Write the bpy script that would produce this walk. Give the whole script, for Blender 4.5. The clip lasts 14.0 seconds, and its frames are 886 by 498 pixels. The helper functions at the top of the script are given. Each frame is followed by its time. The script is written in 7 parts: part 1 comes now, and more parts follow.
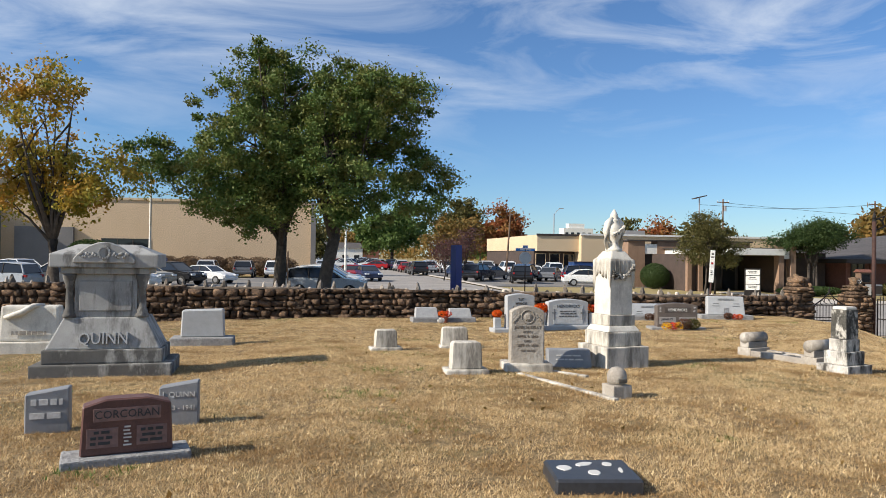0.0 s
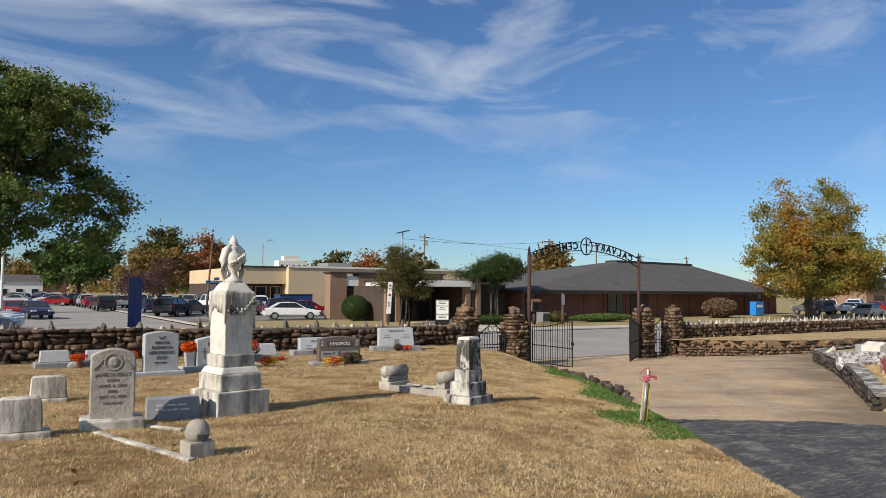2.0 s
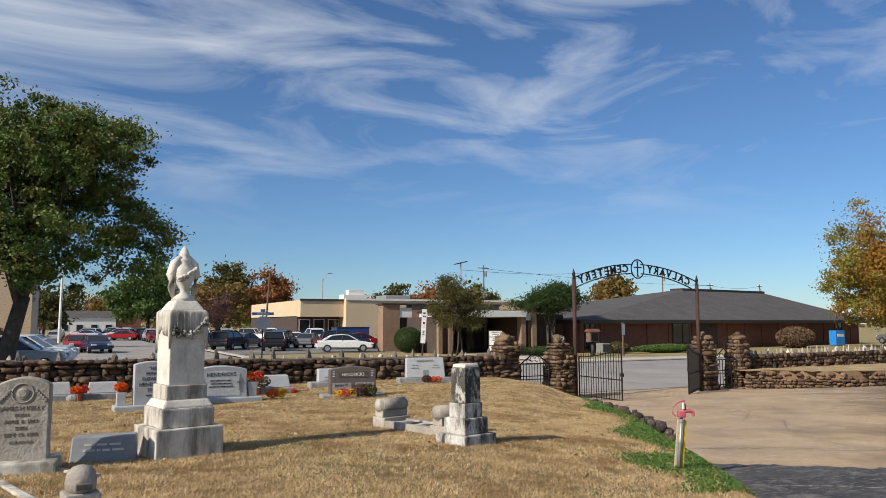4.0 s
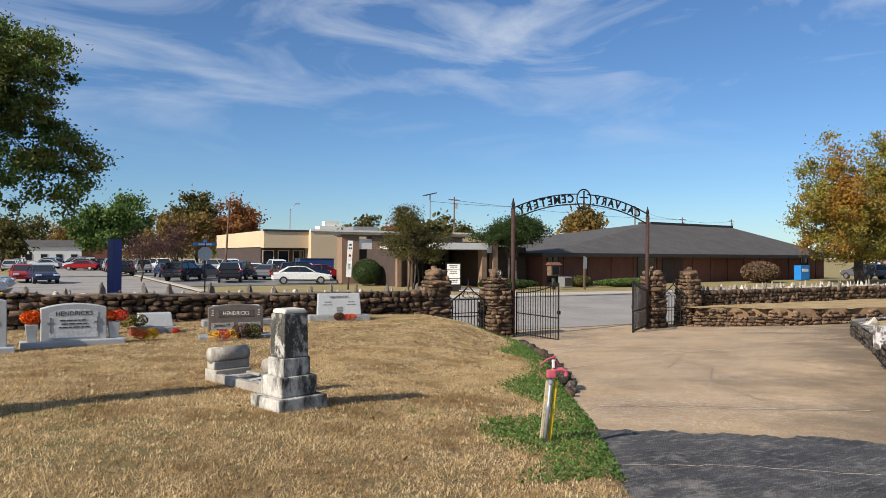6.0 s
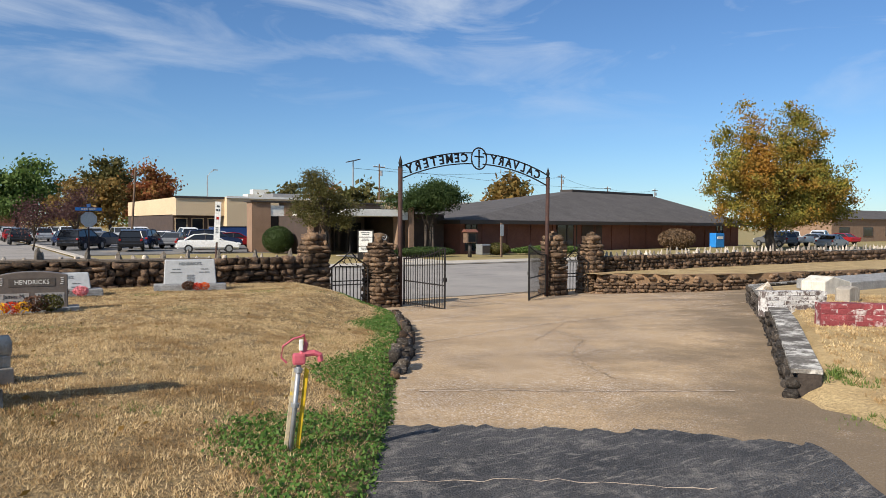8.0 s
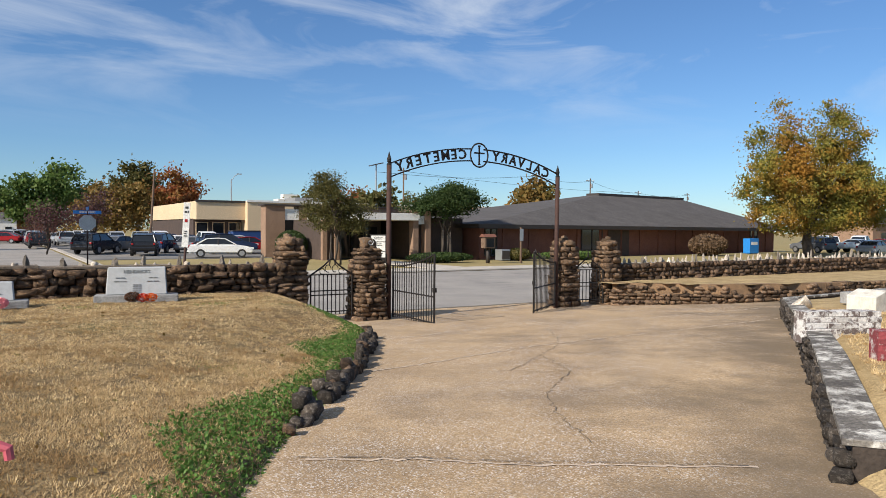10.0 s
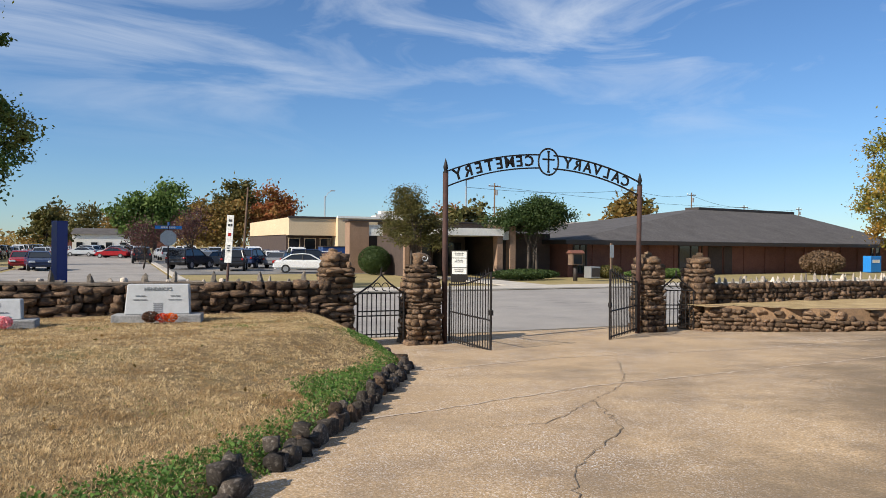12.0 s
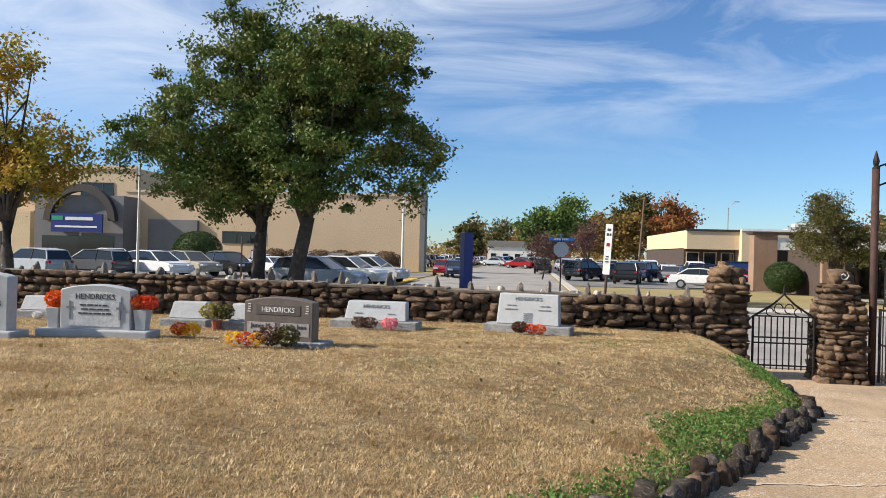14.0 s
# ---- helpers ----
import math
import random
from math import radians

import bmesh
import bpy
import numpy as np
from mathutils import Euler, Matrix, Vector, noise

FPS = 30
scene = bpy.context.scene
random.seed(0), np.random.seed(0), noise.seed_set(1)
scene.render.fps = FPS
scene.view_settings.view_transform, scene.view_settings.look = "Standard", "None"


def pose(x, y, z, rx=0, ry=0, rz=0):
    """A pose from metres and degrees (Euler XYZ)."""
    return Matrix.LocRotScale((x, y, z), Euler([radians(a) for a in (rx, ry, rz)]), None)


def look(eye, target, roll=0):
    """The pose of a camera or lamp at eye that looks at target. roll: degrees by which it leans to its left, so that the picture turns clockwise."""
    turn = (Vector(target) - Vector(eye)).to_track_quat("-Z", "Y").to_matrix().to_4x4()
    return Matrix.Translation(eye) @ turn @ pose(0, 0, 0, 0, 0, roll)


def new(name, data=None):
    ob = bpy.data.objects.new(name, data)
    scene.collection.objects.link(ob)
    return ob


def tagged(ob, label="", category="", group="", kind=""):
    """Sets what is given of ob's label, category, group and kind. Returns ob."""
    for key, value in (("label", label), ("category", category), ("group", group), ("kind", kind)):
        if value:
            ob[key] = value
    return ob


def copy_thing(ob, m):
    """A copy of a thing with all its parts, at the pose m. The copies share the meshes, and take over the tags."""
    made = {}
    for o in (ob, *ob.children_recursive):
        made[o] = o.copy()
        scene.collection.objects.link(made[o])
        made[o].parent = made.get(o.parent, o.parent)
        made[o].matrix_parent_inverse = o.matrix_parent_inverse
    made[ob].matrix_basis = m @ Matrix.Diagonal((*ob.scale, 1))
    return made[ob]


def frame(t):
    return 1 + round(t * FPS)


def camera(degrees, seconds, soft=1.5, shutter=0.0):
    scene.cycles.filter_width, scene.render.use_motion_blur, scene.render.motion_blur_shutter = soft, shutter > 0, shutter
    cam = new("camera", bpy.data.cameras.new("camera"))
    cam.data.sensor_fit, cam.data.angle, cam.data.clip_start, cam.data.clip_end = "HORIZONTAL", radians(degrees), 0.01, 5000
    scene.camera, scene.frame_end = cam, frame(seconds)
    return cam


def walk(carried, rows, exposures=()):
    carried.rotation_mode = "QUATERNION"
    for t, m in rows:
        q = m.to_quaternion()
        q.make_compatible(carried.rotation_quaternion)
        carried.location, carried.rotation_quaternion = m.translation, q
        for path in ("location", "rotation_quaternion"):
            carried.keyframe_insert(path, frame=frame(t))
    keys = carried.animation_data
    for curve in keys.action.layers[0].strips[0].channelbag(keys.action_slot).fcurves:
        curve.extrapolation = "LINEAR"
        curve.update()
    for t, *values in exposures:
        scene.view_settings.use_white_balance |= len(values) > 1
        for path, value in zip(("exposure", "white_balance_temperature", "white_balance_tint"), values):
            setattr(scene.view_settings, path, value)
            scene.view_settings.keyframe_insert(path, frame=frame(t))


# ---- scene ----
cam = camera(63.0, 14.0, soft=0.75)
PATH = [
    (0, (-22.571, -19.947, 2.502), (-22.222, -17.978, 2.52), 0.8),
    (0.5, (-22.222, -19.85, 2.524), (-21.501, -17.984, 2.555), 0.6),
    (1, (-21.777, -19.691, 2.541), (-20.825, -17.933, 2.591), 0.5),
    (1.5, (-21.372, -19.572, 2.527), (-20.327, -17.869, 2.606), 0.4),
    (2, (-21.037, -19.407, 2.507), (-19.973, -17.717, 2.623), 0.4),
    (2.5, (-20.703, -19.218, 2.474), (-19.679, -17.508, 2.639), 0.3),
    (3, (-20.363, -19.06, 2.411), (-19.419, -17.31, 2.628), 0.3),
    (5.5, (-17.934, -17.823, 2.324), (-17.039, -16.038, 2.434), 0.4),
    (6, (-17.389, -17.653, 2.37), (-16.425, -15.901, 2.389), 0.3),
    (6.5, (-16.87, -17.44, 2.333), (-15.842, -15.725, 2.299), 0.3),
    (7, (-16.353, -17.252, 2.295), (-15.271, -15.571, 2.239), 0.3),
    (7.5, (-15.855, -17.111, 2.228), (-14.734, -15.456, 2.163), 0.3),
    (10, (-13.474, -15.736, 2.184), (-12.424, -14.035, 2.132), 0.4),
    (10.5, (-13.035, -15.445, 2.189), (-12.04, -13.711, 2.146), 0.4),
    (11, (-12.608, -15.176, 2.179), (-11.672, -13.409, 2.148), 0.5),
    (11.5, (-12.221, -14.862, 2.177), (-11.343, -13.065, 2.158), 0.5),
    (12, (-11.883, -14.578, 2.158), (-11.067, -12.752, 2.149), 0.5),
    (12.5, (-11.671, -14.277, 2.143), (-10.948, -12.412, 2.146), 0.6),
    (13, (-11.471, -13.985, 2.136), (-10.918, -12.063, 2.146), 0.8),
    (13.5, (-11.323, -13.697, 2.137), (-11.084, -11.712, 2.149), 1.1),
    (14, (-11.301, -13.43, 2.108), (-11.538, -11.444, 2.118), 1.5),
]
walk(cam, [(t, look(eye, target, roll)) for t, eye, target, roll in PATH], exposures=[(0, 0.46), (1.5, 0.22), (2.5, 0.13), (3.2, 0.13), (5.5, 0.27), (7.5, 0.33), (10.5, 0.36), (12, 0.40), (13, 0.48), (14, 0.64)])


# ---------------------------------------------------------------- light
world = bpy.data.worlds.new("sky")
scene.world = world
world.use_nodes = True
wn, wl = world.node_tree.nodes, world.node_tree.links
wn.clear()
SUN_ELEV, SUN_AZ = 33.0, 257.0       # degrees; azimuth clockwise from +y, where the sun stands
sky = wn.new("ShaderNodeTexSky")
sky.sky_type = 'NISHITA'
sky.sun_disc = False
sky.sun_elevation = radians(SUN_ELEV)
sky.sun_rotation = radians(SUN_AZ)
sky.air_density, sky.dust_density, sky.ozone_density = 1.0, 0.1, 4.0
tc = wn.new("ShaderNodeTexCoord")
mp = wn.new("ShaderNodeMapping")
mp.inputs['Rotation'].default_value = (0.0, 0.0, radians(24))
mp.inputs['Scale'].default_value = (2.0, 4.2, 11.0)
n1 = wn.new("ShaderNodeTexNoise")
n1.inputs['Scale'].default_value = 1.25
n1.inputs['Detail'].default_value = 9.0
n1.inputs['Roughness'].default_value = 0.58
n1.inputs['Distortion'].default_value = 0.7
r1 = wn.new("ShaderNodeMapRange")
r1.inputs['From Min'].default_value, r1.inputs['From Max'].default_value = 0.47, 0.86
r1.inputs['To Max'].default_value = 0.9
sep = wn.new("ShaderNodeSeparateXYZ")
r2 = wn.new("ShaderNodeMapRange")
r2.inputs['From Min'].default_value, r2.inputs['From Max'].default_value = 0.11, 0.25
mul = wn.new("ShaderNodeMath")
mul.operation = 'MULTIPLY'
mixc = wn.new("ShaderNodeMix")
mixc.data_type = 'RGBA'
mixc.inputs['B'].default_value = (7.6, 8.2, 9.0, 1)
bg = wn.new("ShaderNodeBackground")
bg.inputs['Strength'].default_value = 0.078
wo = wn.new("ShaderNodeOutputWorld")
wl.new(tc.outputs['Generated'], mp.inputs['Vector'])
wl.new(mp.outputs['Vector'], n1.inputs['Vector'])
lean_x = wn.new("ShaderNodeMapRange")      # the cirrus thickens towards the west
lean_x.inputs['From Min'].default_value, lean_x.inputs['From Max'].default_value = 0.62, 0.02
lean_x.inputs['To Min'].default_value, lean_x.inputs['To Max'].default_value = -0.03, 0.10
thick = wn.new("ShaderNodeMath")
wl.new(lean_x.outputs['Result'], thick.inputs[0])
wl.new(n1.outputs['Fac'], thick.inputs[1])
wl.new(thick.outputs['Value'], r1.inputs['Value'])
wl.new(tc.outputs['Generated'], sep.inputs['Vector'])
wl.new(sep.outputs['Z'], r2.inputs['Value'])
wl.new(sep.outputs['X'], lean_x.inputs['Value'])
wl.new(r1.outputs['Result'], mul.inputs[0])
wl.new(r2.outputs['Result'], mul.inputs[1])
wl.new(mul.outputs['Value'], mixc.inputs['Factor'])
tint = wn.new("ShaderNodeVectorMath")
tint.operation = 'MULTIPLY'
tint.inputs[1].default_value = (0.77, 0.965, 1.17)
wl.new(sky.outputs['Color'], tint.inputs[0])
wl.new(tint.outputs['Vector'], mixc.inputs['A'])
wl.new(mixc.outputs['Result'], bg.inputs['Color'])
wl.new(bg.outputs['Background'], wo.inputs['Surface'])

sun = new("sun", bpy.data.lights.new("sun", 'SUN'))
sun.data.energy = 5.0
sun.data.angle = radians(0.5)
sun.data.color = (1.0, 0.925, 0.82)
_a, _e = radians(SUN_AZ), radians(SUN_ELEV)
sun.matrix_world = look((0, 0, 30), (-math.sin(_a) * math.cos(_e) * 10, -math.cos(_a) * math.cos(_e) * 10, 30 - math.sin(_e) * 10))

# ---------------------------------------------------------------- materials


def material(name, base, dark=None, scale=4.0, rough=0.85, bump=0.3, metal=0.0, fine=40.0, by_object=0.0, stain=None, stain_scale=1.5, spec=0.3, grain=1.0, streak=1.0, at=(0.52, 0.64)):
    """A surface of two noises: broad patches from base to dark, fine grain in the relief, and stains of a third colour."""
    m = bpy.data.materials.new(name)
    m.use_nodes = True
    nt = m.node_tree
    b = nt.nodes["Principled BSDF"]
    b.inputs['Roughness'].default_value = rough
    b.inputs['Metallic'].default_value = metal
    b.inputs['Specular IOR Level'].default_value = spec
    dark = dark or tuple(c * 0.7 for c in base)
    co = nt.nodes.new("ShaderNodeTexCoord")
    place = co.outputs['Object']
    if by_object:
        oi = nt.nodes.new("ShaderNodeObjectInfo")
        sh = nt.nodes.new("ShaderNodeVectorMath")
        sh.operation = 'MULTIPLY_ADD'
        sh.inputs[1].default_value = (37.0, 91.0, 53.0)
        nt.links.new(oi.outputs['Random'], sh.inputs[0])
        nt.links.new(place, sh.inputs[2])
        place = sh.outputs['Vector']
    na = nt.nodes.new("ShaderNodeTexNoise")
    na.inputs['Scale'].default_value, na.inputs['Detail'].default_value, na.inputs['Roughness'].default_value = scale, 6, 0.65
    nb = nt.nodes.new("ShaderNodeTexNoise")
    nb.inputs['Scale'].default_value, nb.inputs['Detail'].default_value = fine, 4
    nt.links.new(place, na.inputs['Vector'])
    nt.links.new(place, nb.inputs['Vector'])
    ramp = nt.nodes.new("ShaderNodeMapRange")
    ramp.inputs['From Min'].default_value, ramp.inputs['From Max'].default_value = 0.35, 0.68
    nt.links.new(na.outputs['Fac'], ramp.inputs['Value'])
    mx = nt.nodes.new("ShaderNodeMix")
    mx.data_type = 'RGBA'
    mx.inputs['A'].default_value, mx.inputs['B'].default_value = (*base, 1), (*dark, 1)
    nt.links.new(ramp.outputs['Result'], mx.inputs['Factor'])
    col = mx.outputs['Result']
    gr = nt.nodes.new("ShaderNodeMapRange")
    gr.inputs['From Min'].default_value, gr.inputs['From Max'].default_value = 0.3, 0.7
    gr.inputs['To Min'].default_value, gr.inputs['To Max'].default_value = 1 - 0.22 * grain, 1 + 0.16 * grain
    nt.links.new(nb.outputs['Fac'], gr.inputs['Value'])
    sc = nt.nodes.new("ShaderNodeVectorMath")
    sc.operation = 'SCALE'
    nt.links.new(col, sc.inputs[0])
    nt.links.new(gr.outputs['Result'], sc.inputs['Scale'])
    col = sc.outputs['Vector']
    if stain:
        ns = nt.nodes.new("ShaderNodeTexNoise")
        ns.inputs['Scale'].default_value, ns.inputs['Detail'].default_value, ns.inputs['Roughness'].default_value = stain_scale, 8, 0.7
        sq = nt.nodes.new("ShaderNodeVectorMath")
        sq.operation = 'MULTIPLY'
        sq.inputs[1].default_value = (1.0, 1.0, streak)
        nt.links.new(place, sq.inputs[0])
        nt.links.new(sq.outputs['Vector'], ns.inputs['Vector'])
        rs = nt.nodes.new("ShaderNodeMapRange")
        rs.inputs['From Min'].default_value, rs.inputs['From Max'].default_value = at
        nt.links.new(ns.outputs['Fac'], rs.inputs['Value'])
        ms = nt.nodes.new("ShaderNodeMix")
        ms.data_type = 'RGBA'
        ms.inputs['B'].default_value = (*stain, 1)
        nt.links.new(rs.outputs['Result'], ms.inputs['Factor'])
        nt.links.new(col, ms.inputs['A'])
        col = ms.outputs['Result']
    if by_object:
        ro = nt.nodes.new("ShaderNodeMapRange")
        ro.inputs['To Min'].default_value, ro.inputs['To Max'].default_value = 1 - by_object, 1 + by_object
        nt.links.new(oi.outputs['Random'], ro.inputs['Value'])
        so = nt.nodes.new("ShaderNodeVectorMath")
        so.operation = 'SCALE'
        nt.links.new(col, so.inputs[0])
        nt.links.new(ro.outputs['Result'], so.inputs['Scale'])
        col = so.outputs['Vector']
    nt.links.new(col, b.inputs['Base Color'])
    if bump:
        bp = nt.nodes.new("ShaderNodeBump")
        bp.inputs['Strength'].default_value = bump
        bp.inputs['Distance'].default_value = 0.02
        nt.links.new(nb.outputs['Fac'], bp.inputs['Height'])
        nt.links.new(bp.outputs['Normal'], b.inputs['Normal'])
    return m


def leaf_material(name, a, c, d=None, drift=0.5, through_light=0.3):
    """Leaves: colour changes from leaf to leaf and in drifts across the crown; some light passes through."""
    m = bpy.data.materials.new(name)
    m.use_nodes = True
    nt = m.node_tree
    b = nt.nodes["Principled BSDF"]
    b.inputs['Roughness'].default_value = 0.6
    b.inputs['Specular IOR Level'].default_value = 0.25
    ge = nt.nodes.new("ShaderNodeNewGeometry")
    mx = nt.nodes.new("ShaderNodeMix")
    mx.data_type = 'RGBA'
    mx.inputs['A'].default_value, mx.inputs['B'].default_value = (*a, 1), (*c, 1)
    nt.links.new(ge.outputs['Random Per Island'], mx.inputs['Factor'])
    col = mx.outputs['Result']
    if d:
        co = nt.nodes.new("ShaderNodeTexCoord")
        ns = nt.nodes.new("ShaderNodeTexNoise")
        ns.inputs['Scale'].default_value, ns.inputs['Detail'].default_value = drift, 8
        nt.links.new(co.outputs['Object'], ns.inputs['Vector'])
        rs = nt.nodes.new("ShaderNodeMapRange")
        rs.inputs['From Min'].default_value, rs.inputs['From Max'].default_value = 0.46, 0.62
        nt.links.new(ns.outputs['Fac'], rs.inputs['Value'])
        ms = nt.nodes.new("ShaderNodeMix")
        ms.data_type = 'RGBA'
        ms.inputs['B'].default_value = (*d, 1)
        nt.links.new(rs.outputs['Result'], ms.inputs['Factor'])
        nt.links.new(col, ms.inputs['A'])
        col = ms.outputs['Result']
    nt.links.new(col, b.inputs['Base Color'])
    tr = nt.nodes.new("ShaderNodeBsdfTranslucent")
    nt.links.new(col, tr.inputs['Color'])
    mix = nt.nodes.new("ShaderNodeMixShader")
    mix.inputs['Fac'].default_value = through_light
    nt.links.new(b.outputs['BSDF'], mix.inputs[1])
    nt.links.new(tr.outputs['BSDF'], mix.inputs[2])
    nt.links.new(mix.outputs['Shader'], nt.nodes["Material Output"].inputs['Surface'])
    return m


def plain(name, base, rough=0.5, metal=0.0, spec=0.5):
    return material(name, base, tuple(c * 0.88 for c in base), 3.0, rough, 0.03, metal, 25.0, spec=spec)


def glassy(name, base=(0.015, 0.018, 0.022)):
    m = bpy.data.materials.new(name)
    m.use_nodes = True
    b = m.node_tree.nodes["Principled BSDF"]
    b.inputs['Base Color'].default_value = (*base, 1)
    b.inputs['Roughness'].default_value = 0.06
    b.inputs['Specular IOR Level'].default_value = 0.6
    return m


M_LAWN = material("dry_lawn", (0.30, 0.21, 0.10), (0.155, 0.10, 0.045), 6.0, 0.95, 1.0, fine=38.0, stain=(0.14, 0.115, 0.042), stain_scale=0.5, grain=2.4, at=(0.50, 0.66))
M_BLADE = leaf_material("dry_blades", (0.83, 0.635, 0.36), (0.40, 0.265, 0.12), (0.32, 0.20, 0.087), 1.3)
M_TUFT = leaf_material("straw_tufts", (0.82, 0.645, 0.375), (0.52, 0.365, 0.175), (0.42, 0.27, 0.12), 2.5)
M_GREENBLADE = leaf_material("green_blades", (0.085, 0.155, 0.03), (0.19, 0.24, 0.055))
M_WEED = leaf_material("green_weeds", (0.055, 0.13, 0.022), (0.13, 0.22, 0.045))
M_STRAW = material("straw_grass", (0.47, 0.345, 0.175), (0.30, 0.205, 0.095), 1.6, 0.95, 0.9, fine=35.0, stain=(0.30, 0.22, 0.10), stain_scale=0.8, at=(0.5, 0.75))
M_FIELD = material("verge_grass", (0.34, 0.26, 0.12), (0.24, 0.20, 0.08), 0.3, 0.95, 0.5, fine=20.0)
def aggregate_concrete():
    """Old concrete with its gravel showing, grey dirt in patches and toward the retaining wall."""
    m = material("worn_concrete", (0.50, 0.355, 0.208), (0.37, 0.26, 0.152), 0.9, 0.95, 0.3, fine=48.0, stain=(0.25, 0.185, 0.125), stain_scale=0.8, at=(0.46, 0.66), spec=0.1, grain=1.9)
    nt = m.node_tree
    b = nt.nodes["Principled BSDF"]
    old = b.inputs['Base Color'].links[0].from_socket
    co = nt.nodes.new("ShaderNodeTexCoord")

    def node(kind, **sockets):
        n = nt.nodes.new(kind)
        for k, v in sockets.items():
            n.inputs[k.replace("_", " ")].default_value = v
        return n

    def blend(a, fac, c, mode='MIX'):
        n = nt.nodes.new("ShaderNodeMix")
        n.data_type, n.blend_type = 'RGBA', mode
        nt.links.new(a, n.inputs['A'])
        nt.links.new(fac, n.inputs['Factor'])
        if isinstance(c, tuple):
            n.inputs['B'].default_value = (*c, 1)
        else:
            nt.links.new(c, n.inputs['B'])
        return n.outputs['Result']

    # gravel of mixed colours
    cell = node("ShaderNodeTexVoronoi", Scale=110.0)
    nt.links.new(co.outputs['Object'], cell.inputs['Vector'])
    ramp = nt.nodes.new("ShaderNodeValToRGB")
    for e, (p, c) in zip((ramp.color_ramp.elements[0], ramp.color_ramp.elements[1], ramp.color_ramp.elements.new(0.4), ramp.color_ramp.elements.new(0.7)),
                         ((0.0, (0.15, 0.10, 0.06)), (1.0, (0.50, 0.365, 0.22)), (0.4, (0.36, 0.235, 0.13)), (0.75, (0.48, 0.345, 0.20)))):
        e.position, e.color = p, (*c, 1)
    sep = nt.nodes.new("ShaderNodeSeparateColor")
    nt.links.new(cell.outputs['Color'], sep.inputs['Color'])
    nt.links.new(sep.outputs['Red'], ramp.inputs['Fac'])
    worn = node("ShaderNodeTexNoise", Scale=0.7, Detail=7.0, Roughness=0.7)
    nt.links.new(co.outputs['Object'], worn.inputs['Vector'])
    show = node("ShaderNodeMapRange", From_Min=0.38, From_Max=0.6, To_Min=0.15, To_Max=0.55)
    nt.links.new(worn.outputs['Fac'], show.inputs['Value'])
    col = blend(old, show.outputs['Result'], ramp.outputs['Color'])
    # grey dirt, thicker on the wall's side of the drive
    near = nt.nodes.new("ShaderNodeVectorMath")
    near.operation = 'DOT_PRODUCT'
    near.inputs[1].default_value = (-0.57, 0.82, 0.0)
    nt.links.new(co.outputs['Object'], near.inputs[0])
    side = node("ShaderNodeMapRange", From_Min=-3.0, From_Max=-5.7, To_Min=0.0, To_Max=0.25)
    nt.links.new(near.outputs['Value'], side.inputs['Value'])
    film = node("ShaderNodeTexNoise", Scale=0.45, Detail=8.0, Roughness=0.68)
    nt.links.new(co.outputs['Object'], film.inputs['Vector'])
    add = nt.nodes.new("ShaderNodeMath")
    nt.links.new(side.outputs['Result'], add.inputs[0])
    nt.links.new(film.outputs['Fac'], add.inputs[1])
    dirt = node("ShaderNodeMapRange", From_Min=0.53, From_Max=0.78, To_Min=0.0, To_Max=0.85)
    nt.links.new(add.outputs['Value'], dirt.inputs['Value'])
    col = blend(col, dirt.outputs['Result'], (0.175, 0.133, 0.09))
    nt.links.new(col, b.inputs['Base Color'])
    return m


M_CONC = aggregate_concrete()
def worn_asphalt():
    """Old asphalt: dark binder, worn paler in long streaks across the drive."""
    m = material("asphalt", (0.095, 0.09, 0.088), (0.040, 0.040, 0.043), 2.2, 0.92, 1.0, fine=75.0, stain=(0.20, 0.18, 0.16), stain_scale=3.2, grain=2.2, at=(0.53, 0.66))
    nt = m.node_tree
    b = nt.nodes["Principled BSDF"]
    old = b.inputs['Base Color'].links[0].from_socket
    co = nt.nodes.new("ShaderNodeTexCoord")
    mp = nt.nodes.new("ShaderNodeMapping")
    mp.inputs['Rotation'].default_value = (0, 0, radians(38))
    mp.inputs['Scale'].default_value = (1.6, 7.5, 1.0)
    ns = nt.nodes.new("ShaderNodeTexNoise")
    ns.inputs['Scale'].default_value, ns.inputs['Detail'].default_value, ns.inputs['Roughness'].default_value, ns.inputs['Distortion'].default_value = 2.6, 10, 0.78, 0.9
    rs = nt.nodes.new("ShaderNodeMapRange")
    rs.inputs['From Min'].default_value, rs.inputs['From Max'].default_value, rs.inputs['To Max'].default_value = 0.52, 0.64, 0.8
    mx = nt.nodes.new("ShaderNodeMix")
    mx.data_type = 'RGBA'
    mx.inputs['B'].default_value = (0.26, 0.235, 0.205, 1)
    nt.links.new(co.outputs['Object'], mp.inputs['Vector'])
    nt.links.new(mp.outputs['Vector'], ns.inputs['Vector'])
    nt.links.new(ns.outputs['Fac'], rs.inputs['Value'])
    nt.links.new(rs.outputs['Result'], mx.inputs['Factor'])
    nt.links.new(old, mx.inputs['A'])
    nt.links.new(mx.outputs['Result'], b.inputs['Base Color'])
    return m


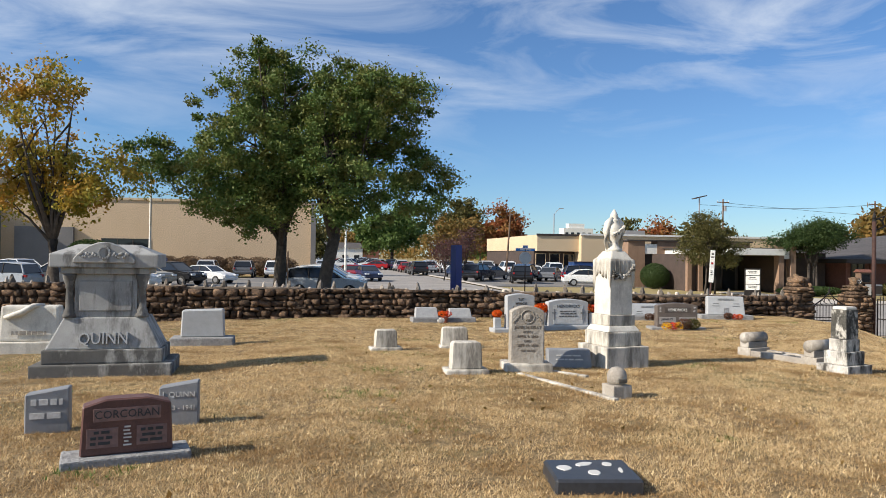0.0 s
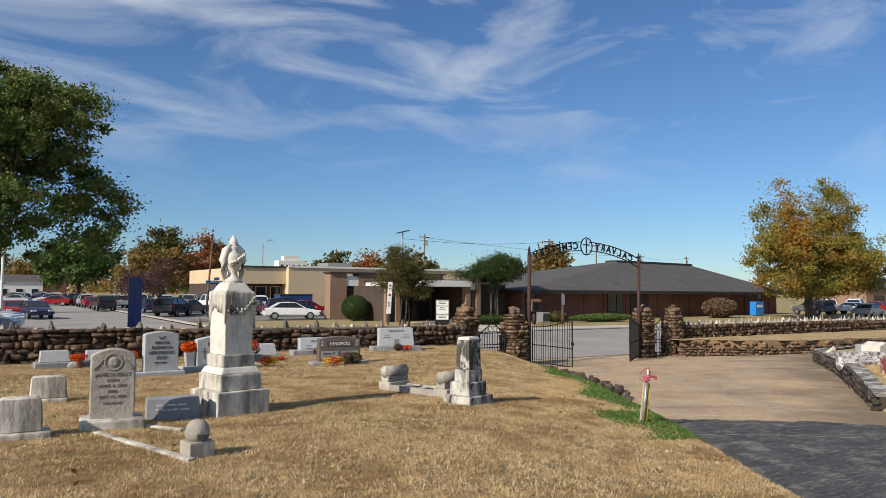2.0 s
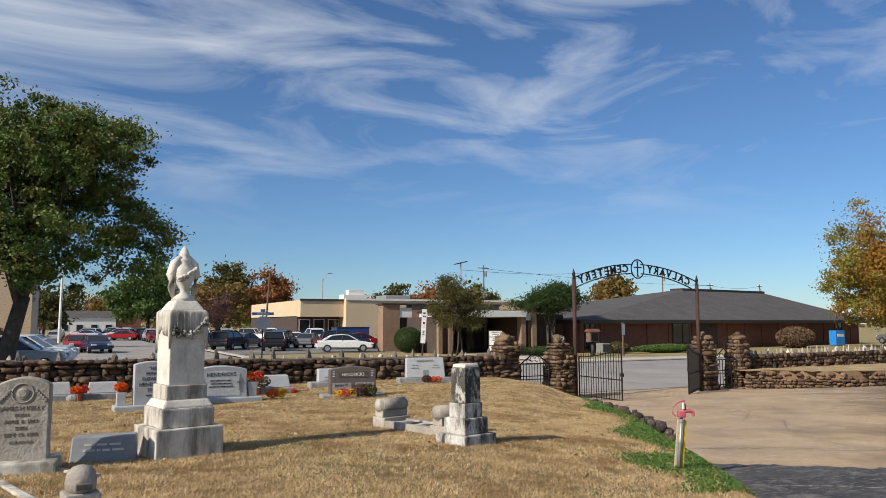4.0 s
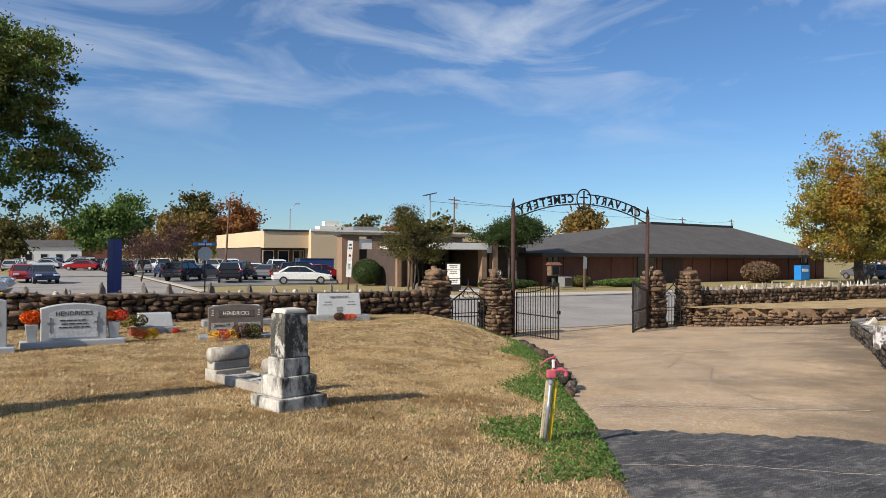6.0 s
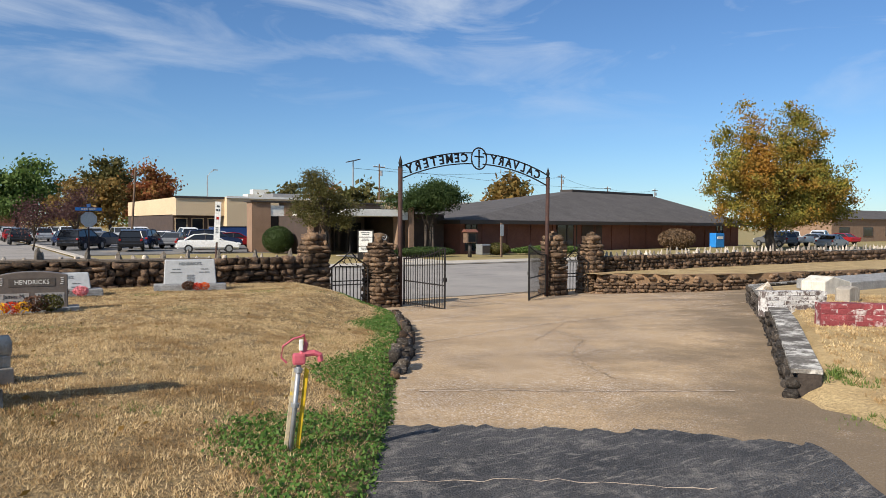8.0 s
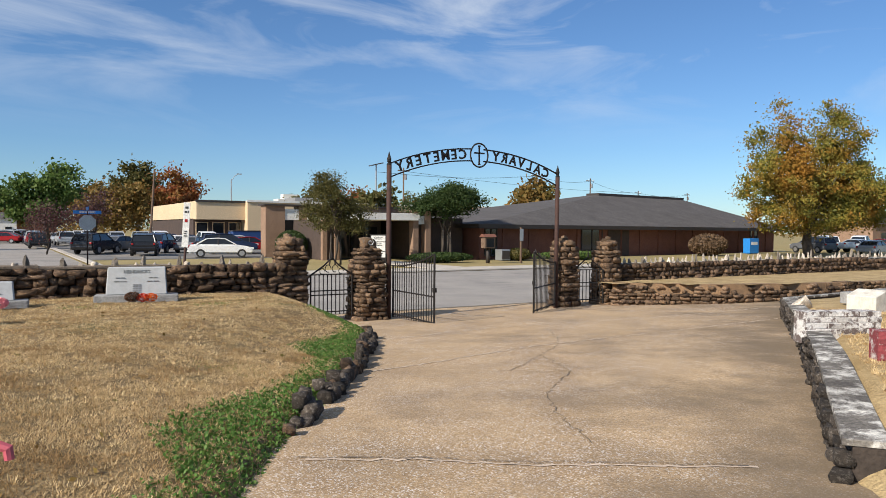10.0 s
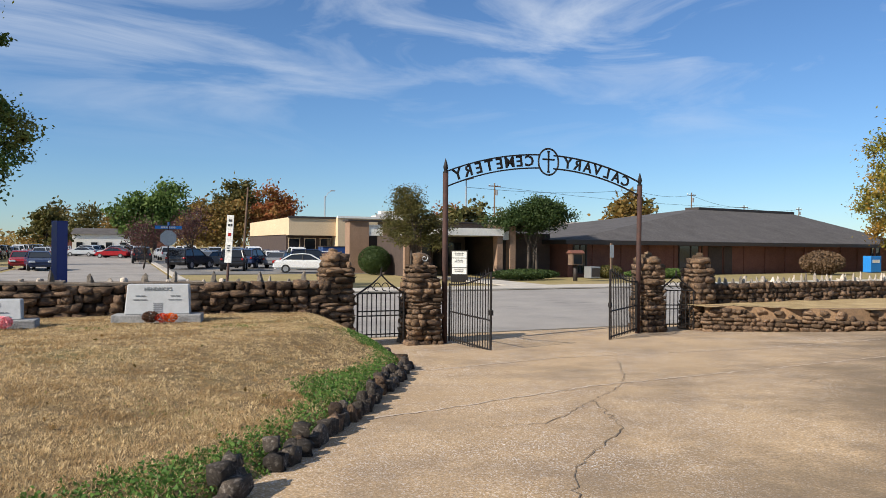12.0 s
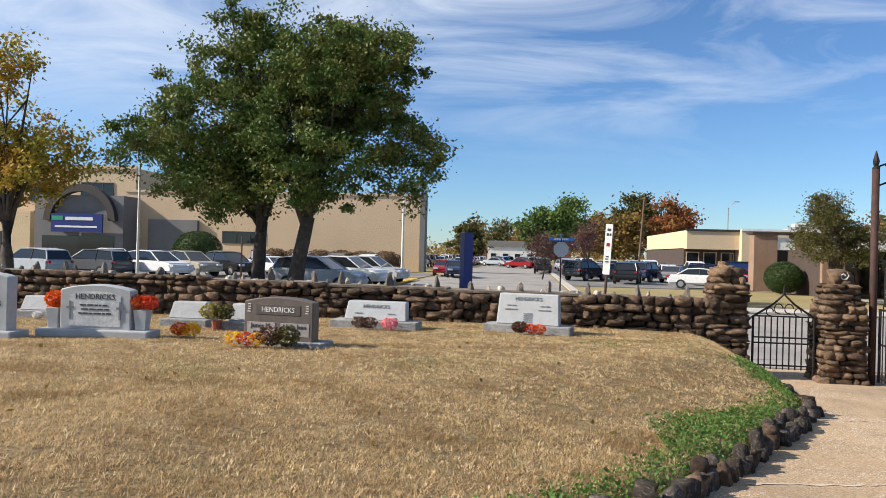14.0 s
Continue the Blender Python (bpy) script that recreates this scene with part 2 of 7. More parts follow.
M_ASPH = worn_asphalt()
M_ROAD = material("street_surface", (0.34, 0.31, 0.275), (0.25, 0.23, 0.21), 0.4, 0.9, 0.25, fine=40.0, stain=(0.16, 0.15, 0.14), stain_scale=0.35, at=(0.56, 0.7))
M_LOT = material("parking_lot_surface", (0.21, 0.20, 0.185), (0.14, 0.135, 0.13), 0.25, 0.9, 0.2, fine=20.0, stain=(0.30, 0.265, 0.22), stain_scale=0.15)
M_CURB = material("curb_concrete", (0.52, 0.47, 0.40), (0.40, 0.36, 0.31), 1.0, 0.9, 0.3)
M_ROCK = material("brown_sandstone", (0.165, 0.103, 0.064), (0.065, 0.046, 0.034), 5.0, 0.95, 1.0, fine=30.0, by_object=0.6, stain=(0.26, 0.165, 0.092), stain_scale=3.0)
M_ROCK2 = material("tan_sandstone", (0.27, 0.165, 0.09), (0.10, 0.065, 0.043), 4.0, 0.95, 1.0, fine=30.0, by_object=0.6, stain=(0.20, 0.155, 0.115), stain_scale=3.0)
M_DKROCK = material("dark_weathered_stone", (0.10, 0.078, 0.06), (0.045, 0.038, 0.032), 5.0, 0.95, 0.9, fine=30.0, by_object=0.5, stain=(0.22, 0.19, 0.16), stain_scale=4.0)
M_PALE = material("pale_stone", (0.60, 0.53, 0.44), (0.30, 0.24, 0.18), 6.0, 0.9, 0.6, fine=30.0, by_object=0.4)
M_MORTAR = material("dark_mortar", (0.065, 0.05, 0.04), (0.035, 0.028, 0.023), 6.0, 0.95, 0.6)
M_DIRT = material("red_earth", (0.30, 0.185, 0.10), (0.19, 0.125, 0.075), 4.0, 0.95, 0.8, fine=30.0)
M_WALLTOP = material("mortared_wall_top", (0.26, 0.205, 0.15), (0.13, 0.10, 0.075), 4.0, 0.95, 0.8, fine=30.0)
M_GREYSPIKE = material("grey_coping_stone", (0.27, 0.23, 0.185), (0.13, 0.11, 0.09), 6.0, 0.95, 0.8, by_object=0.4)
M_CAP = material("lichened_cap", (0.20, 0.18, 0.155), (0.085, 0.075, 0.065), 4.0, 0.95, 0.7, stain=(0.62, 0.59, 0.53), stain_scale=3.5, by_object=0.1, grain=1.6, at=(0.50, 0.62))
M_MARBLE = material("weathered_white_marble", (0.68, 0.63, 0.54), (0.46, 0.42, 0.35), 2.5, 0.75, 0.25, stain=(0.20, 0.18, 0.15), stain_scale=5.0, grain=0.35, streak=0.25, at=(0.43, 0.62))
M_MARBLE2 = material("clean_white_marble", (0.73, 0.685, 0.595), (0.52, 0.48, 0.405), 3.5, 0.7, 0.2, stain=(0.40, 0.365, 0.31), stain_scale=6.0, grain=0.3, streak=0.3, at=(0.52, 0.72))
M_DARKM = material("blackened_marble", (0.62, 0.585, 0.52), (0.30, 0.275, 0.24), 3.4, 0.85, 0.4, stain=(0.06, 0.055, 0.047), stain_scale=5.0, grain=0.5, streak=0.4, at=(0.44, 0.58))
M_LICHEN = material("lichen_black_marble", (0.10, 0.095, 0.08), (0.055, 0.05, 0.042), 9.0, 0.95, 0.8, fine=45.0, stain=(0.50, 0.47, 0.41), stain_scale=9.0, grain=1.5, at=(0.50, 0.62), streak=0.7)
M_LIME = material("grey_limestone", (0.37, 0.33, 0.275), (0.24, 0.21, 0.175), 3.0, 0.85, 0.4, stain=(0.46, 0.42, 0.36), stain_scale=4.5, grain=0.6, streak=0.4)
M_GRAN = material("grey_granite", (0.42, 0.42, 0.41), (0.33, 0.33, 0.325), 8.0, 0.55, 0.15, fine=160.0)
M_GRAND = material("dark_grey_granite", (0.25, 0.255, 0.265), (0.18, 0.185, 0.19), 5.0, 0.5, 0.15, fine=160.0, grain=0.6)
M_GRANP = material("pale_granite", (0.44, 0.445, 0.44), (0.37, 0.375, 0.37), 8.0, 0.5, 0.12, fine=160.0, grain=0.6)
M_GRANW = material("weathered_granite", (0.40, 0.395, 0.375), (0.28, 0.275, 0.26), 3.0, 0.7, 0.25, fine=120.0, stain=(0.15, 0.145, 0.135), stain_scale=4.0, grain=0.6, streak=0.25)
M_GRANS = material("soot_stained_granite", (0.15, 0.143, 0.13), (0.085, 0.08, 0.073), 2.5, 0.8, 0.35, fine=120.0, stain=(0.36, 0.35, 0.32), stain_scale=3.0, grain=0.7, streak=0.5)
M_BROWN = material("brown_granite", (0.15, 0.122, 0.102), (0.11, 0.09, 0.078), 8.0, 0.45, 0.1, fine=160.0)
M_RED = material("red_granite", (0.15, 0.075, 0.062), (0.10, 0.05, 0.043), 8.0, 0.4, 0.08, fine=160.0)
M_ROUGHG = material("rough_granite", (0.34, 0.335, 0.32), (0.22, 0.215, 0.21), 6.0, 0.9, 0.9, fine=35.0)
M_INK = plain("dark_lettering", (0.05, 0.05, 0.05), 0.8)
M_GREYINK = plain("grey_lettering", (0.22, 0.23, 0.225), 0.8)
M_PALEINK = plain("pale_lettering", (0.62, 0.60, 0.56), 0.8)
M_IRON = material("black_iron", (0.018, 0.017, 0.017), (0.035, 0.028, 0.024), 9.0, 0.6, 0.2, 0.4)
M_RUST = material("rusty_post", (0.085, 0.042, 0.032), (0.045, 0.028, 0.024), 7.0, 0.75, 0.3, 0.2)
M_BARK = material("bark", (0.10, 0.08, 0.062), (0.05, 0.04, 0.033), 4.0, 0.95, 1.0, fine=22.0)
M_OAK = leaf_material("oak_leaves", (0.055, 0.105, 0.022), (0.115, 0.16, 0.035), (0.15, 0.15, 0.035), 0.8, 0.2)
M_GOLD = leaf_material("gold_leaves", (0.28, 0.215, 0.035), (0.12, 0.135, 0.026), (0.32, 0.16, 0.026), 0.35, 0.22)
M_MAPLE = leaf_material("maple_leaves", (0.40, 0.30, 0.04), (0.17, 0.19, 0.034), (0.40, 0.21, 0.03), 0.6, 0.3)
M_REDL = leaf_material("red_leaves", (0.34, 0.10, 0.035), (0.20, 0.075, 0.03), (0.28, 0.15, 0.04))
M_RUSTL = leaf_material("rust_leaves", (0.27, 0.15, 0.04), (0.15, 0.12, 0.033))
M_DKGREEN = leaf_material("dark_green_leaves", (0.030, 0.058, 0.016), (0.06, 0.09, 0.024))
M_GREEN = leaf_material("green_leaves", (0.075, 0.135, 0.03), (0.13, 0.18, 0.045))
M_OLIVE = leaf_material("olive_leaves", (0.075, 0.08, 0.022), (0.13, 0.105, 0.032))
M_TWIG = leaf_material("purple_twigs", (0.12, 0.05, 0.045), (0.075, 0.045, 0.04))
M_SHRUB = leaf_material("dry_shrub", (0.20, 0.125, 0.07), (0.13, 0.085, 0.05))
M_TAN = material("tan_render", (0.62, 0.46, 0.30), (0.57, 0.42, 0.27), 0.3, 0.9, 0.1, fine=8.0)
M_CREAM = material("cream_render", (0.64, 0.49, 0.31), (0.58, 0.44, 0.28), 0.3, 0.9, 0.1, fine=8.0)
M_GREYW = material("grey_panel_wall", (0.20, 0.19, 0.185), (0.16, 0.155, 0.15), 0.5, 0.8, 0.1)
M_BRICK = material("brown_brick", (0.30, 0.195, 0.13), (0.235, 0.15, 0.10), 1.5, 0.9, 0.4, fine=14.0)
M_RBRICK = material("red_brown_brick", (0.20, 0.085, 0.058), (0.16, 0.066, 0.046), 1.2, 0.9, 0.4, fine=14.0)
# dark brown brick, also used as the colour of shade in recessed fronts
M_DKBRICK_SHADE = material("dark_brick_and_shade", (0.085, 0.06, 0.05), (0.06, 0.045, 0.038), 1.5, 0.9, 0.4, fine=14.0)
M_SHINGLE = material("grey_shingles", (0.105, 0.095, 0.09), (0.075, 0.068, 0.064), 0.7, 0.95, 0.5, fine=6.0)
M_FASCIA = plain("dark_fascia", (0.045, 0.035, 0.03), 0.7)
M_WHITEP = plain("white_paint", (0.78, 0.76, 0.70), 0.6)
M_GLASS = glassy("dark_glass")
M_BLUE = plain("navy_sign", (0.010, 0.022, 0.16), 0.4)
M_LBLUE = plain("bright_blue_paint", (0.02, 0.22, 0.62), 0.45)
M_GREENP = plain("green_paint", (0.02, 0.30, 0.16), 0.45)
M_STEEL = plain("galvanised_steel", (0.42, 0.43, 0.44), 0.45, 0.6)
M_WOODP = material("pole_wood", (0.19, 0.125, 0.085), (0.12, 0.08, 0.055), 5.0, 0.95, 0.6)
M_TYRE = plain("tyre_rubber", (0.02, 0.02, 0.02), 0.85)
M_RIM = plain("alloy_rim", (0.45, 0.45, 0.46), 0.35, 0.7)
M_TAIL = plain("red_lens", (0.35, 0.015, 0.012), 0.25)
M_HEAD = plain("clear_lens", (0.7, 0.72, 0.74), 0.15)
M_YELLOW = plain("yellow_paint", (0.72, 0.46, 0.02), 0.5)
M_STAKE = material("bleached_stake", (0.50, 0.42, 0.28), (0.34, 0.28, 0.19), 14.0, 0.9, 0.4, stain=(0.62, 0.44, 0.06), stain_scale=9.0)
M_PINK = plain("faded_red_paint", (0.52, 0.10, 0.13), 0.6)
M_PAINTBRICK = material("peeling_red_painted_brick", (0.27, 0.055, 0.06), (0.20, 0.045, 0.05), 3.0, 0.85, 0.5, stain=(0.62, 0.56, 0.52), stain_scale=6.0, by_object=0.2)
M_WPAINTBRICK = material("peeling_white_painted_brick", (0.68, 0.66, 0.63), (0.48, 0.45, 0.42), 3.0, 0.85, 0.5, stain=(0.13, 0.10, 0.09), stain_scale=7.0, by_object=0.15, at=(0.47, 0.56))
M_ORANGE = leaf_material("orange_petals", (0.80, 0.17, 0.015), (0.62, 0.09, 0.012))
M_REDP = leaf_material("red_petals", (0.55, 0.02, 0.02), (0.75, 0.12, 0.03))
M_PINKP = leaf_material("pink_petals", (0.80, 0.28, 0.32), (0.85, 0.40, 0.42))
M_YELP = leaf_material("yellow_petals", (0.80, 0.52, 0.02), (0.75, 0.36, 0.02))
M_WHP = leaf_material("white_petals", (0.82, 0.80, 0.76), (0.72, 0.70, 0.66))
M_DRIED = leaf_material("dried_flowers", (0.16, 0.075, 0.045), (0.10, 0.06, 0.04))
M_DRYYEL = leaf_material("drying_yellow_petals", (0.42, 0.36, 0.10), (0.24, 0.20, 0.06))
M_POT = plain("terracotta_pot", (0.30, 0.09, 0.05), 0.8)
PAINT = {n: plain("car_paint_" + n, c, 0.25) for n, c in dict(
    white=(0.78, 0.78, 0.77), silver=(0.42, 0.44, 0.46), grey=(0.13, 0.135, 0.145), black=(0.018, 0.018, 0.02),
    navy=(0.02, 0.035, 0.085), red=(0.30, 0.015, 0.02), blue=(0.03, 0.07, 0.20), beige=(0.40, 0.36, 0.29)).items()}

# ---------------------------------------------------------------- building helpers


SMOOTH = {"ball", "urn", "cloth", "column", "scroll", "trunk", "branchwork", "drape", "inner_growth", "post", "pipe", "shaft_pole"}


def part(name, bm, mat, parent, label=""):
    """Links a bmesh as one mesh object under a thing or a part."""
    me = bpy.data.meshes.new(name)
    bm.to_mesh(me)
    bm.free()
    if name in SMOOTH:
        me.polygons.foreach_set("use_smooth", np.ones(len(me.polygons), dtype=bool))
    me.materials.append(mat)
    ob = new(name, me)
    ob.parent = parent
    if label:
        ob["label"] = label
    return ob


def raw(name, verts, faces, mat, parent=None, smooth=False):
    """A mesh object from arrays of places and faces."""
    me = bpy.data.meshes.new(name)
    verts = np.asarray(verts, dtype=np.float32)
    faces = np.asarray(faces, dtype=np.int32)
    me.vertices.add(len(verts))
    me.vertices.foreach_set("co", verts.ravel())
    k = faces.shape[1]
    me.loops.add(faces.size)
    me.loops.foreach_set("vertex_index", faces.ravel())
    me.polygons.add(len(faces))
    me.polygons.foreach_set("loop_start", np.arange(0, faces.size, k, dtype=np.int32))
    me.polygons.foreach_set("loop_total", np.full(len(faces), k, dtype=np.int32))
    me.update(calc_edges=True)
    if smooth:
        me.polygons.foreach_set("use_smooth", np.ones(len(faces), dtype=bool))
    me.materials.append(mat)
    ob = new(name, me)
    ob.parent = parent
    return ob


def thing(name, at, label, category, group="", turn=0.0, kind=""):
    e = new(name)
    e.empty_display_size = 0.2
    e.matrix_basis = pose(*at, 0, 0, turn)
    return tagged(e, label, category, group, kind)


def box(x0, x1, y0, y1, z0, z1, bevel=0.0, taper=(1.0, 1.0), bm=None):
    """A block, its top scaled by taper, its edges rounded."""
    b = bmesh.new()
    r = bmesh.ops.create_cube(b, size=1.0)
    cx, cy = (x0 + x1) / 2, (y0 + y1) / 2
    for v in b.verts:
        k = taper if v.co.z > 0 else (1.0, 1.0)
        v.co = Vector((cx + v.co.x * (x1 - x0) * k[0], cy + v.co.y * (y1 - y0) * k[1], z0 + (v.co.z + 0.5) * (z1 - z0)))
    if bevel:
        bmesh.ops.bevel(b, geom=list(b.edges), offset=bevel, segments=2, profile=0.6, affect='EDGES')
    if bm is None:
        return b
    return join(bm, b)


def join(bm, other):
    me = bpy.data.meshes.new("tmp")
    other.to_mesh(me)
    other.free()
    bm.from_mesh(me)
    bpy.data.meshes.remove(me)
    return bm


def tube(points, radii, seg=8, bm=None):
    """A tapered round bar along points."""
    b = bm if bm is not None else bmesh.new()
    pts = [Vector(p) for p in points]
    rings = []
    for i, p in enumerate(pts):
        d = (pts[min(i + 1, len(pts) - 1)] - pts[max(i - 1, 0)]).normalized()
        q = d.to_track_quat('Z', 'Y')
        r = radii[i] if isinstance(radii, (list, tuple)) else radii
        rings.append([b.verts.new(p + q @ Vector((r * math.cos(2 * math.pi * k / seg), r * math.sin(2 * math.pi * k / seg), 0))) for k in range(seg)])
    for a, c in zip(rings, rings[1:]):
        for k in range(seg):
            b.faces.new((a[k], a[(k + 1) % seg], c[(k + 1) % seg], c[k]))
    b.faces.new(list(reversed(rings[0])))
    b.faces.new(rings[-1])
    return b


def lathe(profile, seg=16, at=(0, 0, 0), square=False, bm=None):
    """A turned shape from (radius, height) pairs."""
    b = bm if bm is not None else bmesh.new()
    rings = []
    for r, z in profile:
        rings.append([b.verts.new((at[0] + r * math.cos(2 * math.pi * k / seg + (math.pi / 4 if square else 0)),
                                   at[1] + r * math.sin(2 * math.pi * k / seg + (math.pi / 4 if square else 0)), at[2] + z)) for k in range(seg)])
    for a, c in zip(rings, rings[1:]):
        for k in range(seg):
            b.faces.new((a[k], a[(k + 1) % seg], c[(k + 1) % seg], c[k]))
    b.faces.new(list(reversed(rings[0])))
    b.faces.new(rings[-1])
    return b


def slab(outline, depth, bevel=0.012, y0=0.0, lean=0.0, seg=1):
    """A plate standing upright: outline in x and z, thickness along y; lean shifts its top backwards."""
    b = bmesh.new()
    f = [b.verts.new((x, y0 - depth / 2, z)) for x, z in outline]
    k = [b.verts.new((x, y0 + depth / 2, z)) for x, z in outline]
    n = len(outline)
    b.faces.new(f)
    b.faces.new(list(reversed(k)))
    for i in range(n):
        b.faces.new((f[i], k[i], k[(i + 1) % n], f[(i + 1) % n]))
    bmesh.ops.recalc_face_normals(b, faces=b.faces)
    if bevel:
        bmesh.ops.bevel(b, geom=[e for e in b.edges if e.calc_length() > bevel * 2.2], offset=bevel, segments=seg, affect='EDGES')
    if lean:
        for v in b.verts:
            v.co.y += v.co.z * lean
    return b


def arched(w, h, rise, n=10, shoulder=0.0):
    """The outline of a stone w wide and h high whose top bows up by rise, with shoulders cut in."""
    o = [(-w / 2, 0), (w / 2, 0), (w / 2, h - rise)]
    s = w / 2 - shoulder
    for i in range(n + 1):
        x = s - 2 * s * i / n
        o.append((x, h - rise + rise * math.cos(x / s * math.pi / 2) ** 0.8 if rise else h))
    o.append((-w / 2, h - rise))
    out = []
    for p in o:
        if not out or (abs(out[-1][0] - p[0]) + abs(out[-1][1] - p[1])) > 1e-3:
            out.append(p)
    return out


def writing(text, size, depth=0.006, bold=0.0):
    """Words as a mesh, centred, in the x-z plane and facing -y."""
    cu = bpy.data.curves.new("words", 'FONT')
    cu.body, cu.size, cu.extrude, cu.offset = text, size, depth, bold
    cu.align_x, cu.align_y = 'CENTER', 'CENTER'
    cu.resolution_u = 2
    ob = new("words", cu)
    bpy.context.view_layer.update()
    me = bpy.data.meshes.new_from_object(ob.evaluated_get(bpy.context.evaluated_depsgraph_get()))
    bpy.data.objects.remove(ob)
    bpy.data.curves.remove(cu)
    me.transform(pose(0, 0, 0, 90, 0, 0))
    return me


def words(text, size, at, mat, parent, depth=0.006, lean=0.0, name="inscription", stretch=1.0):
    me = writing(text, size, depth)
    me.transform(Matrix.Diagonal((stretch, 1, 1, 1)))
    me.materials.append(mat)
    ob = new(name, me)
    ob.parent = parent
    ob.matrix_basis = pose(*at, -math.degrees(math.atan(lean)), 0, 0)
    return ob


def bars(rows, width, at, mat, parent, height=0.02, gap=0.02, lean=0.0, name="inscription", seed=1):
    """Lines of writing too small to be read, as thin bars."""
    rnd = random.Random(seed)
    b = bmesh.new()
    for i in range(rows):
        w = width * rnd.uniform(0.65, 1.0)
        z = at[2] - i * (height + gap)
        x = at[0] - w / 2
        while x < at[0] + w / 2 - 0.02:
            ww = min(rnd.uniform(0.03, 0.11), at[0] + w / 2 - x)
            y = at[1] + (z - at[2]) * lean
            box(x, x + ww, y - 0.004, y + 0.004, z - height / 2, z + height / 2, bm=b)
            x += ww + 0.018
    ob = part(name, b, mat, parent)
    ob["kind"] = "stuff"
    return ob


def lump(seed, flat=1.0):
    """One rough stone of unit size, 48 triangles, as mesh data."""
    rnd = random.Random(seed)
    b = bmesh.new()
    bmesh.ops.create_cube(b, size=1.0)
    bmesh.ops.subdivide_edges(b, edges=list(b.edges), cuts=1, use_grid_fill=True)
    for v in b.verts:
        n = v.co.normalized() * 0.62
        v.co = v.co.lerp(n, 0.27)
        v.co += Vector((rnd.uniform(-0.13, 0.13), rnd.uniform(-0.12, 0.12), rnd.uniform(-0.12, 0.12)))
    me = bpy.data.meshes.new("stone")
    b.to_mesh(me)
    b.free()
    me.polygons.foreach_set("use_smooth", np.ones(len(me.polygons), dtype=bool))
    return me


def spike(seed):
    """One upright pointed coping stone of unit size."""
    rnd = random.Random(seed)
    b = lathe([(0.5, 0), (0.46, 0.35), (0.3, 0.75), (0.1, 1.0)], 6)
    for v in b.verts:
        v.co += Vector((rnd.uniform(-0.1, 0.1), rnd.uniform(-0.1, 0.1), rnd.uniform(-0.05, 0.05) if v.co.z > 0.1 else 0))
    me = bpy.data.meshes.new("coping_stone")
    b.to_mesh(me)
    b.free()
    return me


def lumps(mat, n=7, seed=0):
    out = []
    for i in range(n):
        me = lump(seed + i)
        me.materials.append(mat)
        out.append(me)
    return out


STONES = lumps(M_ROCK, 8, 10)
STONES2 = lumps(M_ROCK2, 8, 40)
DARKS = lumps(M_DKROCK, 8, 90)
PALES = lumps(M_PALE, 5, 70)
SPIKES = []
for _i in range(6):
    _m = spike(_i)
    _m.materials.append(M_PALE if _i < 4 else M_GREYSPIKE)
    SPIKES.append(_m)


def piece(me, name, m, parent):
    ob = new(name, me)
    ob.parent = parent
    ob.matrix_basis = m
    return ob


# ---------------------------------------------------------------- the lie of the land
EDGE = [(-7.0, 0.4), (-7.35, -2.2), (-7.75, -4.3), (-8.35, -5.5), (-9.7, -7.9), (-10.5, -9.1), (-11.5, -10.6), (-12.15, -11.7),
        (-12.9, -12.9), (-13.5, -13.8), (-14.7, -15.6), (-16.2, -18.2), (-18.5, -22.0), (-22, -28)]
RIGHT = [(14, -4.6), (1.2, -6.2), (-4.0, -9.88), (-6.75, -11.75), (-9.05, -13.3), (-9.75, -14.5), (-11.2, -18), (-15.5, -28)]


def drive_z(x, y):
    y = min(y, 0.0)
    return -0.06 * y if y > -10 else 0.6 + 0.022 * (-10 - y)


def side(poly, x, y):
    """Signed distance from a line of points, positive to the left of its course."""
    best, sign = 1e9, 1
    for (ax, ay), (bx, by) in zip(poly, poly[1:]):
        dx, dy = bx - ax, by - ay
        t = max(0, min(1, ((x - ax) * dx + (y - ay) * dy) / (dx * dx + dy * dy)))
        d = math.hypot(x - ax - t * dx, y - ay - t * dy)
        if d < best:
            best, sign = d, (1 if dx * (y - ay) - dy * (x - ax) > 0 else -1)
    return best * sign


def ease(a):
    a = max(0.0, min(1.0, a))
    return a * a * (3 - 2 * a)


def lawn_z(x, y):
    """Height of the lawn; it dips under the drive past its edge."""
    top = 1.045 - 0.011 * max(-6, x + 20) - (0.012 + 0.014 * ease((-12 - x) / 8)) * max(0, y + 11) + 0.03 * noise.noise(Vector((x * 0.35, y * 0.35, 0)))
    top -= (0.10 * ease((-22.3 - x) / 2.0) + 0.06 * ease((-25.0 - x) / 2.0)) * ease((y + 13.0) / 2.5)
    d = -side(EDGE, x, y)
    base = drive_z(x, y)
    if d < 0:
        return base - 0.10 + 0.2 * max(d, -0.5)
    return base - 0.10 + (top - base + 0.10) * (0.42 * ease(d / 0.35) + 0.58 * ease(d / (3.2 - 1.8 * ease((y + 6.5) / 4))))


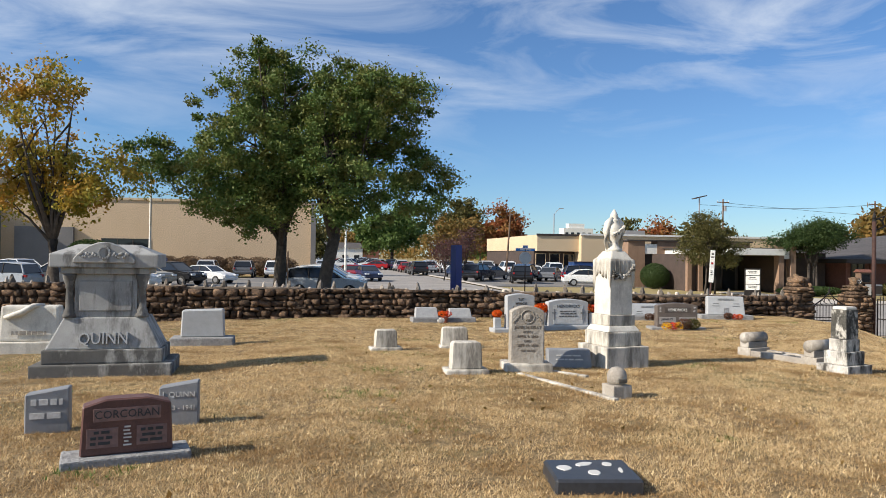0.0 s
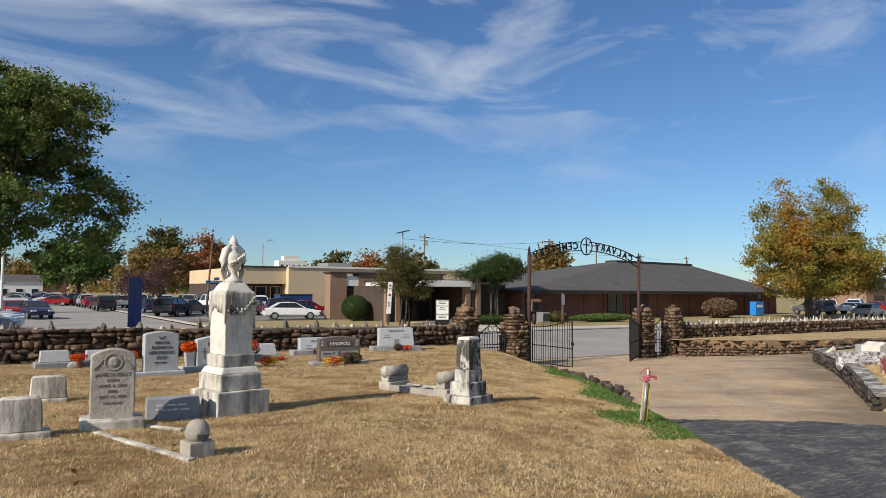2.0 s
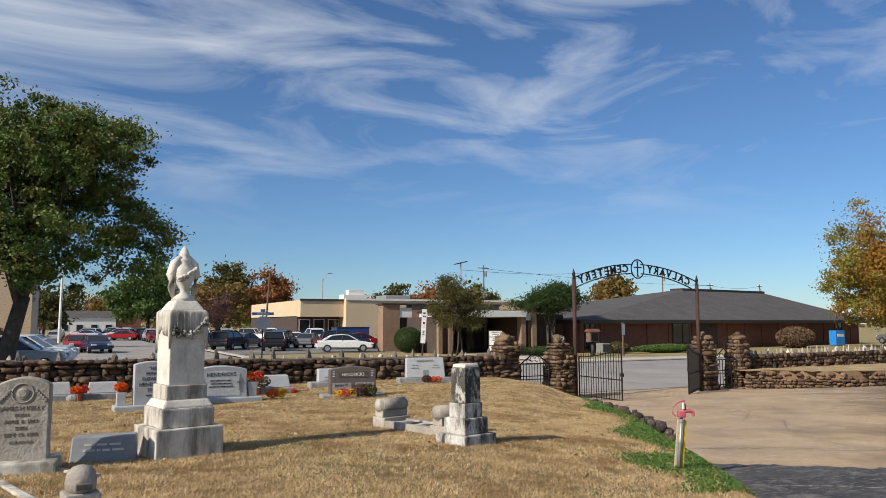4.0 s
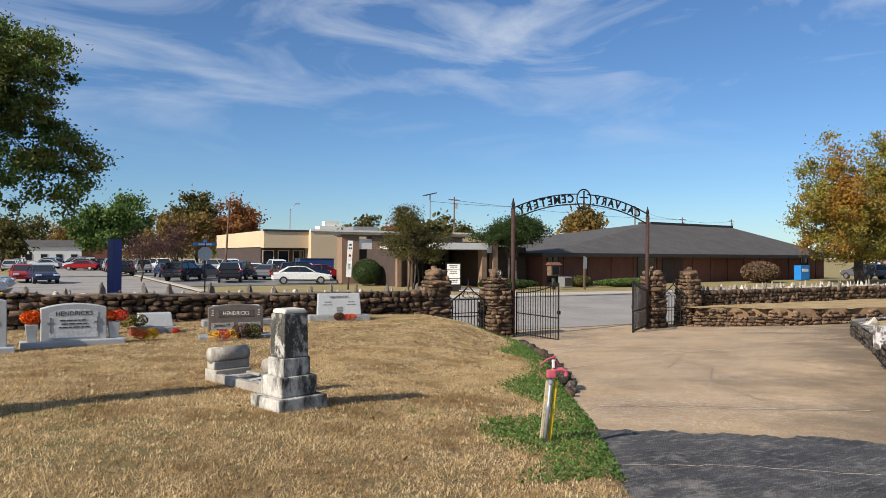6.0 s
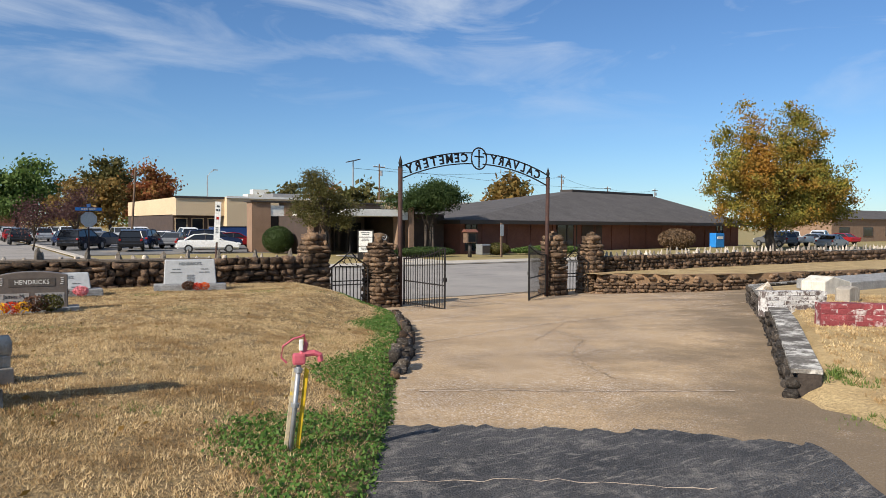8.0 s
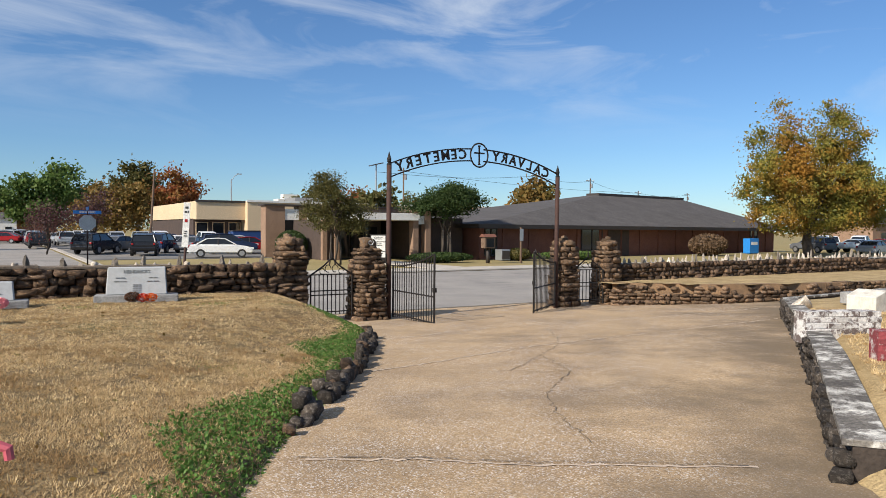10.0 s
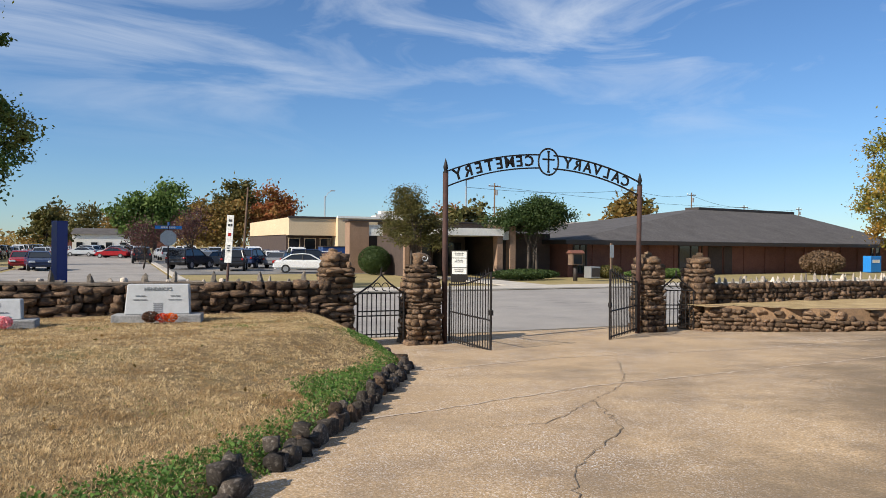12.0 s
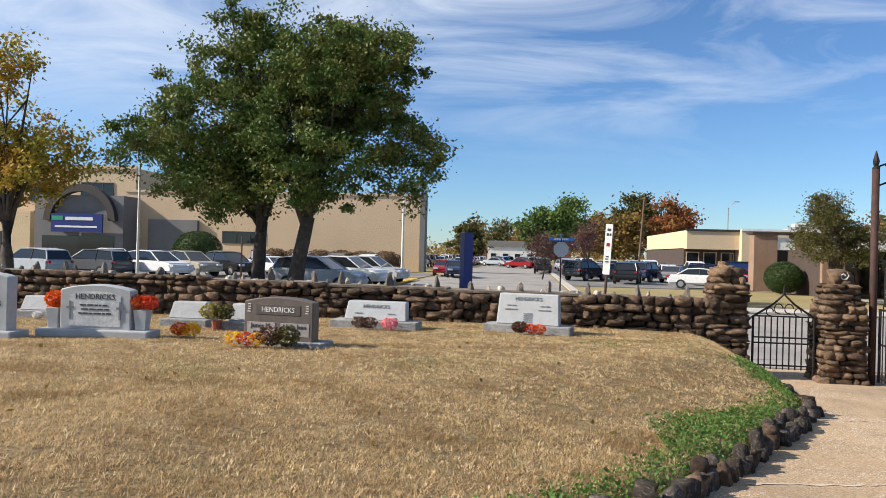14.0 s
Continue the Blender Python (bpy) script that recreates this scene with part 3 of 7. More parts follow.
def sheet(name, x0, x1, y0, y1, step, height, mat, label, keep=None):
    nx, ny = int((x1 - x0) / step) + 1, int((y1 - y0) / step) + 1
    vs = [(x0 + i * step, y0 + j * step, height(x0 + i * step, y0 + j * step)) for j in range(ny) for i in range(nx)]
    fs = []
    for j in range(ny - 1):
        for i in range(nx - 1):
            if keep is None or keep(x0 + (i + 0.5) * step, y0 + (j + 0.5) * step):
                a = j * nx + i
                fs.append((a, a + 1, a + nx + 1, a + nx))
    ob = raw(name, vs, fs, mat, smooth=True)
    return tagged(ob, label, "ground", kind="structure")


# ---------------------------------------------------------------- ground, drive, streets
_lx0, _ly0, _ls = -40.0, -30.0, 0.2
lawn = sheet("ground_lawn", _lx0, -6.0, _ly0, 0.3, _ls, lawn_z, M_LAWN, "dry tan cemetery lawn with green patches",
             lambda x, y: side(EDGE, x, y) < 0.5)
_lnx = int((-6.0 - _lx0) / _ls) + 1
_lny = int((0.3 - _ly0) / _ls) + 1
_co = np.empty(_lnx * _lny * 3, dtype=np.float32)
lawn.data.vertices.foreach_get("co", _co)
LAWN_GRID = _co.reshape(_lny, _lnx, 3)[:, :, 2]


def on_lawn(x, y):
    """Heights of the lawn at arrays of places."""
    u, v = (np.asarray(x) - _lx0) / _ls, (np.asarray(y) - _ly0) / _ls
    i, j = np.clip(u.astype(int), 0, _lnx - 2), np.clip(v.astype(int), 0, _lny - 2)
    a, b = u - i, v - j
    g = LAWN_GRID
    return (g[j, i] * (1 - a) * (1 - b) + g[j, i + 1] * a * (1 - b) + g[j + 1, i] * (1 - a) * b + g[j + 1, i + 1] * a * b)


def ground_at(x, y):
    return float(on_lawn(np.array([x]), np.array([y]))[0])


sheet("road_drive", -26.0, 16.0, -29.0, 1.6, 0.4, lambda x, y: drive_z(x, y) + 0.015 * noise.noise(Vector((x * 0.5, y * 0.5, 3))), M_CONC,
      "worn tan concrete cemetery drive with cracks",
      lambda x, y: (side(EDGE, x, y) > -0.7 and y > -29) and (side(RIGHT, x, y) < 0.5 or y > -4))

# the dark asphalt patch lies over the concrete, its near edge ragged
NL, NR = 120, 70
_vs, _fs = [], []
for k in range(NR):
    q = (k / (NR - 1)) ** 1.5
    for i in range(NL + 1):
        s = i / NL
        x, y = -13.0 + 2.55 * s ** 0.9, -11.98 - 2.25 * s ** 1.35
        jag = 0.16 * noise.noise(Vector((s * 6, 5, 0))) + 0.12 * noise.noise(Vector((s * 21, 2, 0))) + 0.07 * noise.noise(Vector((s * 52, 4, 0))) + 0.04 * noise.noise(Vector((s * 130, 6, 0)))
        jag *= 1 - ease(q * 14)
        _vs.append((x - 10.0 * q + (4.3 * q - 0.45 * ease(q * 14)) * s ** 2 + 0.555 * jag, y - 15.0 * q + 0.832 * jag, 0))
_vs = [(x, y, drive_z(x, y) + 0.015 * noise.noise(Vector((x * 0.5, y * 0.5, 3))) + 0.016) for x, y, z in _vs]
for k in range(NR - 1):
    for i in range(NL):
        a = k * (NL + 1) + i
        _fs.append((a + NL + 1, a + NL + 2, a + 1, a))
tagged(raw("road_asphalt", _vs, _fs, M_ASPH, smooth=True), "dark cracked asphalt laid over the concrete drive", "drive", kind="structure")

tagged(raw("ground", [(-1600, -1600, -0.04), (1600, -1600, -0.04), (1600, 1600, -0.04), (-1600, 1600, -0.04)], [(0, 1, 2, 3)], M_FIELD),
       "flat dry grass land reaching the horizon", "ground", kind="structure")


def strip(name, x0, x1, y0, y1, z, mat, label, cat="road", thick=0.0):
    b = box(x0, x1, y0, y1, z - 0.06 - thick, z)
    ob = part(name, b, mat, None)
    return tagged(ob, label, cat, kind="structure")


strip("road_cross", -120, 160, 1.6, 16.6, 0.0, M_ROAD, "pale worn street beyond the cemetery gate")
strip("road_side", -19.5, -9.0, 16.6, 260, -0.004, M_ROAD, "side street running away between car parks")
strip("parking_lot", -8.4, 26, 38.5, 150, 0.008, M_LOT, "grey asphalt car park")
strip("parking_lot_clinic", -75, -20.1, 20.3, 57, 0.008, M_LOT, "grey asphalt car park of the clinic")
strip("pavement_far", -8.0, 160, 16.6, 19.0, 0.09, M_CURB, "concrete kerb and walk along the street", "pavement")
strip("pavement_walk", 7.2, 9.6, 19.0, 30.0, 0.07, M_CURB, "concrete path to the office porch", "pavement")
strip("curb_yellow", -20.1, -19.5, 17.5, 40, 0.14, M_YELLOW, "yellow painted kerb beside the side street", "kerb")
strip("curb_clinic", -75, -20.1, 19.9, 20.3, 0.12, M_CURB, "concrete kerb of the clinic car park", "kerb")
strip("curb_lot", -8.9, -8.4, 19, 150, 0.12, M_CURB, "concrete kerb of the car park", "kerb")


def ribbon(name, pts, width, lift, mat, parent, seed=0):
    """A narrow crack or joint lying on the drive."""
    rnd = random.Random(seed)
    dense = []
    for (ax, ay), (bx, by) in zip(pts, pts[1:]):
        n = max(2, int(math.hypot(bx - ax, by - ay) / 0.09))
        for i in range(n):
            s = i / n
            dense.append((ax + (bx - ax) * s + rnd.uniform(-0.035, 0.035), ay + (by - ay) * s + rnd.uniform(-0.035, 0.035)))
    vs, fs = [], []
    for i, (x, y) in enumerate(dense):
        a, c = dense[max(i - 1, 0)], dense[min(i + 1, len(dense) - 1)]
        dx, dy = c[0] - a[0], c[1] - a[1]
        l = math.hypot(dx, dy) or 1
        w = width * rnd.uniform(0.4, 1.2) / 2
        for s in (-1, 1):
            px, py = x - dy / l * w * s, y + dx / l * w * s
            vs.append((px, py, drive_z(px, py) + 0.015 * noise.noise(Vector((px * 0.5, py * 0.5, 3))) + lift))
    for i in range(len(dense) - 1):
        fs.append((2 * i, 2 * i + 2, 2 * i + 3, 2 * i + 1))
    return raw(name, vs, fs, mat, parent)


M_CRACK = material("dark_crack", (0.19, 0.145, 0.105), (0.10, 0.08, 0.06), 8.0, 0.95, 0.3)
M_JOINT = material("pale_joint", (0.62, 0.49, 0.37), (0.44, 0.35, 0.27), 5.0, 0.95, 0.3)
cracks = tagged(new("drive_cracks"), "dark wandering cracks and pale joints in the concrete drive", "crack", kind="structure")
ribbon("crack", [(-7.2, -8.1), (-7.8, -9.4), (-8.35, -9.85), (-9.0, -10.4), (-9.4, -11.0), (-9.85, -11.95)], 0.011, 0.006, M_CRACK, cracks, 1)
ribbon("crack", [(-5.6, -6.6), (-6.3, -7.4), (-7.3, -8.2), (-8.3, -8.9), (-9.05, -8.75)], 0.011, 0.006, M_CRACK, cracks, 2)
ribbon("crack", [(-4.4, -4.9), (-5.6, -6.6)], 0.010, 0.006, M_CRACK, cracks, 3)
ribbon("crack", [(-3.6, -8.0), (-4.5, -8.4)], 0.010, 0.006, M_CRACK, cracks, 4)
ribbon("joint", [(-8.0, -4.6), (-5.0, -4.0), (-1.0, -4.6), (3.0, -4.4)], 0.05, 0.005, M_JOINT, cracks, 5)
ribbon("joint", [(-9.7, -7.9), (-6.5, -7.2), (-3.0, -6.9), (0.8, -6.6)], 0.045, 0.005, M_JOINT, cracks, 6)
ribbon("joint", [(-11.7, -11.1), (-11.1, -11.53), (-10.6, -11.98), (-9.2, -12.9)], 0.035, 0.005, M_JOINT, cracks, 7)
ribbon("crack", [(-11.75, -11.05), (-11.1, -11.48), (-10.6, -11.92), (-9.2, -12.85)], 0.012, 0.010, M_CRACK, cracks, 8)
ribbon("joint", [(-13.4, -13.15), (-12.42, -13.8), (-11.7, -14.5)], 0.014, 0.019, M_JOINT, cracks, 9)

# ---------------------------------------------------------------- rubble walls and gate pillars


def rubble(parent, p0, p1, base, top, face, stones, name="stone", size=(0.25, 0.135), seed=0, depth=0.24, ragged=0.0):
    """Courses of rough stones on one face of a wall; face is the side, +1 left of the run and -1 right."""
    rnd = random.Random(seed)
    p0, p1 = Vector(p0), Vector(p1)
    run = p1 - p0
    length = run.length
    ang = math.degrees(math.atan2(run.y, run.x))
    d = run.normalized()
    nrm = Vector((-d.y, d.x)) * face
    made = []
    z0, z1 = base(p0.x, p0.y), top
    s_z = min(base(p0.x, p0.y), base(p1.x, p1.y)) - 0.05
    z = s_z
    while z < z1 - 0.05:
        h = size[1] * rnd.uniform(0.75, 1.35)
        h = min(h, z1 - z + 0.03)
        s = rnd.uniform(-0.2, 0.0)
        while s < length:
            w = size[0] * rnd.uniform(0.45, 1.5)
            c = min(max(s + w / 2, 0.02), length)
            q = p0 + d * c + nrm * rnd.uniform(-0.03, 0.03)
            gone = rnd.random() < ragged * max(0.0, 1 - (z1 - z - h) / 0.3)
            if z + h > base(q.x, q.y) - 0.03 and not gone:
                hh = h * rnd.uniform(0.86, 1.08)
                m = pose(q.x, q.y, z + h / 2 + rnd.uniform(-0.012, 0.012), rnd.uniform(-6, 6), rnd.uniform(-7, 7), ang + rnd.uniform(-7, 7)) @ Matrix.Diagonal((w * 0.97, depth * rnd.uniform(0.75, 1.2), hh * 0.99, 1))
                made.append(piece(rnd.choice(stones), name, m, parent))
            s += w
        z += h
    return made


def pebbles(parent, p0, p1, z, step, seed, size=(0.07, 0.16)):
    """Upright pale stones set along the top of a wall."""
    rnd = random.Random(seed)
    p0, p1 = Vector(p0), Vector(p1)
    n = int((p1 - p0).length / step)
    for i in range(n):
        q = p0.lerp(p1, (i + rnd.uniform(-0.25, 0.25)) / n)
        h = rnd.uniform(*size) * (1.5 if rnd.random() < 0.25 else 1)
        w = rnd.uniform(0.08, 0.14)
        piece(rnd.choice(SPIKES if rnd.random() < 0.75 else PALES), "coping_stone",
              pose(q.x, q.y + rnd.uniform(-0.08, 0.08), z, rnd.uniform(-8, 8), rnd.uniform(-8, 8), rnd.uniform(0, 360)) @ Matrix.Diagonal((w, w * 0.8, h, 1)), parent)


def pickets(parent, p0, p1, z, step, seed):
    """Taller pointed grey stones set upright at wide steps on the wall."""
    rnd = random.Random(seed)
    p0, p1 = Vector(p0), Vector(p1)
    n = int((p1 - p0).length / step)
    for i in range(n):
        q = p0.lerp(p1, (i + 0.5 + rnd.uniform(-0.3, 0.3)) / n)
        w = rnd.uniform(0.13, 0.20)
        piece(SPIKES[4 + rnd.randint(0, 1)], "coping_stone", pose(q.x, q.y + rnd.uniform(-0.05, 0.05), z - 0.01, rnd.uniform(-6, 6), rnd.uniform(-6, 6), rnd.uniform(0, 360)) @ Matrix.Diagonal((w, w * 0.75, rnd.uniform(0.17, 0.29), 1)), parent)


def pillar(name, x, y, z0, z1, w, seed, label):
    """A square rubble gate pillar, narrowing a little, with a small stone on top."""
    rnd = random.Random(seed)
    t = thing(name, (x, y, z0), label, "gate pillar", "gate pillars")
    h = z1 - z0
    part("core", box(-w / 2 + 0.07, w / 2 - 0.07, -w / 2 + 0.07, w / 2 - 0.07, -0.15, h - 0.1, taper=(0.85, 0.85)), M_MORTAR, t)
    z = -0.06
    while z < h - 0.08:
        ch = rnd.uniform(0.07, 0.165)
        k = w * (1.06 - 0.16 * z / h) * rnd.uniform(0.97, 1.04)
        if z > h - 0.32:
            k *= 0.78
        for f in range(4):
            s = -k / 2
            while s < k / 2 - 0.05:
                ww = min(rnd.uniform(0.11, 0.38), k / 2 - s + 0.03)
                c = s + ww / 2
                off = -k / 2 + 0.10 + rnd.uniform(-0.06, 0.025)
                px, py = ((c, off), (-off, c), (-c, -off), (off, -c))[f]
                piece(rnd.choice(STONES2 if rnd.random() < 0.65 else STONES), "stone",
                      pose(px, py, z + ch / 2, rnd.uniform(-5, 5), rnd.uniform(-6, 6), 90 * f + rnd.uniform(-8, 8)) @ Matrix.Diagonal((ww * 0.98, rnd.uniform(0.20, 0.27), ch * 0.99, 1)), t)
                s += ww
        z += ch
    for i in range(4):
        piece(rnd.choice(STONES2), "stone", pose(rnd.uniform(-0.1, 0.1), rnd.uniform(-0.1, 0.1), h - 0.12 + 0.055 * i, 0, 0, rnd.uniform(0, 90)) @ Matrix.Diagonal((0.42 - 0.09 * i, 0.36 - 0.07 * i, 0.15, 1)), t)
    return t


P1 = pillar("gate_pillar", -7.72, 0.30, 0.05, 1.95, 0.60, 1, "brown rubble stone gate pillar at the wall's end")
P2 = pillar("gate_pillar", -5.80, 0.22, 0.0, 1.74, 0.66, 2, "brown rubble stone gate pillar carrying a carved boulder")
P3 = pillar("gate_pillar", 0.50, 0.22, 0.0, 1.92, 0.58, 3, "brown rubble stone gate pillar beside the rusty post")
P4 = pillar("gate_pillar", 2.15, 0.20, 0.05, 1.90, 0.60, 4, "brown rubble stone gate pillar with a small pale stone on top")
bould = thing("carved_boulder", (-5.80, 0.22, 1.78), "round brown boulder with a pale carved spiral on the pillar", "boulder")
piece(STONES2[1], "boulder", pose(0, 0, 0.08, 0, 0, 20) @ Matrix.Diagonal((0.36, 0.26, 0.24, 1)), bould)
_sp = [(0.03 + 0.012 * i) for i in range(9)]
part("spiral", tube([(0.02 + r * 0.7 * math.cos(i * 0.9), -0.15, 0.10 + r * 0.7 * math.sin(i * 0.9)) for i, r in enumerate(_sp)], 0.012, 5), M_PALEINK, bould)



def wall_top(x):
    return 1.37 + 0.012 * (-8 - x)


for name_, xa, xb, sd, lab in (("wall_left", -20.0, -8.0, 5, "low brown rubble stone wall bordering the lawn"), ("wall_left_far", -35.0, -20.0, 60, "far stretch of the low brown rubble wall")):
    wl_ = tagged(new(name_), lab, "wall", kind="structure")
    n_ = 5
    for k in range(n_):
        a, c = xa + (xb - xa) * k / n_, xa + (xb - xa) * (k + 1) / n_
        zt_ = wall_top((a + c) / 2)
        part("core", box(a, c, 0.06, 0.5, -0.1, zt_ - 0.04), M_MORTAR, wl_)
        part("coping", box(a, c, -0.03, 0.56, zt_ - 0.04, zt_ + 0.012, 0.008), M_WALLTOP, wl_)
        rubble(wl_, (a, 0.03), (c, 0.03), lambda x, y: ground_at(x, -0.1), zt_, -1, STONES, seed=sd + k)
        pebbles(wl_, (a, 0.26), (c, 0.26), zt_, 0.33, sd + 20 + k, (0.05, 0.13))
        pickets(wl_, (a, 0.12), (c, 0.12), zt_, 0.62, sd + 40 + k)

# the wall past the gate, its lawn and the retaining wall below it
sheet("ground_verge", 1.6, 40, -8.0, 0.2, 0.4, lambda x, y: 0.69 + 0.03 * noise.noise(Vector((x, y, 1))), M_STRAW, "dry grass verge between retaining wall and street wall",
      lambda x, y: y > (-0.45 - 0.78 * (x - 1.6) if x < 4.2 else -2.35 - 0.33 * (x - 4.2) if x < 7 else -3.2 - 0.12 * (x - 7)))
wr = tagged(part("wall_right", box(2.3, 46, 0.12, 0.55, -0.1, 1.16), M_MORTAR, None), "low brown rubble wall with pale stones on top", "wall", kind="structure")
rubble(wr, (2.4, 0.10), (16, 0.10), lambda x, y: 0.70, 1.18, -1, STONES, seed=11)
part("coping", box(2.4, 46, 0.06, 0.6, 1.15, 1.19, 0.01), M_CAP, wr)
pebbles(wr, (2.6, 0.3), (46, 0.3), 1.18, 0.22, 12, (0.14, 0.27))
wrf = tagged(part("wall_right_far", box(16, 46, 0.06, 0.12, 0.6, 1.16), M_MORTAR, None), "far stretch of the rubble wall past the gate", "wall", kind="structure")
rubble(wrf, (16, 0.05), (34, 0.05), lambda x, y: 0.70, 1.18, -1, STONES, seed=13, size=(0.42, 0.15))
ret = tagged(new("wall_retaining"), "crumbling rubble retaining wall below the dry verge", "wall", kind="structure")
for k, (a, c) in enumerate((((1.75, -0.5), (4.2, -2.4)), ((4.2, -2.4), (7.0, -3.3)), ((7.0, -3.3), (13, -4.0)))):
    b = bmesh.new()
    run = Vector(c) - Vector(a)
    n_ = Vector((-run.y, run.x)).normalized() * 0.28
    vs = [Vector(a), Vector(c), Vector(c) + n_, Vector(a) + n_]
    lo = [b.verts.new((v.x, v.y, -0.1)) for v in vs]
    hi = [b.verts.new((v.x, v.y, 0.69)) for v in vs]
    b.faces.new(hi)
    for i in range(4):
        b.faces.new((lo[i], lo[(i + 1) % 4], hi[(i + 1) % 4], hi[i]))
    part("core", b, M_DIRT, ret)
    rubble(ret, a, c, lambda x, y: drive_z(x, y), 0.66, -1, STONES2 + STONES[:3], seed=20 + k, size=(0.19, 0.095), depth=0.17, ragged=0.55)

# ---------------------------------------------------------------- raised plot on the other side of the drive


def plot_z(x, y):
    return drive_z(x, y) + 0.36 * ease((side(RIGHT, x, y) + 0.0) / 0.3) * (0.25 + 0.75 * ease((y + 14.2) / 1.6)) - 0.03


sheet("ground_plot", -16, 16, -26, -4.4, 0.3, plot_z, M_STRAW, "dry grass of a raised grave plot", lambda x, y: side(RIGHT, x, y) > -0.4)
wp = tagged(new("wall_plot"), "low dark rubble kerb wall with a lichened flat cap", "wall", kind="structure")
PLOT_WALL = [(14, -4.6), (1.2, -6.2), (-4.0, -9.88), (-6.75, -11.75), (-9.05, -13.3)]
for k, (a, c) in enumerate(zip(PLOT_WALL, PLOT_WALL[1:])):
    n = max(2, int(math.hypot(c[0] - a[0], c[1] - a[1]) / 0.62))
    run = (Vector(c) - Vector(a)).normalized()
    off = Vector((-run.y, run.x))
    for i in range(n):
        q0, q1 = Vector(a).lerp(Vector(c), i / n), Vector(a).lerp(Vector(c), (i + 1) / n)
        low, low1 = (0.14 * i / n, 0.14 * (i + 1) / n) if k == 3 else (0.0, 0.0)
        drop = (low, low1, low1, low)
        for nm, o0, o1, lo_, hi_, mt in (("core", 0.03, 0.225, -0.1, 0.345, M_MORTAR), ("cap_slab", -0.03, 0.235, 0.347, 0.39, M_CAP)):
            b = bmesh.new()
            e = 0.001 if nm == "cap_slab" else 0.0
            vs = [q0 + off * o0 + run * e, q1 + off * (o0 + e * 3) - run * e, q1 + off * o1 - run * e, q0 + off * o1 + run * e]
            lo = [b.verts.new((v.x, v.y, drive_z(v.x, v.y) + lo_ - (dr if nm == "cap_slab" else 0.0))) for v, dr in zip(vs, drop)]
            hi = [b.verts.new((v.x, v.y, drive_z(v.x, v.y) + hi_ - dr)) for v, dr in zip(vs, drop)]
            b.faces.new(hi)
            for j in range(4):
                b.faces.new((lo[j], lo[(j + 1) % 4], hi[(j + 1) % 4], hi[j]))
            b.faces.new(list(reversed(lo)))
            bmesh.ops.recalc_face_normals(b, faces=b.faces)
            if nm == "cap_slab":
                bmesh.ops.bevel(b, geom=list(b.edges), offset=0.004, segments=1, affect='EDGES')
            part(nm, b, mt, wp)
        if k > 0:
            rubble(wp, q0, q1, lambda x, y: drive_z(x, y), drive_z(q0.x, q0.y) + 0.34 - low1, -1, DARKS, seed=30 + 20 * k + i, size=(0.17, 0.09), depth=0.11)


def brick_kerb(at, turn, length, rows, mat, label, width=0.24):
    t = thing("brick_grave_kerb", at, label, "grave kerb", turn=turn)
    me = None
    for r in range(rows):
        s = -length / 2 + (0.1 if r % 2 else 0)
        while s < length / 2 - 0.1:
            if me is None:
                b = box(-0.095, 0.095, -width / 2, width / 2, -0.03, 0.03, 0.006)
                ob = part("brick", b, mat, t)
                me = ob.data
            else:
                ob = piece(me, "brick", Matrix(), t)
            ob.matrix_basis = pose(s + 0.1, 0, 0.04 + r * 0.072, 0, 0, random.uniform(-1.5, 1.5))
            s += 0.203
    part("mortar", box(-length / 2, length / 2, -width / 2 + 0.005, width / 2 - 0.005, -0.1, rows * 0.072 - 0.006), mat, t)
    return t


brick_kerb((-4.7, -10.75, plot_z(-4.7, -10.75)), -24, 1.0, 4, M_WPAINTBRICK, "brick grave kerb with peeling white paint")
brick_kerb((-5.45, -12.85, plot_z(-5.45, -12.85)), -43, 2.4, 4, M_PAINTBRICK, "brick grave kerb with peeling red paint")
slabm = thing("grave_slab", (-1.0, -9.3, plot_z(-1.0, -9.3)), "white marble grave block with a sloped top", "gravestone")
slabm.scale = (0.78, 0.8, 0.8)
part("block", slab([(-0.62, 0), (0.62, 0), (0.62, 0.30), (-0.2, 0.46), (-0.62, 0.34)], 0.6, 0.02), M_MARBLE2, slabm)
slabn = thing("grave_marker", (-2.75, -10.6, plot_z(-2.75, -10.6)), "small grey stone marker with rounded top", "gravestone")
slabn.scale = (0.72, 0.8, 0.75)
part("block", slab(arched(0.5, 0.36, 0.06), 0.3, 0.02), M_LIME, slabn)
slabo = thing("broken_stone", (-0.9, -7.9, plot_z(-0.9, -7.9)), "broken white stone leaning on the kerb wall", "stone fragment")
piece(PALES[2], "fragment", pose(0, 0, 0.14, 40, 35, 10) @ Matrix.Diagonal((0.34, 0.14, 0.34, 1)), slabo)
slabp = thing("grave_slab", (2.6, -8.6, plot_z(2.6, -8.6)), "flat dark grave slab with brick edging", "gravestone")
part("block", box(-2.4, 2.4, -0.6, 0.6, 0, 0.22, 0.02), M_ROUGHG, slabp)

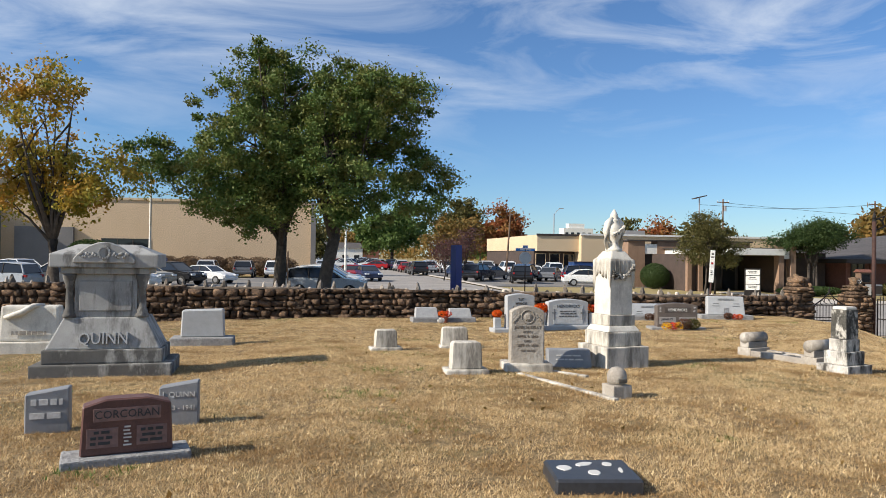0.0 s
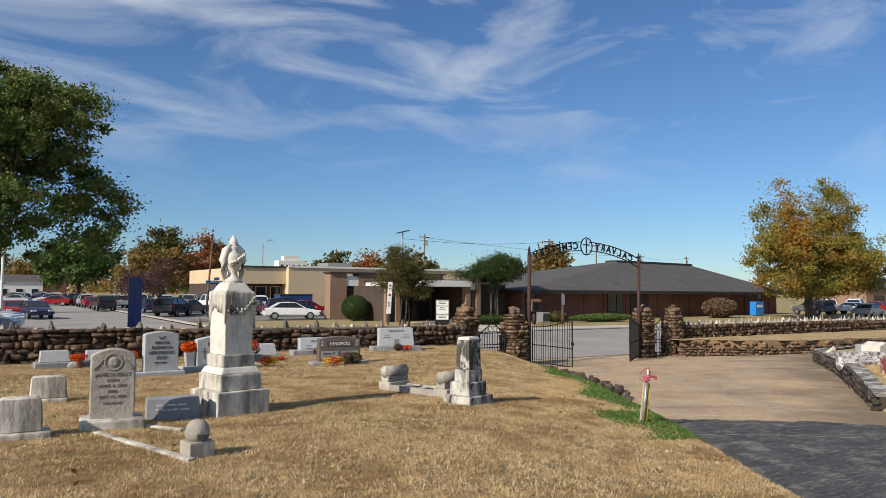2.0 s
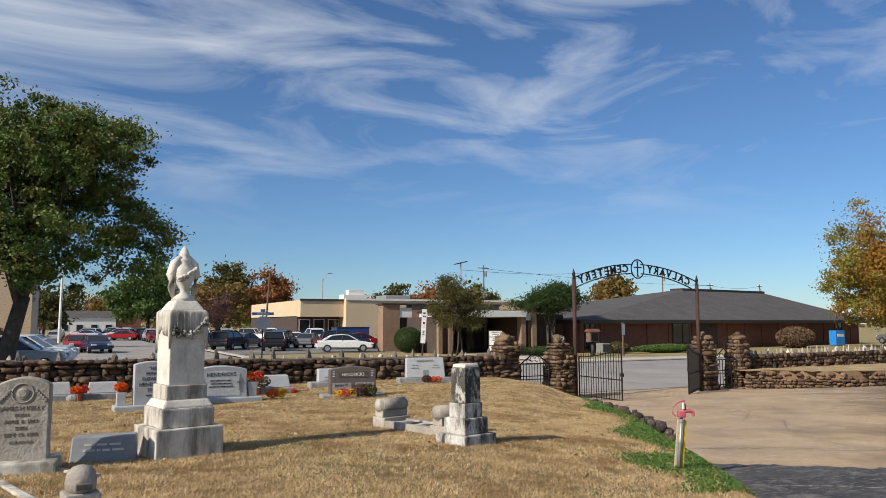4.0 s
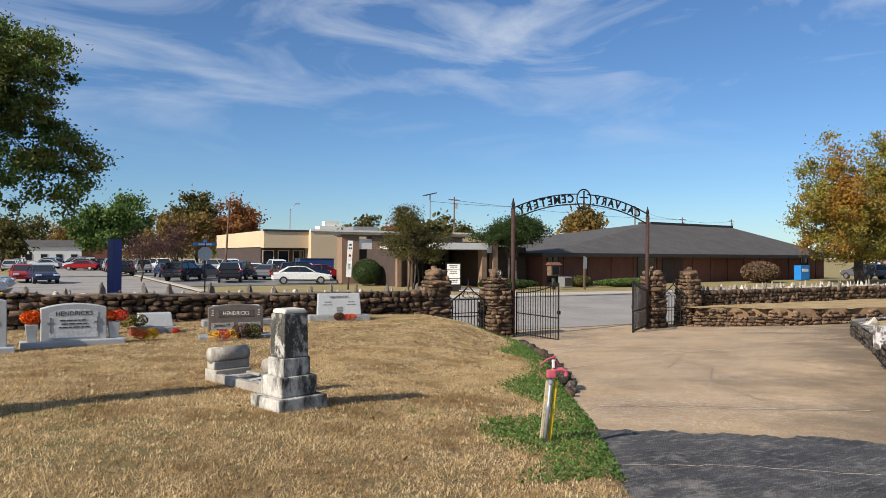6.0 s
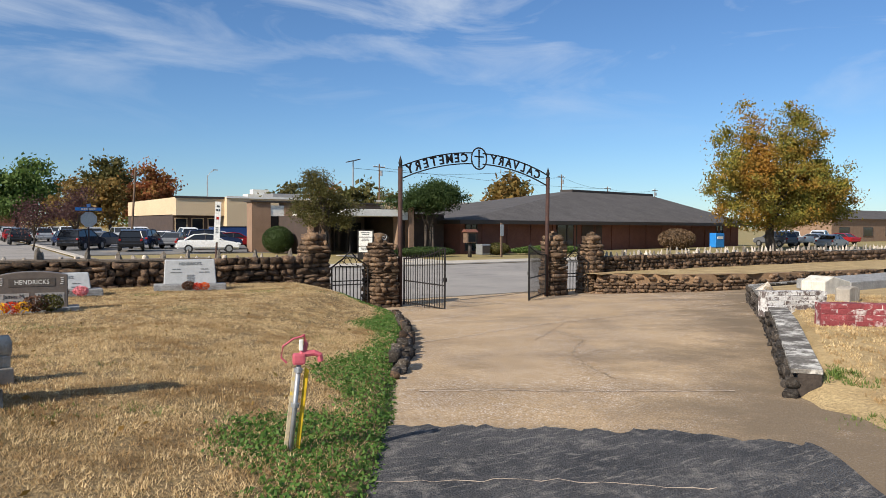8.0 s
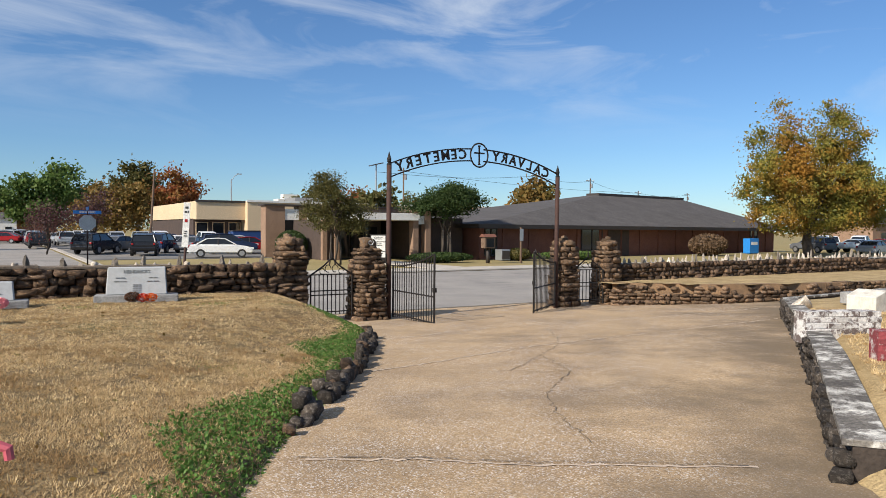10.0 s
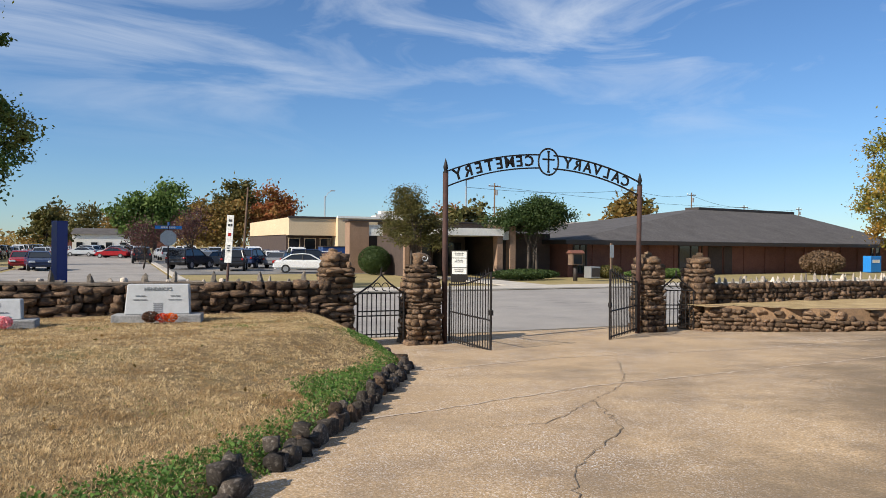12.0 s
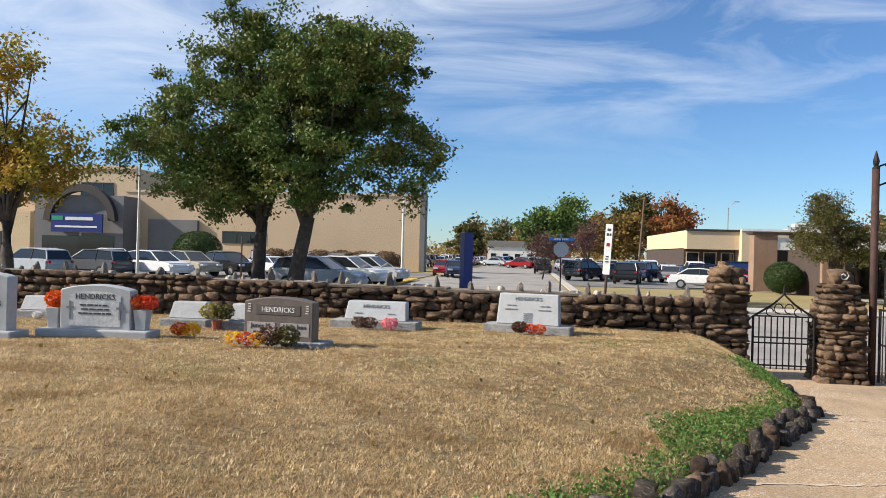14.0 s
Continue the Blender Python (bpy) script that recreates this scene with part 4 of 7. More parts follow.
# ---------------------------------------------------------------- stones edging the drive
kerb = tagged(new("curb_stones"), "row of half-buried rough stones edging the drive", "kerb stones", kind="structure")
rnd = random.Random(77)
for (ax, ay), (bx, by) in zip(EDGE[1:6], EDGE[2:7]):
    along = math.hypot(bx - ax, by - ay)
    turn_ = math.degrees(math.atan2(by - ay, bx - ax))
    p = 0.0
    while p < along:
        w = rnd.uniform(0.08, 0.18)
        x, y = ax + (bx - ax) * (p + w / 2) / along, ay + (by - ay) * (p + w / 2) / along
        p += w * 0.93
        if rnd.random() < (0.12 if y > -9.2 else 0.45):
            continue
        tall = (0.12 if y > -10.2 else 0.07) * rnd.uniform(0.75, 1.3)
        for row in range(2 if rnd.random() < 0.45 and y > -10.2 else 1):
            piece(rnd.choice(DARKS + DARKS + STONES[:4]), "stone",
                  pose(x + (0.12 + 0.06 * row) * (by - ay) / along + rnd.uniform(-0.05, 0.05), y - (0.12 + 0.06 * row) * (bx - ax) / along + rnd.uniform(-0.03, 0.03), drive_z(x, y) + tall * 0.36 + 0.10 * row, rnd.uniform(-14, 14), rnd.uniform(-16, 16), turn_ + rnd.uniform(-16, 16))
                  @ Matrix.Diagonal((w * 1.02 * (1 - 0.25 * row), rnd.uniform(0.08, 0.14), tall * 1.2 * (1 - 0.25 * row), 1)), kerb)

# ---------------------------------------------------------------- iron gate
arch = thing("gate_arch", (0, 0, 0), "black iron arch with mirrored lettering on rusty posts", "gate arch")
R_ARC, Z_MID, X_MID = 6.9, 4.16, -2.66


def arc_z(x, off):
    r = R_ARC + off
    return Z_MID - R_ARC + math.sqrt(r * r - (x - X_MID) ** 2)


FIN = [(0.062, 0), (0.062, 0.03), (0.035, 0.06), (0.05, 0.10), (0.055, 0.15), (0.03, 0.24), (0.006, 0.33)]
for px, h in ((0.0, 3.70), (-5.32, 3.76)):
    post = part("post", tube([(px, 0, -0.2), (px + (0.03 if px == 0 else 0), 0, h)], 0.062, 10), M_RUST, arch, "rusty brown steel post")
    part("finial", lathe([(r, z + h) for r, z in FIN], 10, (px + (0.03 if px == 0 else 0), 0, 0)), M_IRON, post, "black spear finial")
xs = [-5.3 + 5.3 * i / 40 for i in range(41)]
for off, nm in ((0.155, "top_rail"), (-0.155, "bottom_rail")):
    b = bmesh.new()
    prev = None
    for x in xs:
        z = arc_z(x, off)
        ring = [b.verts.new((x, dy, z + dz)) for dy, dz in ((-0.02, -0.016), (0.02, -0.016), (0.02, 0.016), (-0.02, 0.016))]
        if prev and not (abs(x - X_MID) < 0.2):
            for k in range(4):
                b.faces.new((prev[k], prev[(k + 1) % 4], ring[(k + 1) % 4], ring[k]))
        prev = ring
    bmesh.ops.recalc_face_normals(b, faces=b.faces)
    part(nm, b, M_IRON, arch)
part("ring", tube([(X_MID + 0.275 * math.cos(a * math.pi / 16), 0, Z_MID + 0.31 * math.sin(a * math.pi / 16)) for a in range(33)], 0.022, 8), M_IRON, arch)
b = box(X_MID - 0.018, X_MID + 0.018, -0.014, 0.014, Z_MID - 0.25, Z_MID + 0.25)
box(X_MID - 0.13, X_MID + 0.13, -0.014, 0.014, Z_MID + 0.035, Z_MID + 0.075, bm=b)
for dx, dz in ((0, 0.24), (-0.13, 0.055), (0.13, 0.055), (0, -0.24)):
    box(X_MID + dx - 0.035, X_MID + dx + 0.035, -0.016, 0.016, Z_MID + dz - 0.02, Z_MID + dz + 0.02, 0.006, bm=b)
part("cross", b, M_IRON, arch)
for word, x0, x1 in (("CALVARY", -0.42, -2.12), ("CEMETERY", -3.18, -5.02)):
    n = len(word)
    for i, ch in enumerate(word):
        x = x0 + (x1 - x0) * i / (n - 1)
        me = writing(ch, 0.345, 0.012, 0.008)
        me.transform(Matrix.Diagonal((-1.0, 1, 1, 1)))
        me.flip_normals()
        me.materials.append(M_IRON)
        ob = new("letter", me)
        ob.parent = arch
        ob.matrix_basis = pose(x, 0, arc_z(x, 0), 0, math.degrees(math.asin((x - X_MID) / R_ARC)), 0)


def leaf_gate(name, at, turn, length, label, z_low=1.22, z_high=1.55):
    """One leaf of the drive gate: hinge at the origin, free end along +x, bars rising towards the hinge in a sweep."""
    t = thing(name, at, label, "gate leaf", "drive gate")
    t.matrix_basis = pose(*at, 0, 0, turn)
    part("hinge_stile", tube([(0, 0, 0.02), (0, 0, z_low + 0.02)], 0.024, 6), M_IRON, t)
    part("free_stile", tube([(length, 0, 0), (length, 0, z_high)], 0.024, 6), M_IRON, t)
    part("bottom_rail", tube([(0, 0, 0.1), (length, 0, 0.1)], 0.018, 6), M_IRON, t)
    part("middle_rail", tube([(0, 0, 0.68), (length, 0, 0.68)], 0.018, 6), M_IRON, t)
    top = lambda s: z_low + (z_high - z_low) * s * s
    part("top_rail", tube([(length * i / 12, 0, top(i / 12)) for i in range(13)], 0.018, 6), M_IRON, t)
    n = int(length / 0.115)
    for i in range(1, n):
        x = length * i / n
        part("bar", tube([(x, 0, 0.04), (x, 0, top(x / length) + 0.06), (x, 0, top(x / length) + 0.13)], [0.011, 0.011, 0.002], 5), M_IRON, t)
    part("latch", box(length - 0.04, length + 0.06, -0.03, 0.03, 0.78, 0.88, 0.008), M_IRON, t)
    return t


leaf_gate("gate_leaf", (-5.22, -0.05, 0.03), -91.5, 2.05, "black iron drive gate leaf standing open inwards", 1.28, 1.62)
leaf_gate("gate_leaf", (-0.09, -0.07, 0.03), 214.5, 2.05, "black iron drive gate leaf seen almost edge on", 1.28, 1.62)


def wicket(at, width, turn, label):
    """A footpath gate with bars, twin rails and a pointed scrolled crest."""
    t = thing("wicket_gate", at, label, "footpath gate", "wicket gates", turn)
    for x in (-width / 2, width / 2):
        part("stile", tube([(x, 0, 0), (x, 0, 1.0)], 0.022, 6), M_IRON, t)
    for z in (0.12, 0.52, 0.62, 1.0):
        part("rail", tube([(-width / 2, 0, z), (width / 2, 0, z)], 0.015, 6), M_IRON, t)
    n = int(width / 0.10)
    for i in range(1, n):
        x = -width / 2 + width * i / n
        part("bar", tube([(x, 0, 0.05), (x, 0, 1.0)], 0.0125, 5), M_IRON, t)
    crest = tube([(-width / 2 - 0.03, 0, 0.97), (-0.18, 0, 1.22), (0, 0, 1.40), (0.18, 0, 1.22), (width / 2 + 0.03, 0, 0.97)], 0.02, 6)
    part("crest", tube([(0, 0, 1.38), (0, 0, 1.46), (0, 0, 1.58)], [0.03, 0.022, 0.004], 6, crest), M_IRON, t)
    for sx in (-1, 1):
        for k, (cx, cz, r) in enumerate(((0.09, 1.14, 0.075), (0.24, 1.08, 0.06))):
            part("scroll", tube([(sx * cx + r * math.cos(a * 0.5), 0, cz + r * 1.15 * math.sin(a * 0.5)) for a in range(11)], 0.011, 5), M_IRON, t)
    return t


wicket((-6.74, 0.18, 0.12), 1.05, 0, "black iron footpath gate with a scrolled pointed crest, closed")
wicket((1.32, 0.10, 0.05), 0.95, -20, "black iron footpath gate with a scrolled pointed crest, ajar")


# ---------------------------------------------------------------- gravestones


def grave(name, x, y, label, turn=0.0, group="", sink=0.03):
    return thing(name, (x, y, ground_at(x, y) - sink), label, "gravestone", group, turn)


# large family monument with columns and pediment
q = grave("monument", -25.10, -10.25, "large grey granite monument with columns and rounded pediment", 4, sink=0.05)
q.scale = (0.81, 0.84, 0.95)
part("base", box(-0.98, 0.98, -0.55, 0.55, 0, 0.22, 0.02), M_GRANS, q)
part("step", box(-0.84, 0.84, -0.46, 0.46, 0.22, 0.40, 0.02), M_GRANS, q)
part("plinth", box(-0.80, 0.80, -0.42, 0.42, 0.40, 0.80, 0.02, (0.72, 0.75)), M_GRANW, q)
part("die", box(-0.44, 0.44, -0.28, 0.28, 0.80, 1.36, 0.012), M_GRANW, q)
part("die_panel", box(-0.37, 0.37, -0.30, -0.275, 0.88, 1.27, 0.012), M_GRANW, q)
for sx in (-0.51, 0.51):
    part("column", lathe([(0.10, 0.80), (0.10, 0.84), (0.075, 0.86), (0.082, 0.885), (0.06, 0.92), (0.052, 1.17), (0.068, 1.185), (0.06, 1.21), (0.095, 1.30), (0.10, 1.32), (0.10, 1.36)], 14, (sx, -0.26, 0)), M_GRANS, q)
part("neck", box(-0.62, 0.62, -0.36, 0.36, 1.36, 1.44, 0.015), M_GRANW, q)
part("cornice", box(-0.76, 0.76, -0.44, 0.44, 1.44, 1.62, 0.02), M_GRANW, q)
part("roof", box(-0.74, 0.74, -0.42, 0.42, 1.62, 1.74, 0.01, (0.55, 0.5)), M_GRANW, q)
ped = part("pediment", slab(arched(0.86, 0.27, 0.22, 12), 0.07, 0.012, -0.44), M_GRANW, q)
ped.matrix_basis = pose(0, 0, 1.50)
_b = bmesh.new()
for i in range(14):
    a = i * math.pi * 2 / 14
    lathe([(0.02, 0), (0.016, 0.012)], 6, (0.075 * math.cos(a), 0.075 * math.sin(a), 0), bm=_b)
for i in range(10):
    for s in (-1, 1):
        lathe([(0.022, 0), (0.012, 0.012)], 6, (s * (0.12 + 0.024 * i), -0.03 + 0.025 * math.sin(i * 1.7), 0), bm=_b)
orn = part("carved_wreath", _b, M_GRANW, q)
orn.matrix_basis = pose(0, -0.478, 1.63, 90)
words("QUINN", 0.21, (0, -0.405, 0.53), M_GRANP, q, 0.03, 0.14)

CORC = grave("headstone", -23.82, -14.68, "polished dark red granite double headstone on a grey base", 16)
CORC.scale = (0.81, 0.80, 0.87)
part("base", box(-0.50, 0.50, -0.2, 0.2, 0, 0.10, 0.015), M_ROUGHG, CORC)
part("tablet", slab([(-0.36, 0.10), (0.36, 0.10), (0.34, 0.48), (0.16, 0.53), (-0.16, 0.53), (-0.34, 0.48)], 0.18, 0.012), M_RED, CORC)
part("name_panel", box(-0.26, 0.26, -0.096, -0.085, 0.36, 0.46, 0.002), plain("rose_panel", (0.24, 0.14, 0.12), 0.5), CORC)
words("CORCORAN", 0.088, (0, -0.098, 0.41), M_INK, CORC, 0.004)
part("panel", box(-0.31, -0.07, -0.096, -0.085, 0.16, 0.31, 0.002), plain("rose_panel", (0.22, 0.13, 0.115), 0.5), CORC)
part("panel", box(0.07, 0.31, -0.096, -0.085, 0.16, 0.31, 0.002), plain("rose_panel", (0.22, 0.13, 0.115), 0.5), CORC)
for sx in (-0.19, 0.19):
    bars(3, 0.2, (sx, -0.098, 0.28), M_INK, CORC, 0.022, 0.02, seed=int(sx * 100) + 50)
bars(6, 0.07, (0, -0.095, 0.31), M_PALEINK, CORC, 0.012, 0.016)
for x, y, tn, w, h, t1, t2 in ((-24.60, -13.84, 8, 0.31, 0.36, "JOHN QUINN", "1861 - 1936"), (-23.66, -13.62, 3, 0.31, 0.37, "J  QUINN", "1863 - 1941")):
    g = grave("headstone", x, y, "small blue-grey granite headstone with a slanted top", tn, "small grey headstones")
    part("tablet", slab([(-w / 2, 0), (w / 2, 0), (w / 2, h + 0.02), (-w / 2, h - 0.03)], 0.14, 0.01), M_GRAND, g)
    if t1[0:2] == "J ":
        words(t1, 0.062, (0, -0.072, h - 0.09), M_PALEINK, g, 0.004)
        words(t2, 0.055, (0, -0.072, h - 0.2), M_PALEINK, g, 0.004)
    else:
        bars(2, 0.3, (0, -0.072, h - 0.09), M_PALEINK, g, 0.045, 0.06, seed=4)

g = grave("headstone", -27.0, -7.4, "pale marble headstone carved with a drape over its top", 5)
part("base", box(-0.55, 0.55, -0.28, 0.28, 0, 0.22, 0.02), M_MARBLE2, g)
part("tablet", box(-0.44, 0.44, -0.2, 0.2, 0.22, 0.78, 0.04, (0.94, 0.8)), M_MARBLE2, g)
part("drape", tube([(-0.35, -0.2, 0.6), (-0.1, -0.22, 0.68), (0.05, -0.18, 0.78), (0.2, -0.1, 0.8)], [0.03, 0.05, 0.045, 0.02], 7), M_MARBLE2, g)
bars(1, 0.7, (0, -0.21, 0.36), M_LIME, g, 0.06, 0.02)
g = grave("headstone", -24.45, -6.9, "pale granite headstone on a rough grey base", 2)
part("base", box(-0.52, 0.52, -0.24, 0.24, 0, 0.18, 0.025), M_ROUGHG, g)
part("tablet", slab([(-0.36, 0.18), (0.36, 0.18), (0.34, 0.66), (-0.34, 0.64)], 0.24, 0.02), M_GRANP, g)

g = grave("flat_marker", -20.81, -15.56, "dark grey flat granite marker with white lichen patches", -8, sink=0.06)
g.scale = (0.9, 1.2, 1.0)
part("tablet", slab([(-0.31, 0), (0.31, 0), (0.30, 0.15), (-0.30, 0.15)], 0.38, 0.015), plain("polished_black_granite", (0.035, 0.037, 0.042), 0.4), g)
for i, (x, y, w, d) in enumerate(((-0.19, 0.02, 0.11, 0.09), (-0.03, 0.09, 0.14, 0.06), (0.14, 0.09, 0.08, 0.07), (0.0, -0.06, 0.09, 0.09), (0.2, -0.02, 0.1, 0.03))):
    bl = lathe([(0.5, 0), (0.47, 0.004)], 11)
    for v in bl.verts:
        v.co *= 1 + 0.25 * noise.noise(v.co * 5 + Vector((i, 0, 0)))
    part("lichen_patch", bl, M_WHP, g).matrix_basis = pose(x, y, 0.1505, 0, 0, 20 * i) @ Matrix.Diagonal((w, d, 1, 1))

for x, y, tn, w, h, bw in ((-20.72, -11.2, 0, 0.46, 0.44, 0.62), (-21.45, -8.55, 3, 0.42, 0.38, 0.58), (-20.28, -8.2, -4, 0.52, 0.40, 0.56)):
    g = grave("headstone", x, y, "small white marble headstone with worn rounded corners", tn, "small white headstones")
    g.scale = (0.87, 0.87, 0.95)
    part("base", box(-bw / 2, bw / 2, -0.19, 0.19, 0, 0.09, 0.02), M_MARBLE, g)
    part("tablet", slab([(-w / 2, 0.08), (w / 2, 0.08), (w / 2 - 0.02, h - 0.03), (w / 2 - 0.05, h), (-w / 2 + 0.05, h), (-w / 2 + 0.02, h - 0.03)], 0.2, 0.02), M_MARBLE, g)

g = grave("headstone", -19.86, -10.92, "tall grey limestone headstone with an arched top and carved medallion", -6)
part("base", box(-0.31, 0.31, -0.24, 0.24, 0, 0.13, 0.02), M_MARBLE, g)
part("tablet", slab(arched(0.44, 0.86, 0.07, 8), 0.17, 0.014), M_LIME, g)
m_ = part("medallion", lathe([(0.05, 0), (0.05, 0.012), (0.03, 0.02)], 12), M_LIME, g)
m_.matrix_basis = pose(0, -0.085, 0.72, 90)
M_WORN = plain("worn_lettering", (0.15, 0.125, 0.10), 0.9)
for tx, zz, sz in (("JAMES H KELLY", 0.585, 0.052), ("BORN", 0.525, 0.042), ("APRIL 8. 1869", 0.468, 0.046), ("DIED", 0.41, 0.042), ("SEPT 19. 1900", 0.352, 0.046)):
    words(tx, sz, (0, -0.0865, zz), M_WORN, g, 0.003)
bars(1, 0.22, (0, -0.087, 0.29), M_WORN, g, 0.018, 0.02, seed=9)
part("carved_ring", tube([(0.085 * math.cos(a * math.pi / 12), -0.086, 0.72 + 0.085 * math.sin(a * math.pi / 12)) for a in range(25)], 0.008, 6), M_LIME, g)
for sx in (-1, 1):
    for i in range(5):
        part("carved_leaf", box(sx * (0.11 + 0.018 * i) - 0.011, sx * (0.11 + 0.018 * i) + 0.011, -0.094, -0.084, 0.735 - 0.02 * i - 0.014, 0.735 - 0.02 * i + 0.014, 0.004), M_LIME, g)
g = grave("slant_marker", -19.17, -10.62, "grey granite slant marker with pale lettering", -8)
part("tablet", slab([(-0.30, 0), (0.30, 0), (0.29, 0.27), (-0.29, 0.27)], 0.18, 0.015, 0, 0.35), M_GRAND, g)
bars(2, 0.4, (0, -0.028, 0.19), M_PALEINK, g, 0.02, 0.03, 0.35, seed=5)

# tall marble monument with draped urn
s = grave("urn_monument", -18.46, -10.42, "tall white marble monument with a draped urn on stepped base", 13, sink=0.04)
s.scale = (0.9, 0.9, 0.985)
part("base", box(-0.385, 0.385, -0.385, 0.385, 0, 0.34, 0.015), M_MARBLE, s)
part("step", box(-0.305, 0.305, -0.305, 0.305, 0.34, 0.54, 0.02), M_MARBLE, s)
part("step", box(-0.295, 0.295, -0.295, 0.295, 0.54, 0.62, 0.02, (0.84, 0.84)), M_MARBLE2, s)
part("plinth", box(-0.235, 0.235, -0.235, 0.235, 0.62, 0.77, 0.012), M_MARBLE, s)
part("shaft", box(-0.205, 0.205, -0.205, 0.205, 0.77, 1.50, 0.012, (1.02, 1.02)), M_MARBLE2, s)
_b = bmesh.new()
_rn = random.Random(3)
_ring = []
NK = 144
for k in range(NK):
    a = 2 * math.pi * k / NK
    c, d = math.cos(a), math.sin(a)
    f = 1 / max(abs(c), abs(d))
    u = min(abs(c), abs(d)) / max(abs(c), abs(d))          # 0 in the middle of a face, 1 at a corner
    fold = 0.010 * math.sin(k * 0.87) + 0.007 * math.sin(k * 1.9 + 0.6)
    low = 1.33 - 0.20 * u ** 4 + 0.035 * math.sin(k * 0.22) + 0.018 * math.sin(k * 0.87 + 2)
    r0 = 0.212 * f
    _ring.append([_b.verts.new((c * r, d * r, z)) for r, z in ((r0 * 0.99, low + 0.004), (r0 * 1.03 + fold * 1.25, low), (r0 * 1.04 + fold, (low + 1.5) / 2), (r0 * 1.06 + fold * 0.4, 1.49), (r0 * 1.06, 1.53), (r0 * 0.95, 1.555))])
for k in range(NK):
    a_, c_ = _ring[k], _ring[(k + 1) % NK]
    for j in range(5):
        _b.faces.new((a_[j], c_[j], c_[j + 1], a_[j + 1]))
_b.faces.new([r[5] for r in _ring])
part("drape", _b, M_MARBLE, s)
_b = bmesh.new()
for i in range(54):
    u = i / 53
    rr = _rn.uniform(0.014, 0.028)
    lathe([(rr, -0.02), (rr * 1.1, 0.02), (rr * 0.4, 0.045)], 6, (-0.19 + 0.38 * u + _rn.uniform(-0.015, 0.015), 0.10 * u + _rn.uniform(-0.035, 0.035) + 0.11 * (2 * u - 1) ** 2, _rn.uniform(-0.01, 0.012)), bm=_b)
gar = part("carved_garland", _b, M_DARKM, s)
gar.matrix_basis = pose(0.02, -0.215, 1.24, 90)
part("cap", box(-0.20, 0.20, -0.20, 0.20, 1.55, 1.66, 0.02, (0.62, 0.62)), M_MARBLE2, s)
urn = part("urn", lathe([(0.13, 1.65), (0.13, 1.69), (0.075, 1.73), (0.06, 1.78), (0.10, 1.84), (0.122, 1.93), (0.118, 2.01), (0.07, 2.06), (0.082, 2.09), (0.082, 2.105), (0.055, 2.12), (0.062, 2.15), (0.05, 2.19), (0.012, 2.25)], 18), M_MARBLE2, s)
part("cloth", tube([(-0.05, -0.02, 2.13), (-0.12, -0.01, 2.05), (-0.155, 0.0, 1.93), (-0.14, 0.0, 1.80), (-0.115, 0.0, 1.68)], [0.03, 0.055, 0.052, 0.045, 0.02], 9), M_MARBLE2, s)
part("cloth", tube([(0.05, 0.0, 2.13), (0.12, 0.0, 2.05), (0.15, 0.0, 1.93), (0.135, 0.0, 1.80), (0.115, 0.0, 1.69)], [0.03, 0.055, 0.05, 0.042, 0.018], 9), M_MARBLE2, s)
_b = bmesh.new()
for i in range(30):
    u = i / 29
    lathe([(0.019, -0.02), (0.019, 0.014), (0.008, 0.03)], 6, (-0.10 + 0.21 * u + _rn.uniform(-0.012, 0.012), -0.06 + 0.13 * u + _rn.uniform(-0.022, 0.022), -0.012 * (2 * u - 1) ** 2), bm=_b)
gar = part("carved_garland", _b, M_MARBLE, urn)
gar.matrix_basis = pose(0, -0.115, 1.93, 90)

g = grave("ball_marker", -19.40, -12.72, "small marker with a carved stone ball on a block", 10)
g.scale = (0.76, 0.76, 0.88)
part("block", box(-0.15, 0.15, -0.15, 0.15, 0, 0.19, 0.015), M_LIME, g)
part("ball", lathe([(0.09, 0.18), (0.135, 0.22), (0.14, 0.28), (0.125, 0.34), (0.08, 0.385), (0.02, 0.40)], 14), M_LIME, g)
part("carving", box(-0.07, 0.07, -0.155, -0.12, 0.22, 0.27, 0.01), plain("worn_lettering", (0.12, 0.11, 0.09), 0.9), g)
for k, (a, c) in enumerate((((-20.05, -11.25), (-19.5, -12.95)), ((-19.55, -11.05), (-19.25, -11.5)))):
    g = grave("plot_kerb", (a[0] + c[0]) / 2, (a[1] + c[1]) / 2, "narrow white stone kerb flush with the grass", math.degrees(math.atan2(c[1] - a[1], c[0] - a[0])), sink=0.09)
    l = math.hypot(c[0] - a[0], c[1] - a[1])
    part("kerb", box(-l / 2, l / 2, -0.035, 0.035, 0, 0.115, 0.01), M_MARBLE, g)

# cradle grave: two scroll-topped ends joined by a kerbed bed
g = grave("cradle_grave", -15.40, -9.86, "grey stone cradle grave with two scroll-topped ends", 16, sink=0.02)
for y in (0.58, -0.58):
    part("post", box(-0.22, 0.22, y - 0.13, y + 0.13, 0, 0.15, 0.012), M_LIME, g)
    part("neck", box(-0.215, 0.215, y - 0.085, y + 0.085, 0.15, 0.24, 0.01), M_LIME, g)
    part("scroll", tube([(-0.225, y, 0.305), (0.225, y, 0.305)], 0.088, 14), M_LIME, g)
for x in (-0.18, 0.18):
    part("kerb", box(x - 0.035, x + 0.035, -0.452, 0.452, 0, 0.115, 0.01), M_LIME, g)
part("slab", box(-0.147, 0.147, -0.452, 0.452, 0, 0.09, 0.006), M_DARKM, g)

